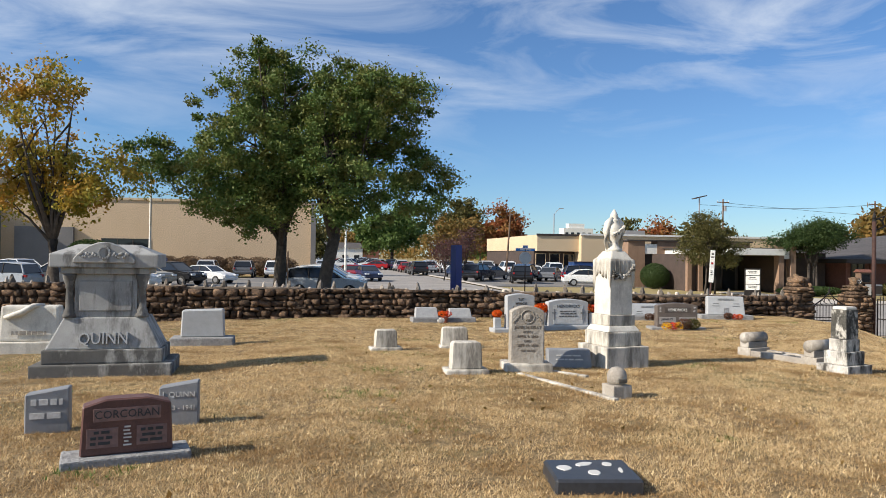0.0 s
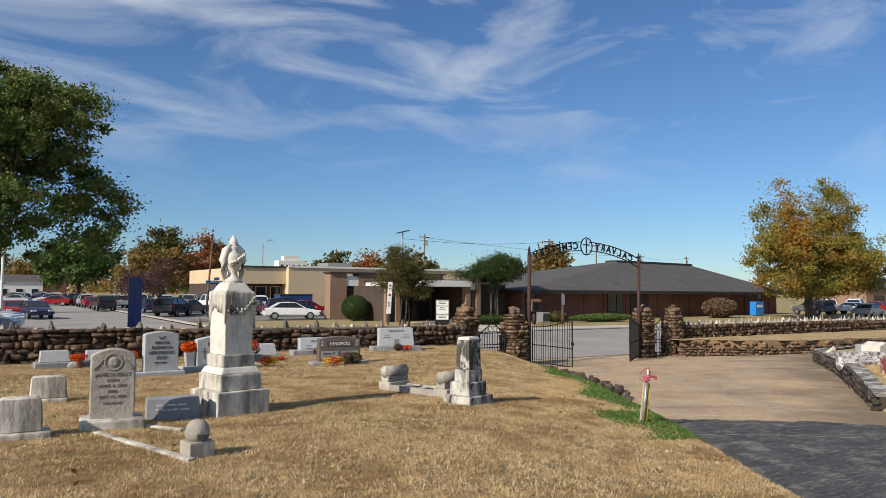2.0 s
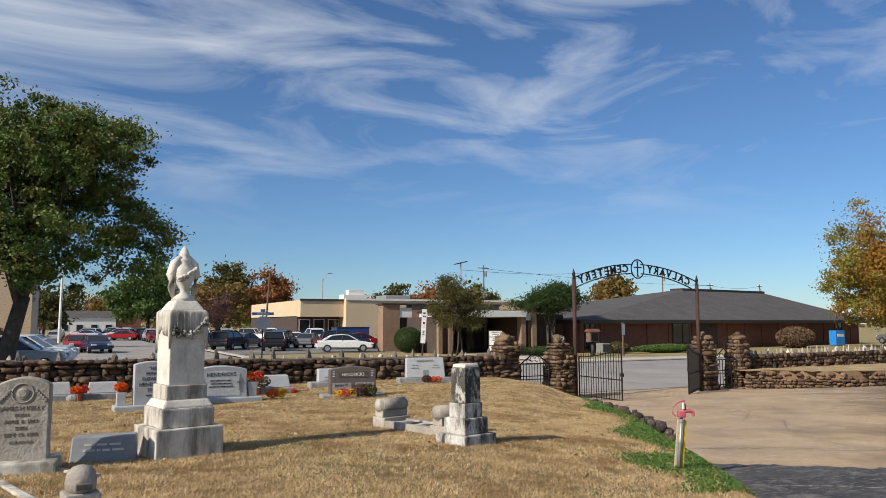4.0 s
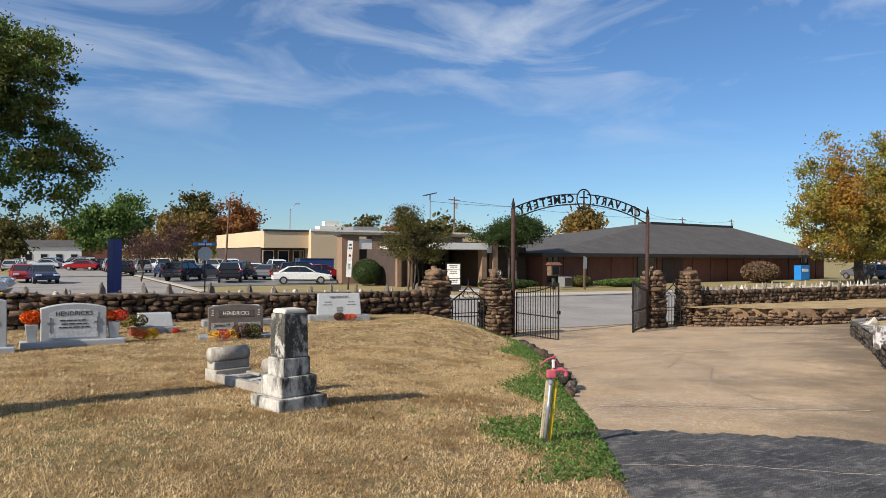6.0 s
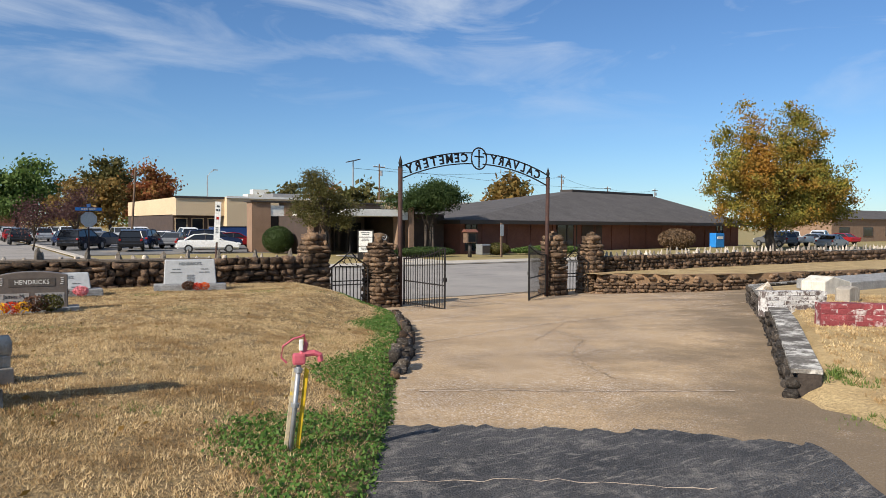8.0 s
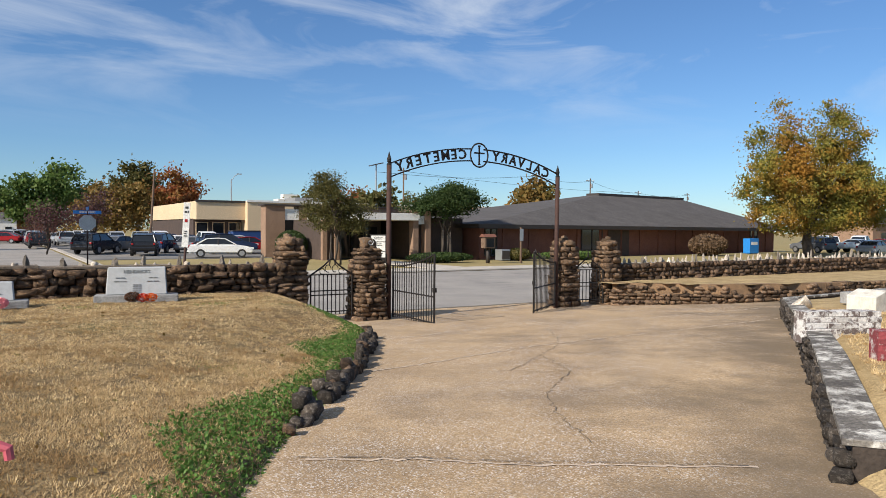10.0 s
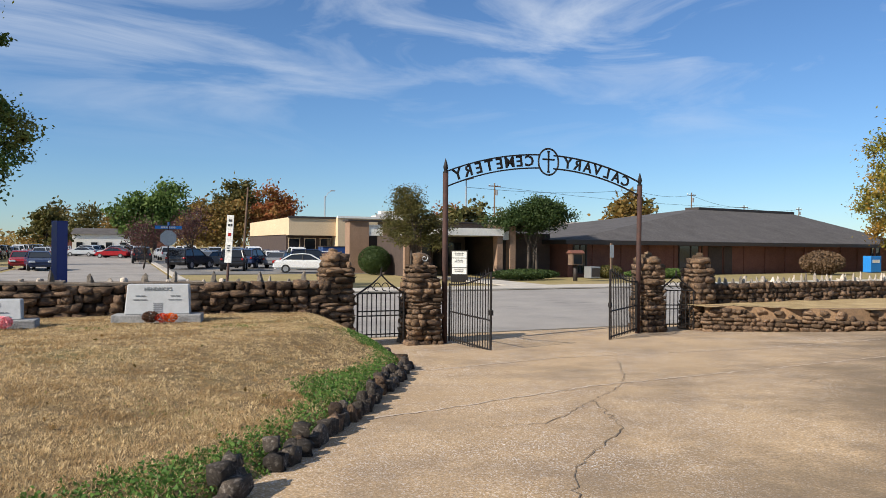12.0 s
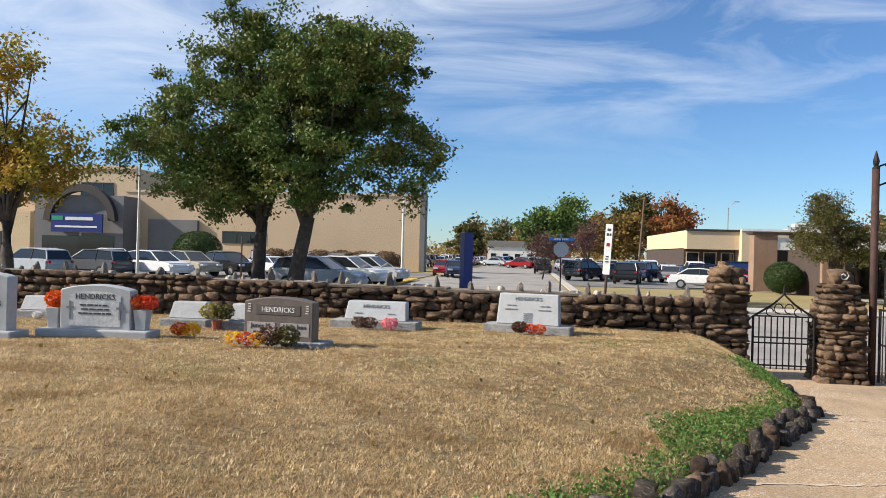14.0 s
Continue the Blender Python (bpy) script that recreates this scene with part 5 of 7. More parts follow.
g = grave("small_obelisk", -15.42, -11.16, "small white marble pedestal stone blackened by weather", 17, sink=0.04)
g.scale = (0.87, 0.77, 0.95)
part("base", box(-0.30, 0.30, -0.30, 0.30, 0, 0.16, 0.015), M_DARKM, g)
part("step", box(-0.22, 0.22, -0.22, 0.22, 0.16, 0.35, 0.02), M_DARKM, g)
part("die", box(-0.165, 0.165, -0.165, 0.165, 0.35, 0.52, 0.01), M_DARKM, g)
part("shaft", box(-0.15, 0.15, -0.15, 0.15, 0.525, 0.94, 0.012, (0.95, 0.95)), M_LICHEN, g)
part("worn_top", box(-0.14, 0.14, -0.14, 0.14, 0.94, 0.985, 0.02, (0.9, 0.9)), M_MARBLE2, g, "bleached white broken top")


def bunch(name, at, mats, size, label, pot=None, n=130, seed=0):
    """A bunch of flowers: small petals crowded in a mound, with leaves below."""
    r = np.random.RandomState(seed)
    t = thing(name, at, label, "flowers", "grave flowers")
    z0 = 0.0
    if pot:
        part("pot", lathe([(0.06, 0), (0.085, 0.14), (0.09, 0.15), (0.07, 0.15)], 10), pot, t)
        z0 = 0.13
    for k, m in enumerate(mats):
        cnt = n // len(mats) * 4
        c = r.normal(0, 1, (cnt, 3))
        c /= np.maximum(1.0, np.linalg.norm(c, axis=1) / 1.15)[:, None]
        c = c * np.array([size * 0.42, size * 0.3, size * 0.28]) + np.array([(k - (len(mats) - 1) / 2) * size * 0.6, 0, z0 + size * 0.45])
        c[:, 2] = np.maximum(c[:, 2], 0.01)
        cards(c, size * 0.085, m, t, "petals", r)["kind"] = "stuff"
    return t


def cards(c, s, mat, parent, name, r, flat=0.0):
    """Many small four-cornered leaves at the places c, turned every way."""
    n = len(c)
    a = r.normal(0, 1, (n, 3))
    a[:, 2] *= 1 - flat
    a /= np.linalg.norm(a, axis=1)[:, None]
    b = np.cross(a, r.normal(0, 1, (n, 3)))
    b /= np.linalg.norm(b, axis=1)[:, None]
    k = (s * r.uniform(0.6, 1.3, n))[:, None]
    v = np.stack([c - a * k, c - b * k * 0.55, c + a * k, c + b * k * 0.55], 1).reshape(-1, 3)
    return raw(name, v, np.arange(4 * n).reshape(n, 4), mat, parent)


def slant(x, y, w, bw, turn, mat, name_text="", h=0.36, label="low grey granite headstone on a rough base", lean=0.18):
    g = grave("headstone", x, y, label, turn, "wall row headstones")
    part("base", box(-bw / 2, bw / 2, -0.22, 0.22, 0, 0.16, 0.02), M_ROUGHG, g)
    part("tablet", slab([(-w / 2, 0.16), (w / 2, 0.16), (w / 2 - 0.03, 0.16 + h), (-w / 2 + 0.03, 0.16 + h)], 0.2, 0.014, -0.05, lean), mat, g)
    yf = lambda z: -0.155 + z * lean
    if name_text:
        words(name_text, 0.082, (0, yf(0.16 + h - 0.08) - 0.002, 0.16 + h - 0.08), M_GREYINK, g, 0.004, lean)
        for sx in (-0.28, 0.28):
            bars(2, 0.22, (sx * w / 1.05, yf(0.16 + h - 0.2), 0.16 + h - 0.19), M_GREYINK, g, 0.014, 0.05, lean, seed=int(x * 10) % 97)
        b = bmesh.new()
        for i in range(5):
            for j in range(3):
                box(-0.07 + j * 0.05, -0.03 + j * 0.05, -0.003, 0.003, i * 0.034, i * 0.034 + 0.02, bm=b)
        if h > 0.4:
            p_ = part("carved_panel", b, plain("carving_grey", (0.25, 0.25, 0.25), 0.8), g)
            p_.matrix_basis = pose(0, yf(0.2) - 0.002, 0.2, -math.degrees(math.atan(lean)))
        else:
            b.free()
    return g


slant(-11.28, -1.45, 1.04, 1.42, -12, M_GRANP, "HENDRICKS", 0.50, "pale granite headstone with a family name on a rough base")
slant(-13.75, -1.85, 1.04, 1.44, -4, M_GRANP, "HENDRICKS", 0.30, "low pale granite slant headstone with a family name", 0.4)
slant(-15.52, -2.75, 0.66, 0.8, 0, M_GRANP, "", 0.26, "small pale granite slant headstone", 0.4)
slant(-16.68, -2.4, 0.62, 0.78, 0, M_GRAN, "", 0.26, "small grey granite slant headstone", 0.4)
slant(-18.85, -1.6, 0.6, 0.76, 0, M_GRAN, "", 0.22, "small grey granite slant headstone", 0.4)
slant(-19.75, -1.75, 0.6, 0.78, 2, M_GRAN, "", 0.24, "small grey granite slant headstone", 0.4)

g = grave("headstone", -14.40, -4.55, "polished brown granite headstone with a family name panel", -7)
g.scale = (0.92, 1, 0.97)
part("base", box(-0.68, 0.68, -0.22, 0.22, 0, 0.10, 0.02), M_ROUGHG, g)
part("tablet", slab(arched(1.02, 0.66, 0.06, 8), 0.2, 0.012), M_BROWN, g)
part("name_panel", box(-0.33, 0.33, -0.106, -0.095, 0.43, 0.56, 0.003), plain("brown_panel", (0.09, 0.073, 0.06), 0.5), g)
words("HENDRICKS", 0.096, (0, -0.107, 0.495), M_WHITEP, g, 0.003, stretch=0.95)
part("panel", box(-0.46, -0.04, -0.105, -0.095, 0.16, 0.33, 0.002), plain("pale_panel", (0.33, 0.30, 0.27), 0.6), g)
part("panel", box(0.04, 0.46, -0.105, -0.095, 0.16, 0.33, 0.002), plain("pale_panel", (0.33, 0.30, 0.27), 0.6), g)
words("James M.", 0.085, (-0.25, -0.107, 0.285), M_INK, g, 0.003)
words("Nella Jean", 0.085, (0.25, -0.107, 0.285), M_INK, g, 0.003)
for sx in (-0.25, 0.25):
    bars(1, 0.3, (sx, -0.107, 0.20), M_INK, g, 0.03, 0.02, seed=7)
for sx in (-0.43, 0.43):
    bars(4, 0.06, (sx, -0.102, 0.56), M_PALEINK, g, 0.012, 0.02, seed=8)

g = grave("headstone", -16.97, -4.40, "pale granite headstone with carved crosses and side vases", 3)
part("base", box(-0.76, 0.76, -0.2, 0.2, 0, 0.13, 0.02), M_GRANP, g)
part("tablet", slab(arched(0.96, 0.72, 0.07, 8), 0.2, 0.012), M_GRANP, g)
part("face_panel", slab(arched(0.70, 0.46, 0.05, 8), 0.012, 0.0, -0.100), plain("white_panel", (0.56, 0.565, 0.55), 0.5), g).matrix_basis = pose(0, 0, 0.17)
words("HENDRICKS", 0.10, (0, -0.108, 0.56), M_INK, g, 0.003)
bars(3, 0.5, (0, -0.108, 0.45), M_INK, g, 0.02, 0.035, seed=12)
for sx in (-0.34, 0.34):
    b = box(sx - 0.013, sx + 0.013, -0.112, -0.1, 0.26, 0.5)
    box(sx - 0.05, sx + 0.05, -0.112, -0.1, 0.40, 0.43, bm=b)
    part("carved_cross", b, M_GRAND, g)
for sx in (-0.60, 0.60):
    part("vase", box(sx - 0.065, sx + 0.065, -0.065, 0.065, 0.13, 0.40, 0.01, (1.45, 1.3)), M_GRANP, g)
g = grave("headstone", -18.20, -4.85, "upright grey granite headstone with dark name lettering", 3)
for sx in (-0.5,):
    part("vase", box(sx - 0.07, sx + 0.07, -0.07, 0.07, 0.12, 0.34, 0.01), M_GRANP, g)
part("base", box(-0.62, 0.42, -0.2, 0.2, 0, 0.12, 0.02), M_GRANP, g)
part("tablet", slab(arched(0.62, 0.86, 0.05, 8), 0.2, 0.012), M_GRANP, g)
for tx, zz, sz in (("\"LIZ\"", 0.74, 0.07), ("WINCIE", 0.65, 0.075), ("ELIZABETH", 0.56, 0.075), ("HENDRICKS", 0.465, 0.085), ("ESCH", 0.37, 0.08)):
    words(tx, sz, (0, -0.103, zz), M_INK, g, 0.003)
bars(1, 0.34, (0, -0.103, 0.28), M_INK, g, 0.02, 0.02)


def at_lawn(x, y, z=0.0):
    return (x, y, ground_at(x, y) + z)


bunch("flower_bunch", at_lawn(-17.57, -4.42, 0.34), [M_ORANGE], 0.32, "bright orange flowers in the headstone's vase", seed=1)
bunch("flower_bunch", at_lawn(-16.37, -4.38, 0.34), [M_ORANGE, M_REDP], 0.28, "orange flowers in the headstone's vase", seed=2)
bunch("flower_bunch", at_lawn(-18.70, -4.87, 0.30), [M_ORANGE], 0.22, "orange flowers in the headstone's vase", seed=21)
bunch("flower_pot", at_lawn(-15.95, -3.0), [M_DRYYEL, M_OLIVE], 0.34, "drying yellow-green flowers in a terracotta pot", M_POT, seed=3)
bunch("flower_bunch", at_lawn(-15.85, -4.2), [M_ORANGE, M_YELP], 0.26, "orange and yellow flowers on the grass", seed=4)
bunch("flower_bunch", at_lawn(-15.2, -3.15), [M_REDP], 0.14, "small red flowers on the grass", seed=5)
bunch("flower_bunch", at_lawn(-14.70, -4.98), [M_YELP, M_REDP, M_YELP], 0.24, "yellow and red flowers before the brown headstone", seed=6)
bunch("flower_basket", at_lawn(-14.30, -4.95), [M_DRIED, M_OLIVE], 0.34, "dark dried flower basket before the brown headstone", seed=7)
bunch("flower_bunch", at_lawn(-13.85, -2.25), [M_DRIED, M_DRIED], 0.26, "dried brown flowers before a headstone", seed=8)
bunch("flower_bunch", at_lawn(-13.45, -2.25), [M_PINKP], 0.26, "pink flowers before a headstone", seed=9)
bunch("flower_bunch", at_lawn(-11.42, -1.85), [M_DRIED], 0.26, "dark dried flowers before a headstone", seed=10)
bunch("flower_bunch", at_lawn(-11.18, -1.88), [M_REDP, M_ORANGE], 0.22, "red and orange flowers before a headstone", seed=11)
bunch("flower_bunch", at_lawn(-19.45, -2.2), [M_WHP], 0.18, "white flowers before a small headstone", seed=12)
bunch("flower_pot", at_lawn(-19.3, -1.9), [M_ORANGE, M_REDP], 0.22, "orange flowers in a pot", M_POT, seed=13)

# water spigot
g = thing("water_spigot", at_lawn(-13.62, -12.63, -0.02), "steel standpipe with red hydrant head and yellow stake", "water spigot", "", -20)
part("pipe", tube([(0.0, 0, 0), (0.055, 0, 0.57)], 0.016, 10), M_STEEL, g)
for k in (0.30, 0.52):
    part("band", tube([(k * 0.096, 0, k), (k * 0.096 + 0.003, 0, k + 0.025)], 0.027, 10), M_STEEL, g, "steel clamp band")
for x0, x1, mt, lb_ in ((0.045, 0.105, M_YELLOW, "yellow painted wooden stake"), (-0.03, 0.03, M_STAKE, "bleached wooden stake with yellow paint flakes")):
    st_ = slab([(x0 - 0.013, 0), (x0 + 0.013, 0), (x1 + 0.014, 0.53), (x1 - 0.012, 0.55)], 0.022, 0.003, 0.022)
    part("stake", st_, mt, g, lb_)
head = part("head", box(0.015, 0.095, -0.032, 0.032, 0.57, 0.64, 0.014), M_PINK, g, "faded red cast-iron head")
part("spout", tube([(0.08, 0, 0.635), (0.15, 0, 0.64), (0.185, 0, 0.625), (0.19, 0, 0.585)], [0.022, 0.02, 0.02, 0.018], 8), M_PINK, head)
part("yoke", tube([(0.075, 0, 0.63), (0.10, 0, 0.70), (0.085, 0, 0.76)], [0.022, 0.014, 0.010], 7), M_PINK, head)
part("padlock", box(0.055, 0.08, -0.03, -0.012, 0.66, 0.73, 0.006), M_WHITEP, head, "small white tag")
part("lever", tube([(0.085, 0, 0.75), (0.02, -0.01, 0.735), (-0.045, -0.02, 0.69), (-0.055, -0.02, 0.62), (-0.02, -0.02, 0.585)], 0.007, 6), M_PINK, head)


# ---------------------------------------------------------------- trees


def crown_points(r, n, blobs, clumps, spread, hollow=0.55):
    """Places for leaves: clumps crowded towards the outside of a few overlapping ellipsoids."""
    small = []
    for cx, cy, cz, rx, ry, rz in blobs:
        for _ in range(9):
            d = r.normal(0, 1, 3)
            d /= np.linalg.norm(d)
            k = r.uniform(0.38, 0.60)
            q = (1.06 - k) * r.uniform(0.8, 1.1)
            small.append((cx + d[0] * rx * q, cy + d[1] * ry * q, cz + d[2] * rz * q, rx * k, ry * k, rz * k))
    blobs = small
    vol = np.array([b[3] * b[4] * b[5] for b in blobs])
    pick = r.choice(len(blobs), clumps, p=vol / vol.sum())
    cen = []
    for k in pick:
        cx, cy, cz, rx, ry, rz = blobs[k]
        d = r.normal(0, 1, 3)
        d /= np.linalg.norm(d)
        q = hollow + (1 - hollow) * r.uniform(0, 1) ** 0.6
        cen.append((cx + d[0] * rx * q, cy + d[1] * ry * q, cz + d[2] * rz * q))
    cen = np.array(cen)
    idx = r.randint(0, clumps, n)
    size = r.uniform(0.5, 1.3, clumps) * spread
    return cen, cen[idx] + r.normal(0, 1, (n, 3)) * size[idx][:, None] * np.array([1, 1, 0.7])


def tree(name, x, y, blobs, trunk_h, trunk_r, mat, label, n=6000, leaf=0.12, clumps=120, spread=0.5, stems=((0, 0),), seed=0, z=0.0, limbs=14, group="", hollow=0.55, lean=0.0):
    """A tree: tapered trunks, limbs that fork out to the clumps, and a crown of single leaves."""
    r = np.random.RandomState(seed)
    t = thing(name, (x, y, z), label, "tree", group)
    cen, leaves = crown_points(r, n, blobs, clumps, spread, hollow)
    for k, (sx, sy) in enumerate(stems):
        b = bmesh.new()
        top = Vector((sx + lean + r.uniform(-0.2, 0.2), sy + r.uniform(-0.2, 0.2), trunk_h))
        pts = [Vector((sx, sy, -0.2)), Vector((sx, sy, 0.15)), Vector((sx, sy, 0)).lerp(top, 0.5) + Vector((r.uniform(-0.1, 0.1), r.uniform(-0.1, 0.1), 0)), top]
        tube(pts, [trunk_r * 1.5, trunk_r * 1.1, trunk_r * 0.9, trunk_r * 0.8], 9, b)
        part("trunk", b, M_BARK, t)
        b = bmesh.new()
        near = sorted(range(len(cen)), key=lambda i: (cen[i][0] - sx) ** 2 + (cen[i][1] - sy) ** 2 + r.uniform(0, 30))
        for i in near[:limbs]:
            c = Vector(cen[i])
            start = Vector((sx, sy, 0)).lerp(top, r.uniform(0.75, 1.0))
            mid = start.lerp(c, 0.45) + Vector((r.uniform(-0.4, 0.4), r.uniform(-0.4, 0.4), r.uniform(0.1, 0.8))) * trunk_h * 0.15
            rr = trunk_r * r.uniform(0.3, 0.55)
            tube([start, mid, c], [rr, rr * 0.55, rr * 0.12], 6, b)
            for _ in range(3):
                e = Vector(cen[near[r.randint(0, len(near))]])
                f = mid.lerp(c, r.uniform(0.1, 0.8))
                if (e - f).length < trunk_h * 1.2:
                    tube([f, f.lerp(e, 0.5) + Vector((0, 0, 0.15)), e], [rr * 0.4, rr * 0.25, rr * 0.06], 5, b)
        part("branchwork", b, M_BARK, t)
    cards(leaves, leaf, mat, t, "crown", r)
    return t


tree("oak_tree", -24.5, 20.7,
     [(-1.9, 0, 7.2, 5.0, 5, 3.4), (-0.6, 0, 10.4, 4.4, 4.4, 3.6), (-5.2, 0.5, 6.6, 3.3, 3.4, 2.4), (-1.6, -1.5, 4.7, 3.0, 3.0, 1.5)],
     3.4, 0.36, M_OAK, "large green oak turning brown beside the car park", 78000, 0.092, 430, 0.31, seed=4, limbs=30)
tree("oak_tree", -22.2, 19.3,
     [(1.6, 0, 8.0, 4.8, 4.8, 4.0), (2.4, 0.5, 10.8, 3.6, 3.8, 3.4), (4.3, 0, 6.3, 2.9, 3.1, 2.5), (1.0, -1.2, 5.0, 2.8, 2.8, 1.5)],
     3.6, 0.38, M_OAK, "large green oak with a forked trunk beside the car park", 78000, 0.092, 430, 0.31, seed=5, limbs=30, lean=0.5)
tree("maple_tree", -34.6, 16.6, [(0, 0, 6.6, 3.6, 3.6, 3.0), (-0.8, 0, 9.4, 2.6, 2.6, 2.6), (-3, 0, 6, 2.6, 3, 2.2), (2.0, 0, 5.0, 2.2, 2.2, 1.2)],
     3.0, 0.3, M_MAPLE, "autumn tree with yellow and green leaves", 17000, 0.105, 190, 0.34, seed=6, limbs=16)
tree("maple_tree", 49.8, 23.0, [(0, 0, 5.4, 7.2, 6, 3.4), (3.4, 0, 9.4, 3.3, 3.6, 4.6), (-4.0, 0, 8.6, 2.7, 3.2, 4.2), (6.6, 0, 6.4, 4, 4, 3.6), (8.6, 0, 5.2, 3.2, 3.4, 2.6), (3.4, 0, 12.6, 1.4, 1.7, 2.2), (-4.4, 0, 11.4, 1.2, 1.5, 2.2), (-5, 0, 6, 3.4, 3.4, 3.0)],
     2.6, 0.45, M_GOLD, "large golden autumn tree beside the street", 70000, 0.13, 620, 0.5, seed=7, limbs=22)
tree("crape_myrtle", 4.6, 26.6, [(0, 0, 3.5, 2.3, 2.1, 1.6), (-0.3, 0, 4.8, 1.5, 1.4, 0.9), (1.2, 0, 3.0, 1.5, 1.5, 1.3)], 1.9, 0.06, M_OLIVE, "bushy crape myrtle with olive leaves and many stems", 20000, 0.06, 200, 0.24,
     stems=((-0.3, 0), (0.1, 0.1), (0.4, -0.1), (0, -0.2)), seed=8, limbs=8)
tree("shade_tree", 14.2, 28.6, [(0, 0, 4.2, 2.9, 2.4, 1.15), (0.2, 0, 4.8, 2.2, 2, 1.2), (-1.6, 0, 3.7, 1.8, 1.8, 0.9)], 2.3, 0.11, M_DKGREEN, "low dense dark green tree with pale stems", 34000, 0.075, 260, 0.30,
     stems=((-0.35, 0), (0.0, 0.1), (0.3, -0.1)), seed=9, limbs=8, hollow=0.3)
tree("red_tree", 13.0, 115.4, [(0, 0, 6.5, 5.4, 5.4, 4.6), (0.5, 0, 10, 3.4, 3.4, 3.2)], 3, 0.25, M_REDL, "red autumn tree across the car park", 9000, 0.3, 110, 0.8, seed=10)
tree("rust_tree", 3.0, 112, [(0, 0, 5.5, 5.6, 5, 3.6), (1.5, 0, 7.6, 3.6, 3.4, 2.6)], 2.6, 0.22, M_RUSTL, "rust-brown autumn tree across the car park", 8000, 0.3, 100, 0.8, seed=11)
tree("green_tree", -5.6, 142, [(0, 0, 8.6, 8.0, 7, 5.4), (1, 0, 11, 5.4, 5, 3.8)], 3.4, 0.4, M_GREEN, "tall green tree across the car park", 10000, 0.38, 120, 1.0, seed=12)
tree("green_tree", 12.1, 149, [(0, 0, 9.5, 6.4, 6, 6), (0, 0, 13, 3.6, 3.6, 3.2)], 3.4, 0.4, M_OLIVE, "tall olive green tree across the car park", 9000, 0.38, 110, 1.0, seed=13)
tree("bare_tree", -10.1, 49.6, [(0, 0, 3.0, 2.2, 2.0, 1.6)], 1.4, 0.07, M_TWIG, "small tree with sparse purple leaves and twigs", 2200, 0.09, 70, 0.36, seed=14, limbs=20)
tree("bare_tree", -5.2, 62, [(0, 0, 3.6, 2.8, 2.4, 1.8)], 1.5, 0.08, M_TWIG, "small tree with sparse purple leaves and twigs", 2600, 0.10, 70, 0.4, seed=15, limbs=20)
for i, (x, y, k, m) in enumerate(((-12, 200, 1.0, M_RUSTL), (-20.5, 210, 1.1, M_OLIVE), (-24, 130, 0.8, M_OLIVE), (-30, 240, 1.2, M_RUSTL), (40, 120, 0.9, M_OLIVE), (62, 150, 1.1, M_REDL), (74, 140, 1.0, M_OLIVE),
                                (90, 170, 1.1, M_RUSTL), (26, 190, 1.0, M_GREEN), (-3, 260, 1.4, M_OLIVE), (120, 120, 0.8, M_OLIVE), (-42, 150, 1.0, M_GREEN), (53, 68, 0.85, M_RUSTL), (60, 74, 0.8, M_OLIVE), (31, 74, 0.75, M_OLIVE))):
    tree("far_tree", x, y, [(0, 0, 6 * k, 5 * k, 5 * k, 4.4 * k), (1, 0, 8.6 * k, 3.4 * k, 3.4 * k, 3 * k)], 2.6, 0.25, m, "distant autumn tree behind the streets", 2600, 0.42, 60, 0.9 * k, seed=30 + i, limbs=8, group="distant trees")


def bush(name, x, y, rx, ry, h, mat, label, n=4000, leaf=0.06, seed=0, z=0.0):
    r = np.random.RandomState(seed)
    t = thing(name, (x, y, z), label, "shrub")
    d = r.normal(0, 1, (n, 3))
    d /= np.linalg.norm(d, axis=1)[:, None]
    d *= (0.80 + 0.22 * r.uniform(0, 1, n) ** 0.5)[:, None]
    p = d * np.array([rx, ry, h / 2]) + np.array([0, 0, h / 2])
    cards(p[p[:, 2] > 0.0], leaf, mat, t, "foliage", r)
    b = bmesh.new()
    bmesh.ops.create_icosphere(b, subdivisions=2, radius=1.0)
    for v in b.verts:
        v.co = Vector((v.co.x * rx * 0.82, v.co.y * ry * 0.82, h / 2 + v.co.z * h * 0.41))
    part("inner_growth", b, mat, t)
    return t


bush("round_shrub", 5.2, 36.0, 1.2, 1.1, 2.1, M_DKGREEN, "clipped round green shrub before the brick office", 5000, 0.06, 1)
bush("round_shrub", -44.0, 55, 2.4, 2.0, 3.6, M_DKGREEN, "large clipped round shrub before the clinic", 5000, 0.1, 2)
for i, x in enumerate((-38, -35.6, -33.2, -30.8, -28.4, -26.0)):
    bush("dry_shrub", x, 60.5, 1.7, 1.2, 2.1, M_SHRUB, "brown dry crape shrub along the clinic wall", 1500, 0.1, 3 + i)
bush("low_shrub", 12.2, 26.2, 2.6, 0.8, 0.7, M_DKGREEN, "low green ground shrub before the office", 3000, 0.06, 20)
bush("low_shrub", 24, 26.2, 3.8, 0.8, 0.65, M_GREEN, "low spreading green shrub along the brick building", 3500, 0.08, 21)
bush("low_shrub", 19.5, 27.0, 1.0, 0.8, 0.9, M_OLIVE, "small olive shrub along the brick building", 1500, 0.07, 22)
bush("grass_clump", 42.8, 28.5, 1.9, 1.6, 2.0, M_SHRUB, "tall dry ornamental grass clump", 2500, 0.11, 23)

# ---------------------------------------------------------------- buildings


def building(name, at, label, turn=0.0):
    return thing(name, at, label, "building", turn=turn)


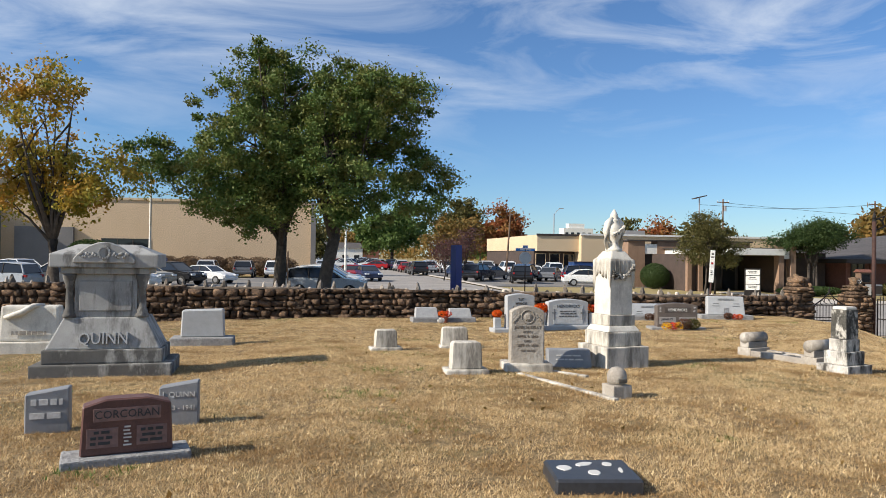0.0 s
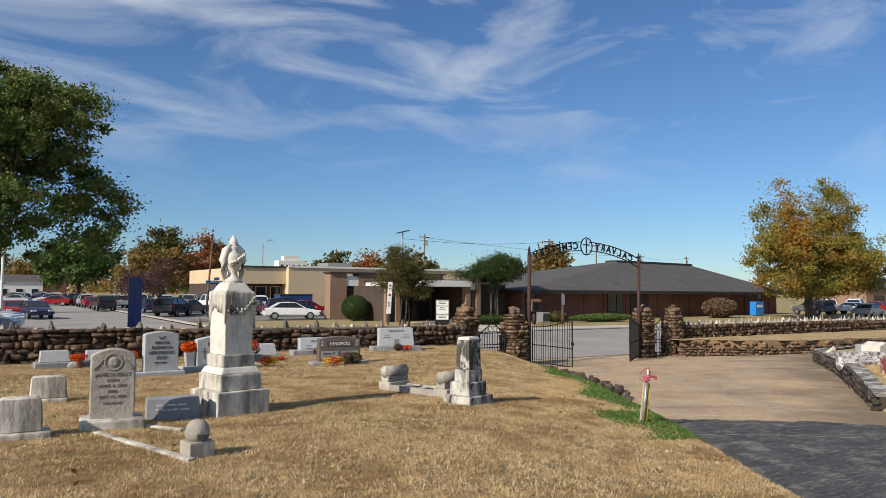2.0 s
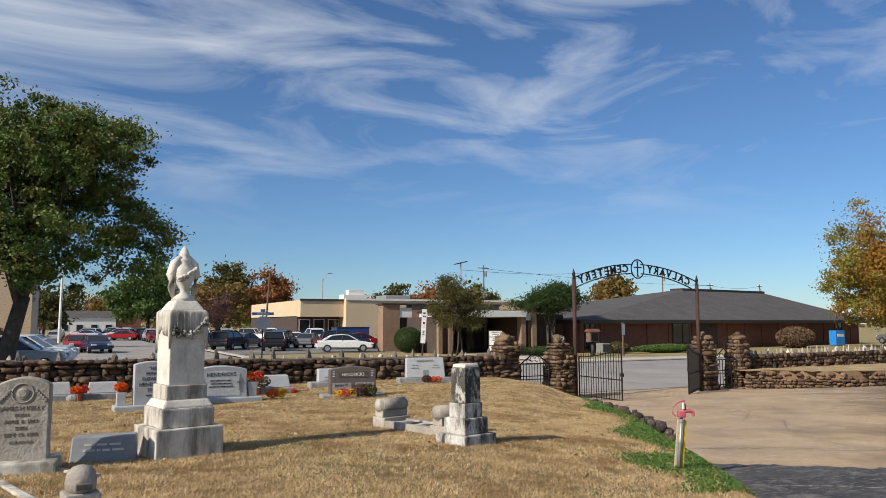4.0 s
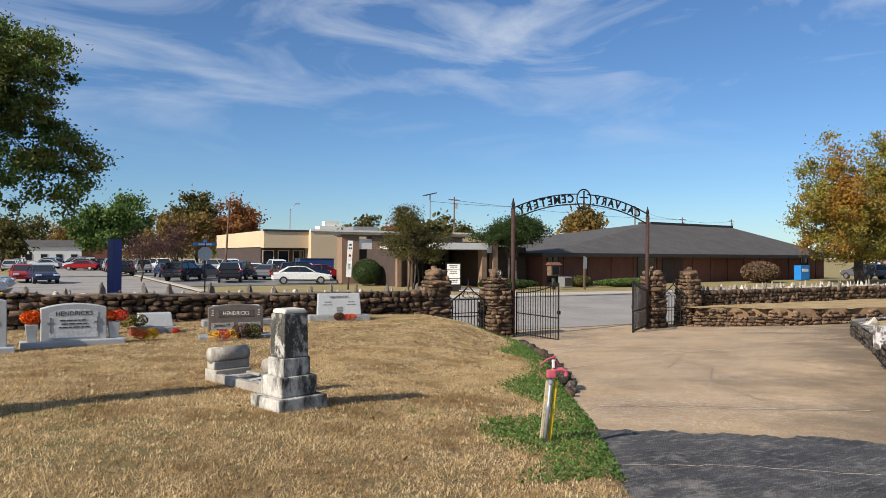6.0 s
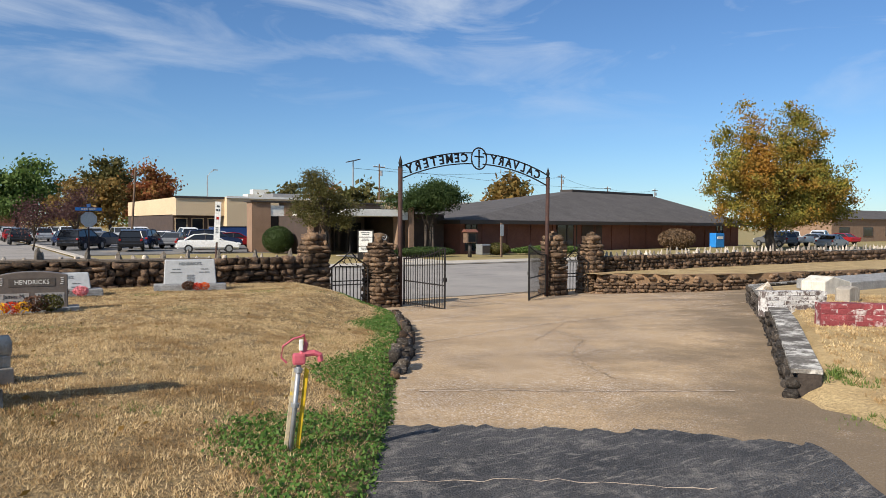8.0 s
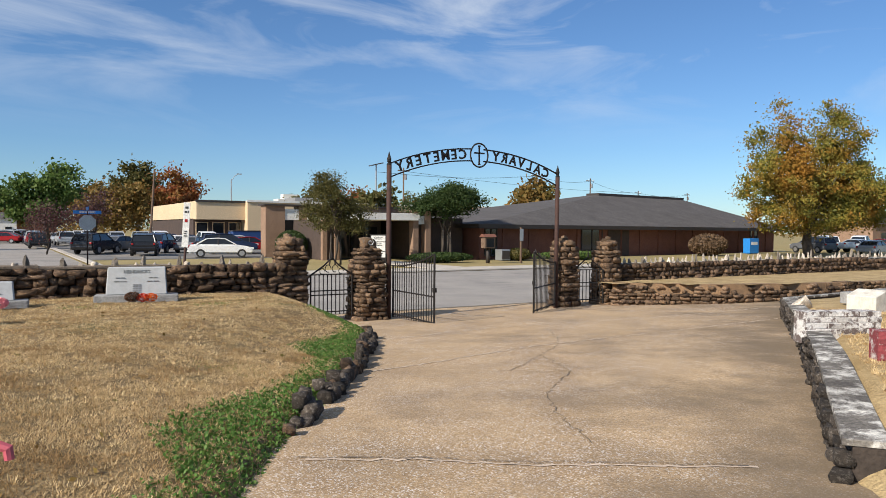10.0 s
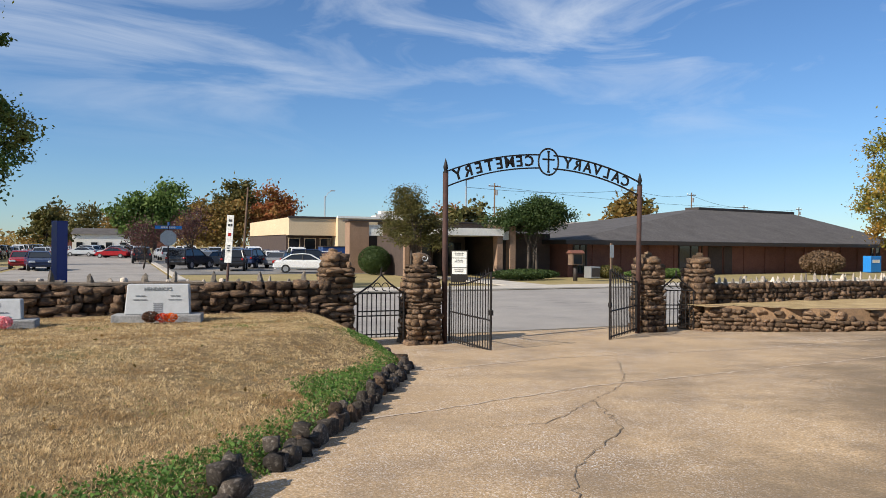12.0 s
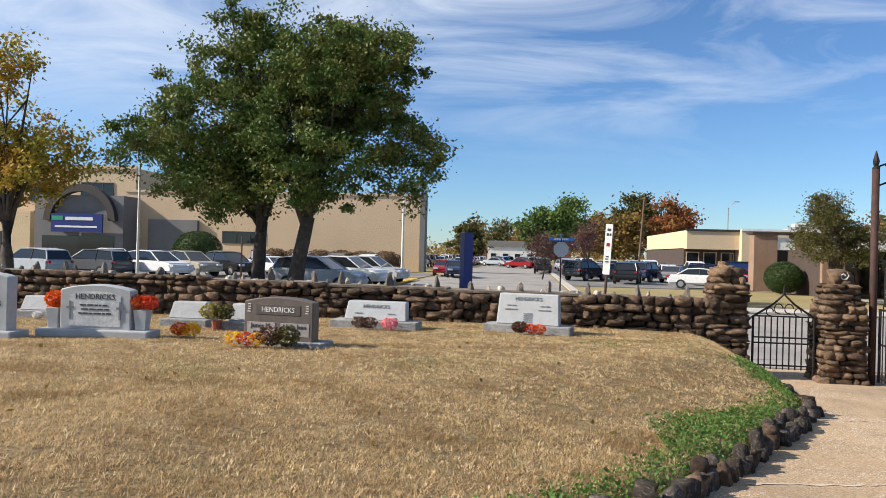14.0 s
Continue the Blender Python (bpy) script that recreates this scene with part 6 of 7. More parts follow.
def window(parent, x0, x1, y, z0, z1, mull=1, frame=M_FASCIA):
    """A window set in a wall that faces -y."""
    w = part("window", box(x0, x1, y - 0.05, y + 0.05, z0, z1), M_GLASS, parent, "dark glass window")
    b = box(x0 - 0.08, x1 + 0.08, y - 0.09, y + 0.02, z0 - 0.08, z0)
    box(x0 - 0.08, x1 + 0.08, y - 0.09, y + 0.02, z1, z1 + 0.08, bm=b)
    for i in range(mull + 2):
        x = x0 + (x1 - x0) * i / (mull + 1)
        box(x - 0.05, x + 0.05, y - 0.09, y + 0.02, z0, z1, bm=b)
    part("frame", b, frame, w)
    return w


# long brick building with a hipped shingle roof
hb = building("brick_building", (16.8, 28.3, 0), "long low brown brick building with a grey hipped roof", 7.0)
part("wall", box(0.9, 45.8, 0.9, 19.0, -0.1, 2.7), M_RBRICK, hb)
b = bmesh.new()
ev = [(-0.1, -0.1, 2.62), (46.8, -0.1, 2.62), (46.8, 20.0, 2.62), (-0.1, 20.0, 2.62)]
lo = [b.verts.new(v) for v in ev]
hi = [b.verts.new(v) for v in ((25.0, 9.3, 6.0), (40.2, 9.3, 6.0), (40.2, 10.6, 6.0), (25.0, 10.6, 6.0))]
for i in range(4):
    b.faces.new((lo[i], lo[(i + 1) % 4], hi[(i + 1) % 4], hi[i]))
b.faces.new(hi)
b.faces.new(list(reversed(lo)))
roof = part("roof", b, M_SHINGLE, hb)
part("ridge_cap", box(24.8, 40.4, 9.1, 10.8, 5.9, 6.2, 0.03), M_FASCIA, roof)
part("fascia", box(-0.15, 46.85, -0.16, -0.06, 2.34, 2.66), M_FASCIA, hb)
part("fascia", box(-0.16, -0.06, -0.16, 20.0, 2.34, 2.66), M_FASCIA, hb)
part("soffit", box(-0.1, 46.8, -0.06, 0.95, 2.36, 2.44), M_FASCIA, hb)
for x0, x1 in ((1.4, 2.6), (12.5, 15.2), (40.5, 42.0)):
    window(hb, x0, x1, 0.9, 0.3, 2.3)
# flat panel before the wall, coloured dark as the shade of an entrance recess
part("entrance_recess", box(16.0, 19.0, 0.82, 0.88, 0, 2.3), M_DKBRICK_SHADE, hb)
for i in range(15):
    part("brick_pier", box(3.2 + 2.9 * i, 3.5 + 2.9 * i, 0.82, 0.9, -0.1, 2.36), M_RBRICK, hb)

# flat-roofed brick office with a porch
ob_ = building("brick_office", (4.2, 39.0, 0), "flat-roofed brown brick office with a pale porch canopy")
for x0, x1 in ((0, 1.55), (2.7, 5.3), (6.2, 11.6)):
    part("wall", box(x0, x1, 0, 1.2, -0.1, 4.0), M_BRICK, ob_)
part("rear_wall", box(4.5, 11.5, 1.2, 9.9, -0.1, 3.9), M_DKBRICK_SHADE, ob_)
for x0, x1 in ((1.55, 2.7), (5.3, 6.2)):
    part("fascia_panel", box(x0, x1, 0.05, 0.3, 2.9, 3.75), M_WHITEP, ob_)
    part("window", box(x0, x1, 0.25, 0.35, 0.1, 2.9), M_GLASS, ob_, "tall dark glass window")
part("roof", box(-0.15, 11.8, -0.15, 1.4, 4.0, 4.12), M_FASCIA, ob_)
part("canopy", box(3.4, 7.75, -10.4, 1.0, 2.85, 3.34, 0.02), M_WHITEP, ob_)
part("canopy_roof", box(3.2, 12.6, -9.6, 1.0, 3.34, 3.42), M_FASCIA, ob_)
part("porch_back", box(3.4, 7.8, -4.2, -4.0, -0.1, 2.85), M_FASCIA, ob_)
for i in range(3):
    part("door_glass", box(4.0 + 1.2 * i, 5.05 + 1.2 * i, -4.28, -4.2, 0.05, 2.4), M_GLASS, ob_, "dark glass door")
for x in (7.35, 8.35):
    part("porch_pier", box(x, x + 0.42, -10.2, -9.6, -0.1, 3.55), M_BRICK, ob_)
part("panel", box(7.8, 8.35, -10.0, -9.9, 2.6, 3.2), M_WHITEP, ob_)
part("side_wall", box(8.7, 12.8, -8.2, 1.0, -0.1, 3.1), M_DKBRICK_SHADE, ob_)
part("side_wall", box(2.3, 3.5, -6.0, 1.0, -0.1, 2.9), M_DKBRICK_SHADE, ob_)
for i in range(2):
    part("porch_pier", box(2.1 + 0.95 * i, 2.45 + 0.95 * i, -6.35, -6.0, -0.1, 2.95), M_BRICK, ob_)

# low cream store behind the car park
cb = building("cream_store", (12.9, 73, 0), "large cream flat-roofed building behind the car park")
# set-back wall: the shade below the overhang is put into its dark colour
part("wall", box(-5.9, 0.5, 2.6, 30, -0.1, 3.4), M_DKBRICK_SHADE, cb)
part("upper_wall", box(-5.9, 0.5, 1.0, 30, 3.3, 5.5), M_CREAM, cb)
part("wing", box(0, 40, 0, 30, -0.1, 5.6), M_CREAM, cb)
part("parapet", box(-6.0, 0.0, 0.85, 1.05, 5.4, 5.65), M_FASCIA, cb)
part("parapet", box(-0.1, 40.2, -0.15, 0.1, 5.5, 5.75), M_WHITEP, cb)
for i in range(3):
    window(cb, -5.6 + 2.0 * i, -4.2 + 2.0 * i, 2.6, 0.5, 2.9, 0, M_CREAM)
part("roof_units", box(9, 13, 8, 12, 5.6, 6.6, 0.05), M_STEEL, cb)
wt = building("distant_tower", (196, 560, 0), "distant white tower block on the skyline")
part("wall", box(-13, 13, 0, 12, 0, 27), M_WHITEP, wt)
part("roof_house", box(-8, 6, 2, 9, 27, 31), M_WHITEP, wt)
for i in range(5):
    part("window", box(-11.5 + 5 * i, -9 + 5 * i, -0.1, 0.1, 21, 23.5), M_GLASS, wt)

# clinic with its tan facade, grey entrance block and sign
cl = building("clinic_building", (-23.0, 64.0, 0), "large tan flat-roofed clinic with a grey entrance block")
part("wall", box(-34, 0, 0, 1.2, -0.1, 8.1), M_TAN, cl)
part("corner_fin", box(-0.05, 0.5, -0.6, 1.2, -0.1, 8.5), M_GREYW, cl)
part("parapet", box(-34.1, 0, -0.12, 0.02, 8.1, 8.35), M_CREAM, cl)
window(cl, -22.4, -17.6, 0, 2.6, 3.8, 2)
window(cl, -29.0, -25.6, 0, 2.5, 3.7, 1)
part("grey_bay", box(-31.0, -25.2, -0.5, 1, 0, 5.0), M_GREYW, cl)
part("upper_block", box(-62, -34, 2.0, 36, -0.1, 11.0), M_TAN, cl)
part("parapet", box(-62.1, -33.9, 1.8, 2.05, 10.9, 11.3), M_CREAM, cl)
for i in range(4):
    window(cl, -60 + 6.4 * i, -56 + 6.4 * i, 2.0, 7.0, 9.2, 2)
ent = part("entrance_block", box(-43, -32.5, -3.0, 2, -0.1, 7.4), M_GREYW, cl)
_o = [(4.2 * math.cos(a * math.pi / 16), 4.0 * math.sin(a * math.pi / 16)) for a in range(17)]
_i = [(3.4 * math.cos(a * math.pi / 16), 3.2 * math.sin(a * math.pi / 16)) for a in range(16, -1, -1)]
ar = part("entrance_arch", slab(_o + _i, 0.8, 0.0), M_FASCIA, ent)
ar.matrix_basis = pose(-37.3, -3.3, 4.6)
part("entrance_glass", box(-42, -33.5, -3.08, -2.98, 0, 2.9), M_GLASS, ent)
sg = part("sign_board", box(-40.4, -34.4, -3.9, -3.7, 3.3, 5.3), M_BLUE, cl, "navy sign board with white and green marks")
part("sign_band", box(-40.3, -39.0, -3.93, -3.9, 4.6, 5.05), M_GREENP, sg)
part("sign_mark", box(-38.7, -35.5, -3.93, -3.9, 4.6, 4.95), M_WHITEP, sg)
part("sign_mark", box(-39.9, -35.0, -3.93, -3.9, 3.8, 4.0), M_WHITEP, sg)
part("arcade_wall", box(-70, -45, -1.0, 2, -0.1, 5.6), M_CREAM, cl)
for i in range(3):
    window(cl, -69 + 8 * i, -64.5 + 8 * i, -1.0, 0.2, 3.2, 1)
fs_ = building("brick_store", (-22, 330, 0), "distant red-brick store at the end of the street")
part("wall", box(-18, 30, 0, 10, 0, 7.5), M_RBRICK, fs_)
part("awning", box(-10, 18, -1.5, 0, 3.6, 4.6), M_FASCIA, fs_)
for i, (x, y, w, h, m) in enumerate(((-70, 230, 16, 4, M_WHITEP), (-16, 182, 13, 4.2, M_WHITEP), (70, 110, 24, 5.5, M_CREAM), (95, 95, 20, 6, M_WHITEP), (80, 60, 26, 4.0, M_CREAM), (112, 42, 30, 3.6, M_BRICK))):
    hs = building("distant_building", (x, y, 0), "distant low building with a gabled roof")
    part("wall", box(-w / 2, w / 2, 0, 10, -0.1, h), m, hs)
    part("roof", box(-w / 2 - 0.4, w / 2 + 0.4, -0.4, 10.4, h, h + 1.6, taper=(0.9, 0.1)), M_SHINGLE, hs)
    for k in range(4):
        window(hs, -w / 2 + w * (k + 0.3) / 4, -w / 2 + w * (k + 0.7) / 4, 0, 0.9, 2.2, 0)

# ---------------------------------------------------------------- vehicles
BUILT = {}


def car(x, y, turn, paint, kind="sedan", z=0.02):
    key = (paint, kind)
    m = pose(x, y, z, 0, 0, turn)
    if key in BUILT:
        return copy_thing(BUILT[key], m)
    t = thing("car", (0, 0, 0), {"sedan": "parked %s four-door sedan on asphalt", "suv": "parked %s sport utility vehicle on asphalt", "truck": "parked %s pickup truck on asphalt"}[kind] % paint, "car", "parked vehicles")
    BUILT[key] = t
    P = PAINT[paint]
    if kind == "sedan":
        body = [(-2.4, 0.32), (-2.42, 0.62), (-2.3, 0.93), (-1.55, 1.0), (1.0, 0.98), (2.1, 0.80), (2.38, 0.6), (2.36, 0.3)]
        cab = [(-1.75, 0.97), (-1.05, 1.38), (-0.2, 1.44), (0.35, 1.38), (1.1, 0.96)]
        wh, wr_ = (-1.45, 1.5), 0.32
    elif kind == "suv":
        body = [(-2.3, 0.38), (-2.36, 0.72), (-2.3, 1.08), (-1.9, 1.12), (1.05, 1.1), (2.1, 0.98), (2.33, 0.74), (2.32, 0.38)]
        cab = [(-2.25, 1.08), (-2.0, 1.62), (-0.9, 1.72), (0.15, 1.68), (1.1, 1.08)]
        wh, wr_ = (-1.4, 1.45), 0.37
    else:
        body = [(-2.85, 0.48), (-2.88, 0.78), (-2.85, 1.15), (-0.6, 1.15), (1.3, 1.12), (2.6, 1.02), (2.82, 0.8), (2.8, 0.45)]
        cab = [(-0.85, 1.12), (-0.75, 1.72), (0.2, 1.84), (0.75, 1.78), (1.5, 1.1)]
        wh, wr_ = (-1.75, 1.8), 0.40
    W = 1.8 if kind == "sedan" else 1.92
    part("body", slab(body, W, 0.11, seg=2), P, t)
    g = slab(cab, W - 0.2, 0.05)
    zt = max(z_ for _, z_ in cab)
    zb = min(z_ for _, z_ in cab)
    for v in g.verts:
        v.co.y *= 1 - 0.2 * (v.co.z - zb) / (zt - zb)
    part("glasshouse", g, M_GLASS, t, "dark car glass")
    rx = [p for p in cab[1:4]]
    roof_ = slab([(rx[0][0] - 0.04, rx[0][1] - 0.02), (rx[1][0], rx[1][1] - 0.03), (rx[2][0] + 0.04, rx[2][1] - 0.02), (rx[2][0], rx[2][1] + 0.035), (rx[1][0], rx[1][1] + 0.035), (rx[0][0], rx[0][1] + 0.03)], (W - 0.2) * 0.86, 0.012)
    part("roof", roof_, P, t)
    for s_ in (-1, 1):
        def pt(p):
            k_ = (W - 0.2) / 2 * (1 - 0.2 * (p[1] - zb) / (zt - zb)) + 0.005
            return (p[0], s_ * k_, p[1])
        part("pillar", tube([pt(cab[0]), pt(cab[1])], 0.05, 5), P, t)
        part("pillar", tube([pt(cab[3]), pt(cab[4])], 0.04, 5), P, t)
        part("pillar", tube([pt((cab[2][0], zb)), pt((cab[2][0], zt - 0.03))], 0.035, 5), M_FASCIA, t)
        part("headlight", box(body[-2][0] - 0.22, body[-2][0] + 0.02, s_ * 0.62 - 0.2, s_ * 0.62 + 0.2, body[-2][1] + 0.02, body[-2][1] + 0.16, 0.03), M_HEAD, t)
        part("taillight", box(body[1][0] - 0.03, body[1][0] + 0.15, s_ * 0.78 - 0.08, s_ * 0.78 + 0.08, body[1][1] + 0.14, body[1][1] + 0.30, 0.03), M_TAIL, t)
        for wx in wh:
            wheel = part("wheel", tube([(wx, s_ * (W / 2 - 0.2), wr_), (wx, s_ * (W / 2 + 0.012), wr_)], wr_, 18), M_TYRE, t)
            part("rim", tube([(wx, s_ * (W / 2), wr_), (wx, s_ * (W / 2 + 0.022), wr_)], wr_ * 0.62, 12), M_RIM, wheel)
    t.matrix_basis = m
    return t


car(1.0, 39.8, -14, "white")
for x, y, tn, p, k in ((-3.4, 46.0, 78, "black", "suv"), (-6.4, 50.5, 55, "black", "suv"), (-1.0, 52, 60, "navy", "suv"), (3.6, 47, -10, "navy", "suv"), (1.6, 52, 60, "grey", "sedan"),
                       (6.0, 49, -6, "red", "sedan"), (-4.0, 55, 45, "grey", "sedan")):
    car(x, y, tn, p, k)
rnd = random.Random(5)
kinds = [("white", "suv"), ("white", "sedan"), ("silver", "sedan"), ("grey", "sedan"), ("black", "suv"), ("navy", "sedan"), ("white", "truck"), ("silver", "suv"), ("red", "sedan"), ("black", "sedan"), ("blue", "sedan")]
for row in (62, 72, 84, 97):
    for i in range(6):
        if rnd.random() < 0.85:
            p, k = rnd.choice(kinds)
            car(-6.5 + 3.0 * i + rnd.uniform(-0.2, 0.2), row + rnd.uniform(-0.3, 0.3), 90 + rnd.choice((0, 180)) + rnd.uniform(-3, 3), p, k)
for i in range(16):
    p, k = rnd.choice(kinds)
    car(-9.6 + rnd.uniform(-0.2, 0.2), 70 + 7.0 * i, 90, p, k)
for i in range(14):
    p, k = rnd.choice(kinds[:8])
    car(-26.0, 78 + 6.0 * i, 90, p, k)
for i in range(9):
    p, k = rnd.choice(kinds[:4])
    car(-21.5, 95 + 6.5 * i, 90, p, k)
for i in range(11):
    p, k = rnd.choice(kinds)
    car(-12.6 + rnd.uniform(-0.2, 0.2), 98 + 4.6 * i, 150 + rnd.uniform(-4, 4), p, k)
for i in range(9):
    p, k = rnd.choice(kinds)
    car(-17.0 + rnd.uniform(-0.3, 0.3), 112 + 4.8 * i, 150 + rnd.uniform(-4, 4), p, k)
# cars of the clinic
car(-21.9, 22.6, -8, "silver", "suv")
car(-21.6, 27.6, -14, "white", "suv")
car(-21.4, 32.6, -14, "silver", "suv")
car(-19.0, 52, -85, "red", "sedan")
car(-17.6, 49, -80, "navy", "sedan")
for x, y, tn, p, k in ((-41.2, 27.2, 165, "silver", "suv"), (-38.6, 29.3, 170, "grey", "suv"), (-35.0, 30.6, -22, "white", "suv"), (-34.7, 34.6, -28, "beige", "suv"), (-32.9, 37.0, -32, "black", "suv"), (-31.0, 40.5, -32, "white", "sedan")):
    car(x, y, tn, p, k)
for i, (p, k) in enumerate((("red", "sedan"), ("grey", "sedan"), ("white", "suv"), ("silver", "sedan"), ("grey", "suv"))):
    car(-54 + 4.2 * i, 40 + 1.6 * i, -38, p, k)
for i, (x, p, k) in enumerate(((-33.0, "silver", "suv"), (-37.5, "white", "sedan"), (-29.5, "grey", "suv"), (-26.5, "white", "suv"))):
    car(x, 55.5, 90, p, k)
# vehicles past the brick building
for x, y, tn, p, k in ((62, 30, 80, "grey", "suv"), (66.5, 31, 80, "white", "truck"), (70, 30, 80, "silver", "sedan"), (75, 32, 15, "white", "truck"), (60, 22.5, 10, "silver", "sedan"), (82, 33, 80, "red", "sedan")):
    car(x, y, tn, p, k)
dp = thing("blue_dumpster", (11.0, 66, 0), "large blue metal waste container", "container")
part("body", box(-2.1, 2.1, -1.0, 1.0, 0.1, 1.9, 0.05), PAINT["blue"], dp)
part("lid", box(-2.15, 2.15, -1.05, 1.05, 1.9, 2.0, 0.02), M_FASCIA, dp)

# ---------------------------------------------------------------- signs, poles and wires
sg = thing("sign_pylon", (-14.35, 21.9, 0), "tall navy blue sign pylon by the street", "sign", turn=32)
part("panel", box(-0.24, 0.24, -0.24, 0.24, 0, 3.12, 0.02), M_BLUE, sg)
part("foot", box(-0.3, 0.3, -0.3, 0.3, 0, 0.2, 0.02), M_CURB, sg)
st = thing("stop_sign", (-9.72, 23.3, 0), "stop sign seen from behind with street name plates", "traffic sign")
part("post", tube([(0, 0, 0), (0, 0, 3.0)], 0.035, 6), M_RUST, st)
o = part("octagon", slab([(0.40 * math.cos(math.pi / 8 + k * math.pi / 4), 2.42 + 0.40 * math.sin(math.pi / 8 + k * math.pi / 4)) for k in range(8)], 0.02, 0), M_STEEL, st, "bare grey back of the octagon")
o.matrix_basis = pose(0, -0.04, 0, 0, 0, -8)
part("street_plate", box(-0.62, 0.62, -0.02, 0.02, 2.86, 3.02), M_LBLUE, st)
part("street_plate", box(-0.02, 0.02, -0.5, 0.5, 3.04, 3.2), M_LBLUE, st)
bars(1, 1.0, (0, -0.026, 2.94), M_WHITEP, st, 0.09, 0.01, name="plate_letters")
bn = thing("banner_post", (-9.65, 2.0, 0), "leaning white no-entry marker board on a dark post", "sign", turn=-20)
part("post", tube([(-0.14, 0, 0), (-0.02, 0, 1.95)], 0.03, 6), M_RUST, bn)
bd = part("board", box(-0.075, 0.075, -0.012, 0.012, 1.72, 2.78, 0.004), M_WHITEP, bn)
bd.matrix_basis = pose(-0.13, -0.03, 0.02, 0, 3.0, 0)
bars(2, 0.1, (0, -0.016, 2.66), M_INK, bd, 0.05, 0.05, name="mark")
bars(1, 0.09, (0, -0.016, 2.35), M_TAIL, bd, 0.07, 0.05, name="mark")
bars(3, 0.08, (0, -0.016, 2.1), M_INK, bd, 0.025, 0.03, name="mark")
ws = thing("office_sign", (6.9, 25.0, 0), "black framed sign with three white panels", "sign", turn=-28)
part("frame", box(-0.52, 0.52, -0.08, 0.08, -0.1, 1.9, 0.02), M_IRON, ws)
for i, (z0, z1) in enumerate(((1.45, 1.82), (0.86, 1.40), (0.45, 0.81))):
    pn = part("panel", box(-0.44, 0.44, -0.10, -0.08, z0, z1), M_WHITEP, ws)
    bars(2, 0.6, (0, -0.106, z1 - 0.1), M_INK, pn, 0.05, 0.06, name="panel_writing", seed=i)


def pole(x, y, h, r, mat, label, arm=None, name="utility_pole", lean=0.0):
    t = thing(name, (x, y, 0), label, "pole")
    part("shaft", tube([(0, 0, 0), (lean, 0, h)], [r, r * 0.7], 8), mat, t)
    if arm == "cross":
        part("crossarm", box(lean - 1.1, lean + 1.1, -0.06, 0.06, h - 0.6, h - 0.45), M_WOODP, t)
        for k in (-1.0, -0.5, 0.5, 1.0):
            part("insulator", lathe([(0.04, h - 0.45), (0.06, h - 0.38), (0.03, h - 0.28)], 6, (lean + k, 0, 0)), M_STEEL, t)
        part("transformer", tube([(lean + 0.35, 0, h - 2.0), (lean + 0.35, 0, h - 1.1)], 0.25, 8), M_STEEL, t)
    elif arm == "lamp":
        part("arm", tube([(0, 0, h - 0.3), (0.5, 0, h + 0.5), (1.1, 0, h + 0.9)], 0.05, 6), mat, t)
        part("lamp_head", box(0.9, 1.7, -0.14, 0.14, h + 0.85, h + 1.0, 0.03), mat, t)
    elif arm == "box":
        part("solar_panel", box(-1.0, 1.0, -0.5, 0.5, 0.0, 0.14, 0.02), M_FASCIA, t).matrix_basis = pose(0, 0, h, 0, -14, 0)
    return t


pole(0.0, 64, 8.2, 0.13, M_WOODP, "leaning bare wooden pole before the trees", lean=0.5)
pole(19.0, 102.5, 10.2, 0.13, M_STEEL, "tall grey street lamp in the car park", "lamp", "street_lamp")
pole(33.5, 79, 11.6, 0.14, M_STEEL, "grey pole with a tilted panel on top", "box", "panel_pole")
pole(-20.2, 37, 7.4, 0.10, M_WHITEP, "white steel lamp post on a concrete foot", None, "street_lamp")
part("foot", lathe([(0.4, 0), (0.4, 0.7), (0.3, 0.75)], 10, (-20.2, 37, 0)), M_CURB, bpy.data.objects["street_lamp.001"])
pole(-23.9, 17.2, 2.6, 0.05, M_WOODP, "thin wooden sign post beyond the wall", None, "post")
pole(-31.5, 22, 6.5, 0.08, M_WHITEP, "white flag pole in the clinic car park", None, "flag_pole")
for x, y, h in ((64, 80, 12.0), (95, 100, 13.5), (118, 108, 12.0), (44, 90, 12.5), (150, 120, 13)):
    pole(x, y, h, 0.16, M_WOODP, "wooden utility pole with a cross arm", "cross")
wires = thing("power_lines", (0, 0, 0), "thin black power lines between the poles", "power line")
for (xa, ya, za), (xb, yb, zb_) in (((33.5, 79, 10.6), (64, 80, 11.4)), ((64, 80, 11.4), (95, 100, 12.9)), ((95, 100, 12.9), (118, 108, 11.4)), ((44, 90, 11.9), (118, 108, 11.4)), ((118, 108, 11.4), (150, 120, 12.4))):
    part("wire", tube([(xa + (xb - xa) * k / 8, ya + (yb - ya) * k / 8, za + (zb_ - za) * k / 8 - 0.6 * math.sin(math.pi * k / 8)) for k in range(9)], 0.025, 4), M_IRON, wires)
wp_ = thing("marker_post", (16.7, 23.1, 0), "weathered wooden sign post on the verge", "sign")
part("post", box(-0.07, 0.07, -0.05, 0.05, 0, 2.4, 0.01), M_WOODP, wp_)
part("plate", box(-0.15, 0.15, -0.07, -0.05, 1.5, 2.3, 0.004), M_STEEL, wp_)
lb = thing("book_box", (14.6, 24.0, 0), "small wooden book box on a dark post", "book box")
part("post", box(-0.1, 0.1, -0.1, 0.1, 0, 1.0), M_FASCIA, lb)
part("cabinet", box(-0.4, 0.4, -0.25, 0.25, 1.0, 1.75, 0.02), M_WOODP, lb)
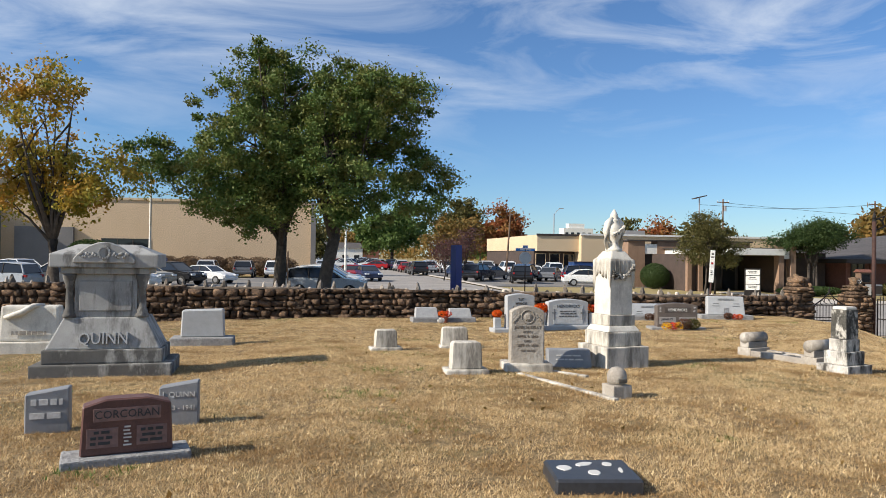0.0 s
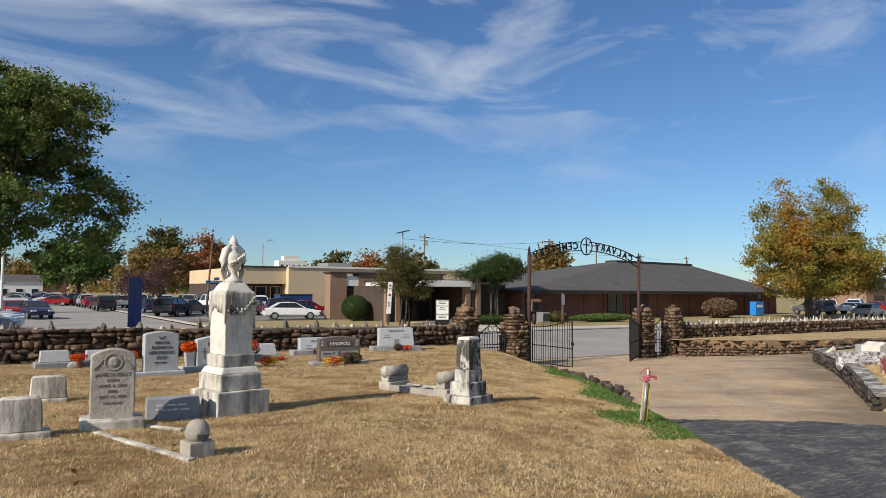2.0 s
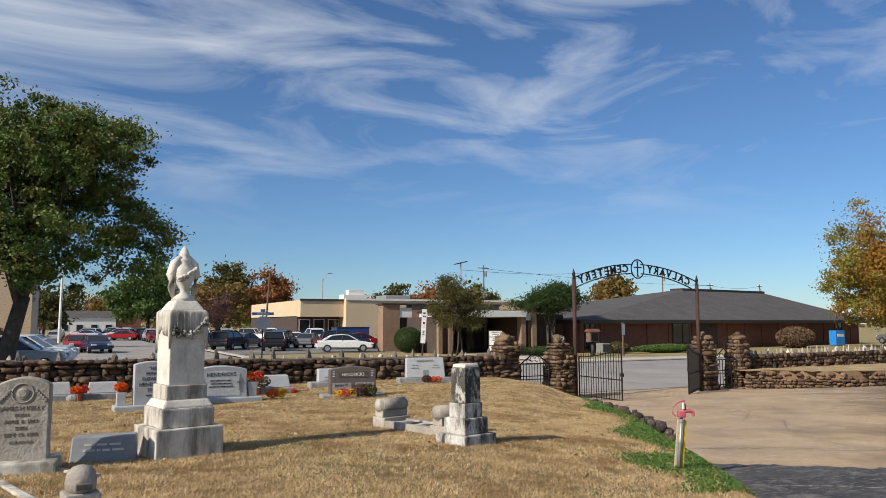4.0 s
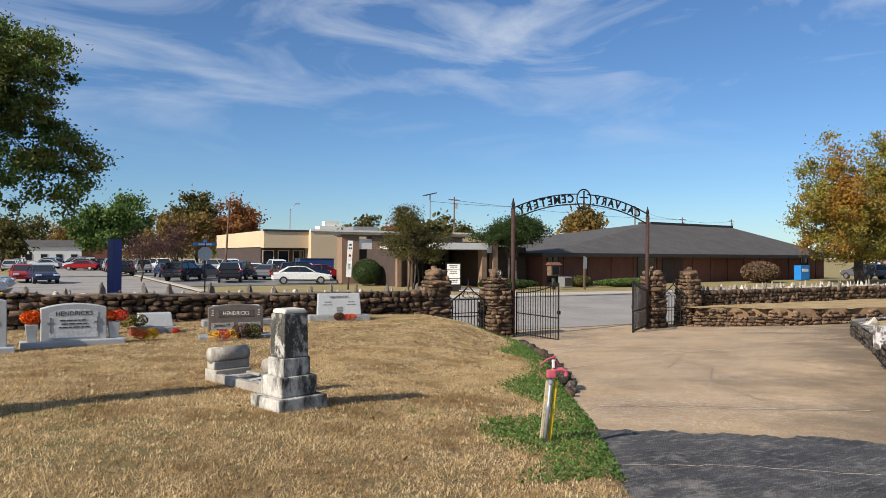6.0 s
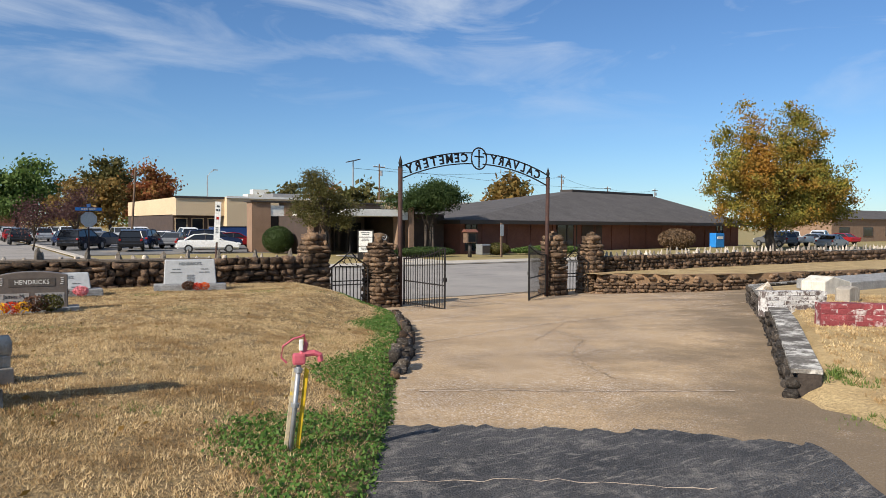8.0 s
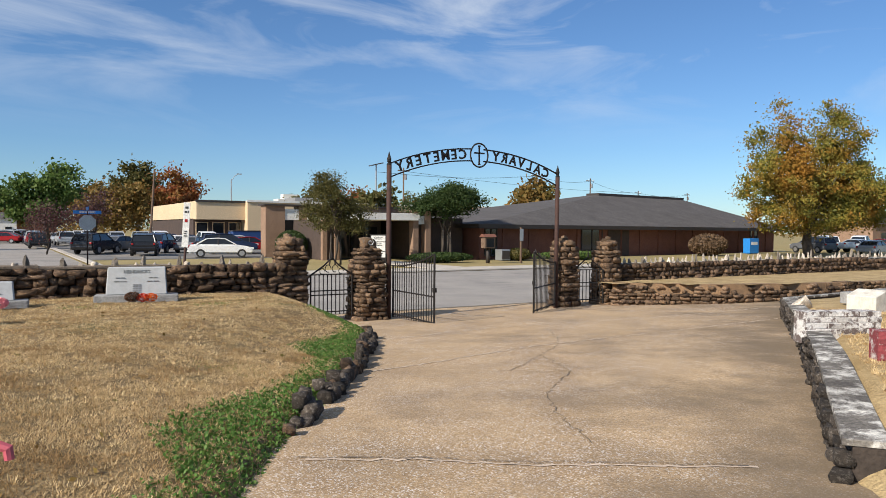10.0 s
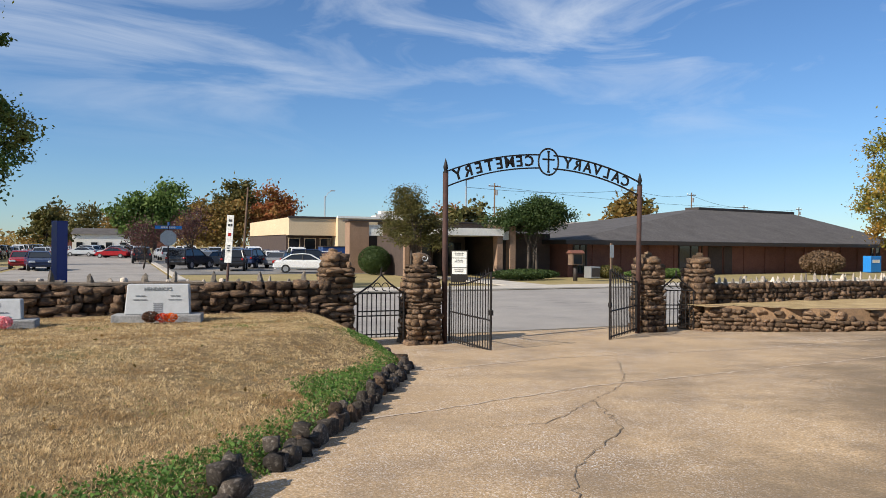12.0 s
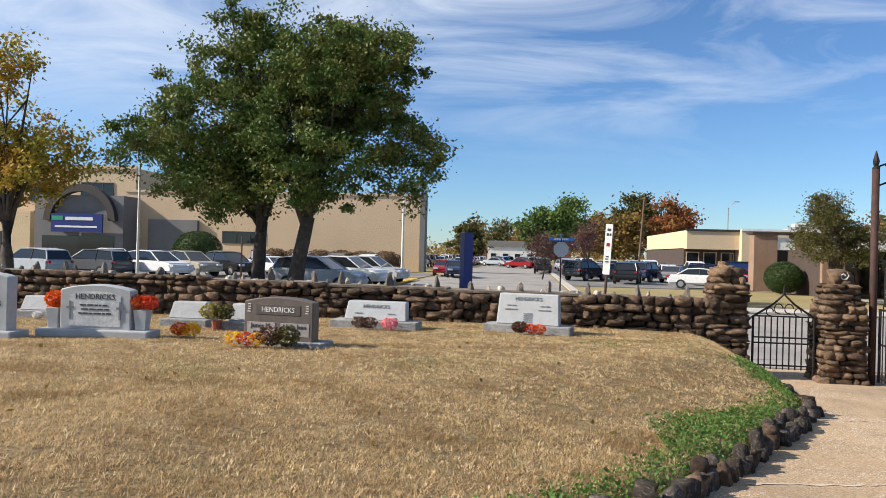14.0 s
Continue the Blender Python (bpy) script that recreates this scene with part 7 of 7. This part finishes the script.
part("door", box(-0.3, 0.3, -0.27, -0.25, 1.08, 1.66), M_GLASS, lb)
part("roof", box(-0.5, 0.5, -0.35, 0.35, 1.75, 1.95, taper=(1, 0.2)), M_RBRICK, lb)
ac = thing("air_conditioner", (18.2, 27.2, 0), "grey air conditioning unit beside the brick building", "air conditioner")
part("case", box(-0.4, 0.4, -0.4, 0.4, 0, 0.8, 0.03), M_STEEL, ac)
part("grille", box(-0.34, 0.34, -0.42, -0.4, 0.1, 0.7), M_FASCIA, ac)
bb = thing("blue_box", (53.1, 31.3, 0), "bright blue freestanding sign box before the building", "sign box")
part("box", box(-0.75, 0.75, -0.4, 0.4, 0, 1.55, 0.05), M_LBLUE, bb)
part("mark", box(-0.5, 0.5, -0.42, -0.4, 0.9, 1.2), M_WHITEP, bb)
fsn = thing("clinic_board", (-36.8, 52, 0), "small white and blue notice board in the car park", "sign")
part("post", box(-0.06, 0.06, -0.06, 0.06, 0, 0.6), M_STEEL, fsn)
part("board", box(-0.5, 0.5, -0.05, 0.05, 0.5, 1.9, 0.01), M_BLUE, fsn)
part("panel", box(-0.42, 0.42, -0.07, -0.05, 1.1, 1.8), M_WHITEP, fsn)

# ---------------------------------------------------------------- far tree line
r_ = np.random.RandomState(40)
_a = np.radians(r_.uniform(-50, 85, 420))
_d = r_.uniform(330, 520, 420)
_c = np.stack([np.sin(_a) * _d, np.cos(_a) * _d, r_.uniform(1.5, 6.0, 420)], 1)
_p = np.repeat(_c, 60, axis=0) + r_.normal(0, 1, (420 * 60, 3)) * np.array([5.0, 5.0, 2.0])
_p[:, 2] = np.abs(_p[:, 2])
tagged(cards(_p, 1.1, M_RUSTL, None, "distant_woods", r_), "low belt of autumn woods on the horizon", "woods", kind="stuff")

# ---------------------------------------------------------------- grass


def blades(name, n, region, accept, h0, h1, w, mat, label, seed, lean=0.9, height=on_lawn):
    """Single blades of grass scattered over the lawn."""
    r = np.random.RandomState(seed)
    x, y = r.uniform(region[0], region[1], n), r.uniform(region[2], region[3], n)
    k = accept(x, y, r)
    x, y = x[k], y[k]
    z = height(x, y) - 0.006
    n = len(x)
    a, h = r.uniform(0, 2 * np.pi, n), r.uniform(h0, h1, n)
    ww = w * r.uniform(0.6, 1.4, n)
    tilt = r.uniform(0.1, lean, n) * h
    d = r.uniform(0, 2 * np.pi, n)
    v = np.empty((n, 3, 3), dtype=np.float32)
    v[:, 0] = np.stack([x - np.cos(a) * ww, y - np.sin(a) * ww, z], 1)
    v[:, 1] = np.stack([x + np.cos(a) * ww, y + np.sin(a) * ww, z], 1)
    v[:, 2] = np.stack([x + np.cos(d) * tilt, y + np.sin(d) * tilt, z + h], 1)
    ob = raw(name, v.reshape(-1, 3), np.arange(3 * n).reshape(n, 3), mat)
    return tagged(ob, label, "grass", kind="stuff")


_ex = np.linspace(-27, -6.8, 102)
_ey = np.linspace(-20, 0, 101)
EDGE_D = np.array([[-side(EDGE, x, y) for x in _ex] for y in _ey])


def edge_d(x, y):
    i = np.clip(((x + 27) / 0.2).astype(int), 0, 101)
    j = np.clip(((y + 20) / 0.2).astype(int), 0, 100)
    return EDGE_D[j, i]


def patch(x, y):
    """A wandering measure between -1 and 1 for where the lawn stays green."""
    return np.sin(x * 1.1 + 2 * np.sin(y * 0.7)) * np.sin(y * 1.3 + 1.5 * np.sin(x * 0.9 + 1)) + 0.35 * np.sin(x * 3.1 + y * 2.3)


blades("dry_grass", 850000, (-27, -7, -19.5, -0.1), lambda x, y, r: (edge_d(x, y) > 0.25) & (0.62 + 0.5 * np.sin(x * 5.3 + 2 * np.sin(y * 4.1)) * np.sin(y * 6.1 + 2 * np.sin(x * 3.7)) > r.uniform(0, 1, len(x))), 0.012, 0.038, 0.0036, M_BLADE, "short dry tan grass of the lawn", 1, 1.8)
blades("dry_grass_near", 850000, (-25, -9.5, -18, -7), lambda x, y, r: (edge_d(x, y) > 0.25) & (0.62 + 0.5 * np.sin(x * 5.3 + 2 * np.sin(y * 4.1)) * np.sin(y * 6.1 + 2 * np.sin(x * 3.7)) > r.uniform(0, 1, len(x))), 0.012, 0.038, 0.0036, M_BLADE, "short dry tan grass beside the path", 21, 1.8)


def tufts(name, n, each, region, accept, h0, h1, w, mat, label, seed, height=on_lawn):
    """Matted tufts: blades that spring from one root and fall outwards."""
    r = np.random.RandomState(seed)
    x, y = r.uniform(region[0], region[1], n), r.uniform(region[2], region[3], n)
    k = accept(x, y, r)
    x, y = np.repeat(x[k], each), np.repeat(y[k], each)
    m = len(x)
    size = np.repeat(r.uniform(0.6, 1.4, k.sum()), each)
    d, out = r.uniform(0, 2 * np.pi, m), r.uniform(0, 1, m) ** 0.6
    bx, by = x + np.cos(d) * out * 0.035 * size, y + np.sin(d) * out * 0.035 * size
    z = height(bx, by) - 0.005
    h = r.uniform(h0, h1, m) * size * (1.15 - 0.6 * out)
    reach = (0.2 + 1.1 * out * r.uniform(0.5, 1.2, m)) * h
    e = d + r.normal(0, 0.5, m)
    a = e + np.pi / 2
    ww = w * r.uniform(0.6, 1.4, m)
    v = np.empty((m, 3, 3), dtype=np.float32)
    v[:, 0] = np.stack([bx - np.cos(a) * ww, by - np.sin(a) * ww, z], 1)
    v[:, 1] = np.stack([bx + np.cos(a) * ww, by + np.sin(a) * ww, z], 1)
    v[:, 2] = np.stack([bx + np.cos(e) * reach, by + np.sin(e) * reach, z + h], 1)
    return tagged(raw(name, v.reshape(-1, 3), np.arange(3 * m).reshape(m, 3), mat), label, "grass", kind="stuff")


tufts("straw_tufts", 52000, 13, (-25.5, -8, -18.5, -0.5), lambda x, y, r: edge_d(x, y) > 0.3, 0.016, 0.040, 0.0042, M_TUFT, "paler matted tufts of dry straw in the lawn", 31)
at_plot = np.vectorize(plot_z)
tufts("plot_grass", 15000, 12, (-9.8, -1.0, -17.0, -7.0), lambda x, y, r: np.vectorize(lambda p, q_: side(RIGHT, p, q_))(x, y) > 0.36, 0.02, 0.05, 0.005, M_TUFT, "dry straw tufts on the raised grave plot", 33, lambda x, y: at_plot(x, y))
SPOTS = ((-12.3, -2.45, 0.35), (-10.25, -2.6, 0.5), (-14.8, -11.5, 0.3), (-22.1, -12.4, 0.5), (-17.3, -10.6, 0.45), (-23.9, -15.05, 0.35), (-21.6, -11.0, 0.4), (-14.3, -11.5, 0.3), (-14.0, -15.0, 0.25), (-19.2, -14.6, 0.2))
WEEDS = ((-9.9, -15.2, 0.45), (-9.6, -14.2, 0.3), (-10.4, -16.4, 0.5), (-8.6, -13.5, 0.3))
tufts("verge_weeds", 5000, 9, (-11.2, -8.0, -17.2, -13.0), lambda x, y, r: np.any([np.hypot(x - a, y - b) < c * r.uniform(0.3, 1.15, len(x)) for a, b, c in WEEDS], axis=0), 0.03, 0.06, 0.006, M_GREENBLADE, "green weeds beside the end of the kerb wall", 37, lambda x, y: at_plot(x, y))
tufts("green_tufts", 40000, 9, (-25.5, -8, -16.5, -0.5), lambda x, y, r: np.any([np.hypot(x - a, (y - b) * 1.3) < c * r.uniform(0.3, 1.15, len(x)) for a, b, c in SPOTS], axis=0), 0.025, 0.05, 0.005, M_GREENBLADE, "small spots of fresh green grass in the dry lawn", 35)
blades("green_grass", 230000, (-27, -7, -19.5, -0.1), lambda x, y, r: (edge_d(x, y) > 0.1) & ((patch(x, y) > 0.62 + 0.6 * r.uniform(0, 1, len(x)))), 0.015, 0.036, 0.005, M_GREENBLADE, "patches of green grass in the dry lawn", 2, 1.2)
blades("green_fringe", 260000, (-14.6, -7, -13.6, -0.6),
       lambda x, y, r: (edge_d(x, y) > 0.08) & ((edge_d(x, y) < 0.70 + 0.45 * np.sin(y * 1.7) * r.uniform(0, 1, len(x))) | (np.hypot(x + 13.35, y + 12.5) < 0.75 * r.uniform(0.7, 1.1, len(x)))),
       0.012, 0.035, 0.006, M_GREENBLADE, "green weeds along the edge of the drive", 3, 1.2)
r_ = np.random.RandomState(12)
_x, _y = r_.uniform(-14.6, -7, 240000), r_.uniform(-13.6, -0.6, 240000)
_d = edge_d(_x, _y)
_k = (_d > 0.0) & ((_d < 0.70 + 0.45 * np.sin(_y * 1.7) * r_.uniform(0, 1, len(_x))) | (np.hypot(_x + 13.35, _y + 12.5) < 0.75 * r_.uniform(0.7, 1.1, len(_x))))
_x, _y = _x[_k], _y[_k]
tagged(cards(np.stack([_x, _y, on_lawn(_x, _y) + r_.uniform(0.0, 0.04, len(_x))], 1), 0.017, M_WEED, None, "clover_leaves", r_), "low green clover along the edge of the drive", "weeds", kind="stuff")
r_ = np.random.RandomState(9)
_n = 420
_x, _y = r_.uniform(-24, -7.5, _n), r_.uniform(-18, -1, _n)
_k = edge_d(_x, _y) > 0.3
_lv = cards(np.stack([_x[_k], _y[_k], on_lawn(_x[_k], _y[_k]) + 0.02], 1), 0.028, M_RUSTL, None, "fallen_leaves", r_)
tagged(_lv, "scattered fallen brown leaves on the grass", "leaves", kind="stuff")
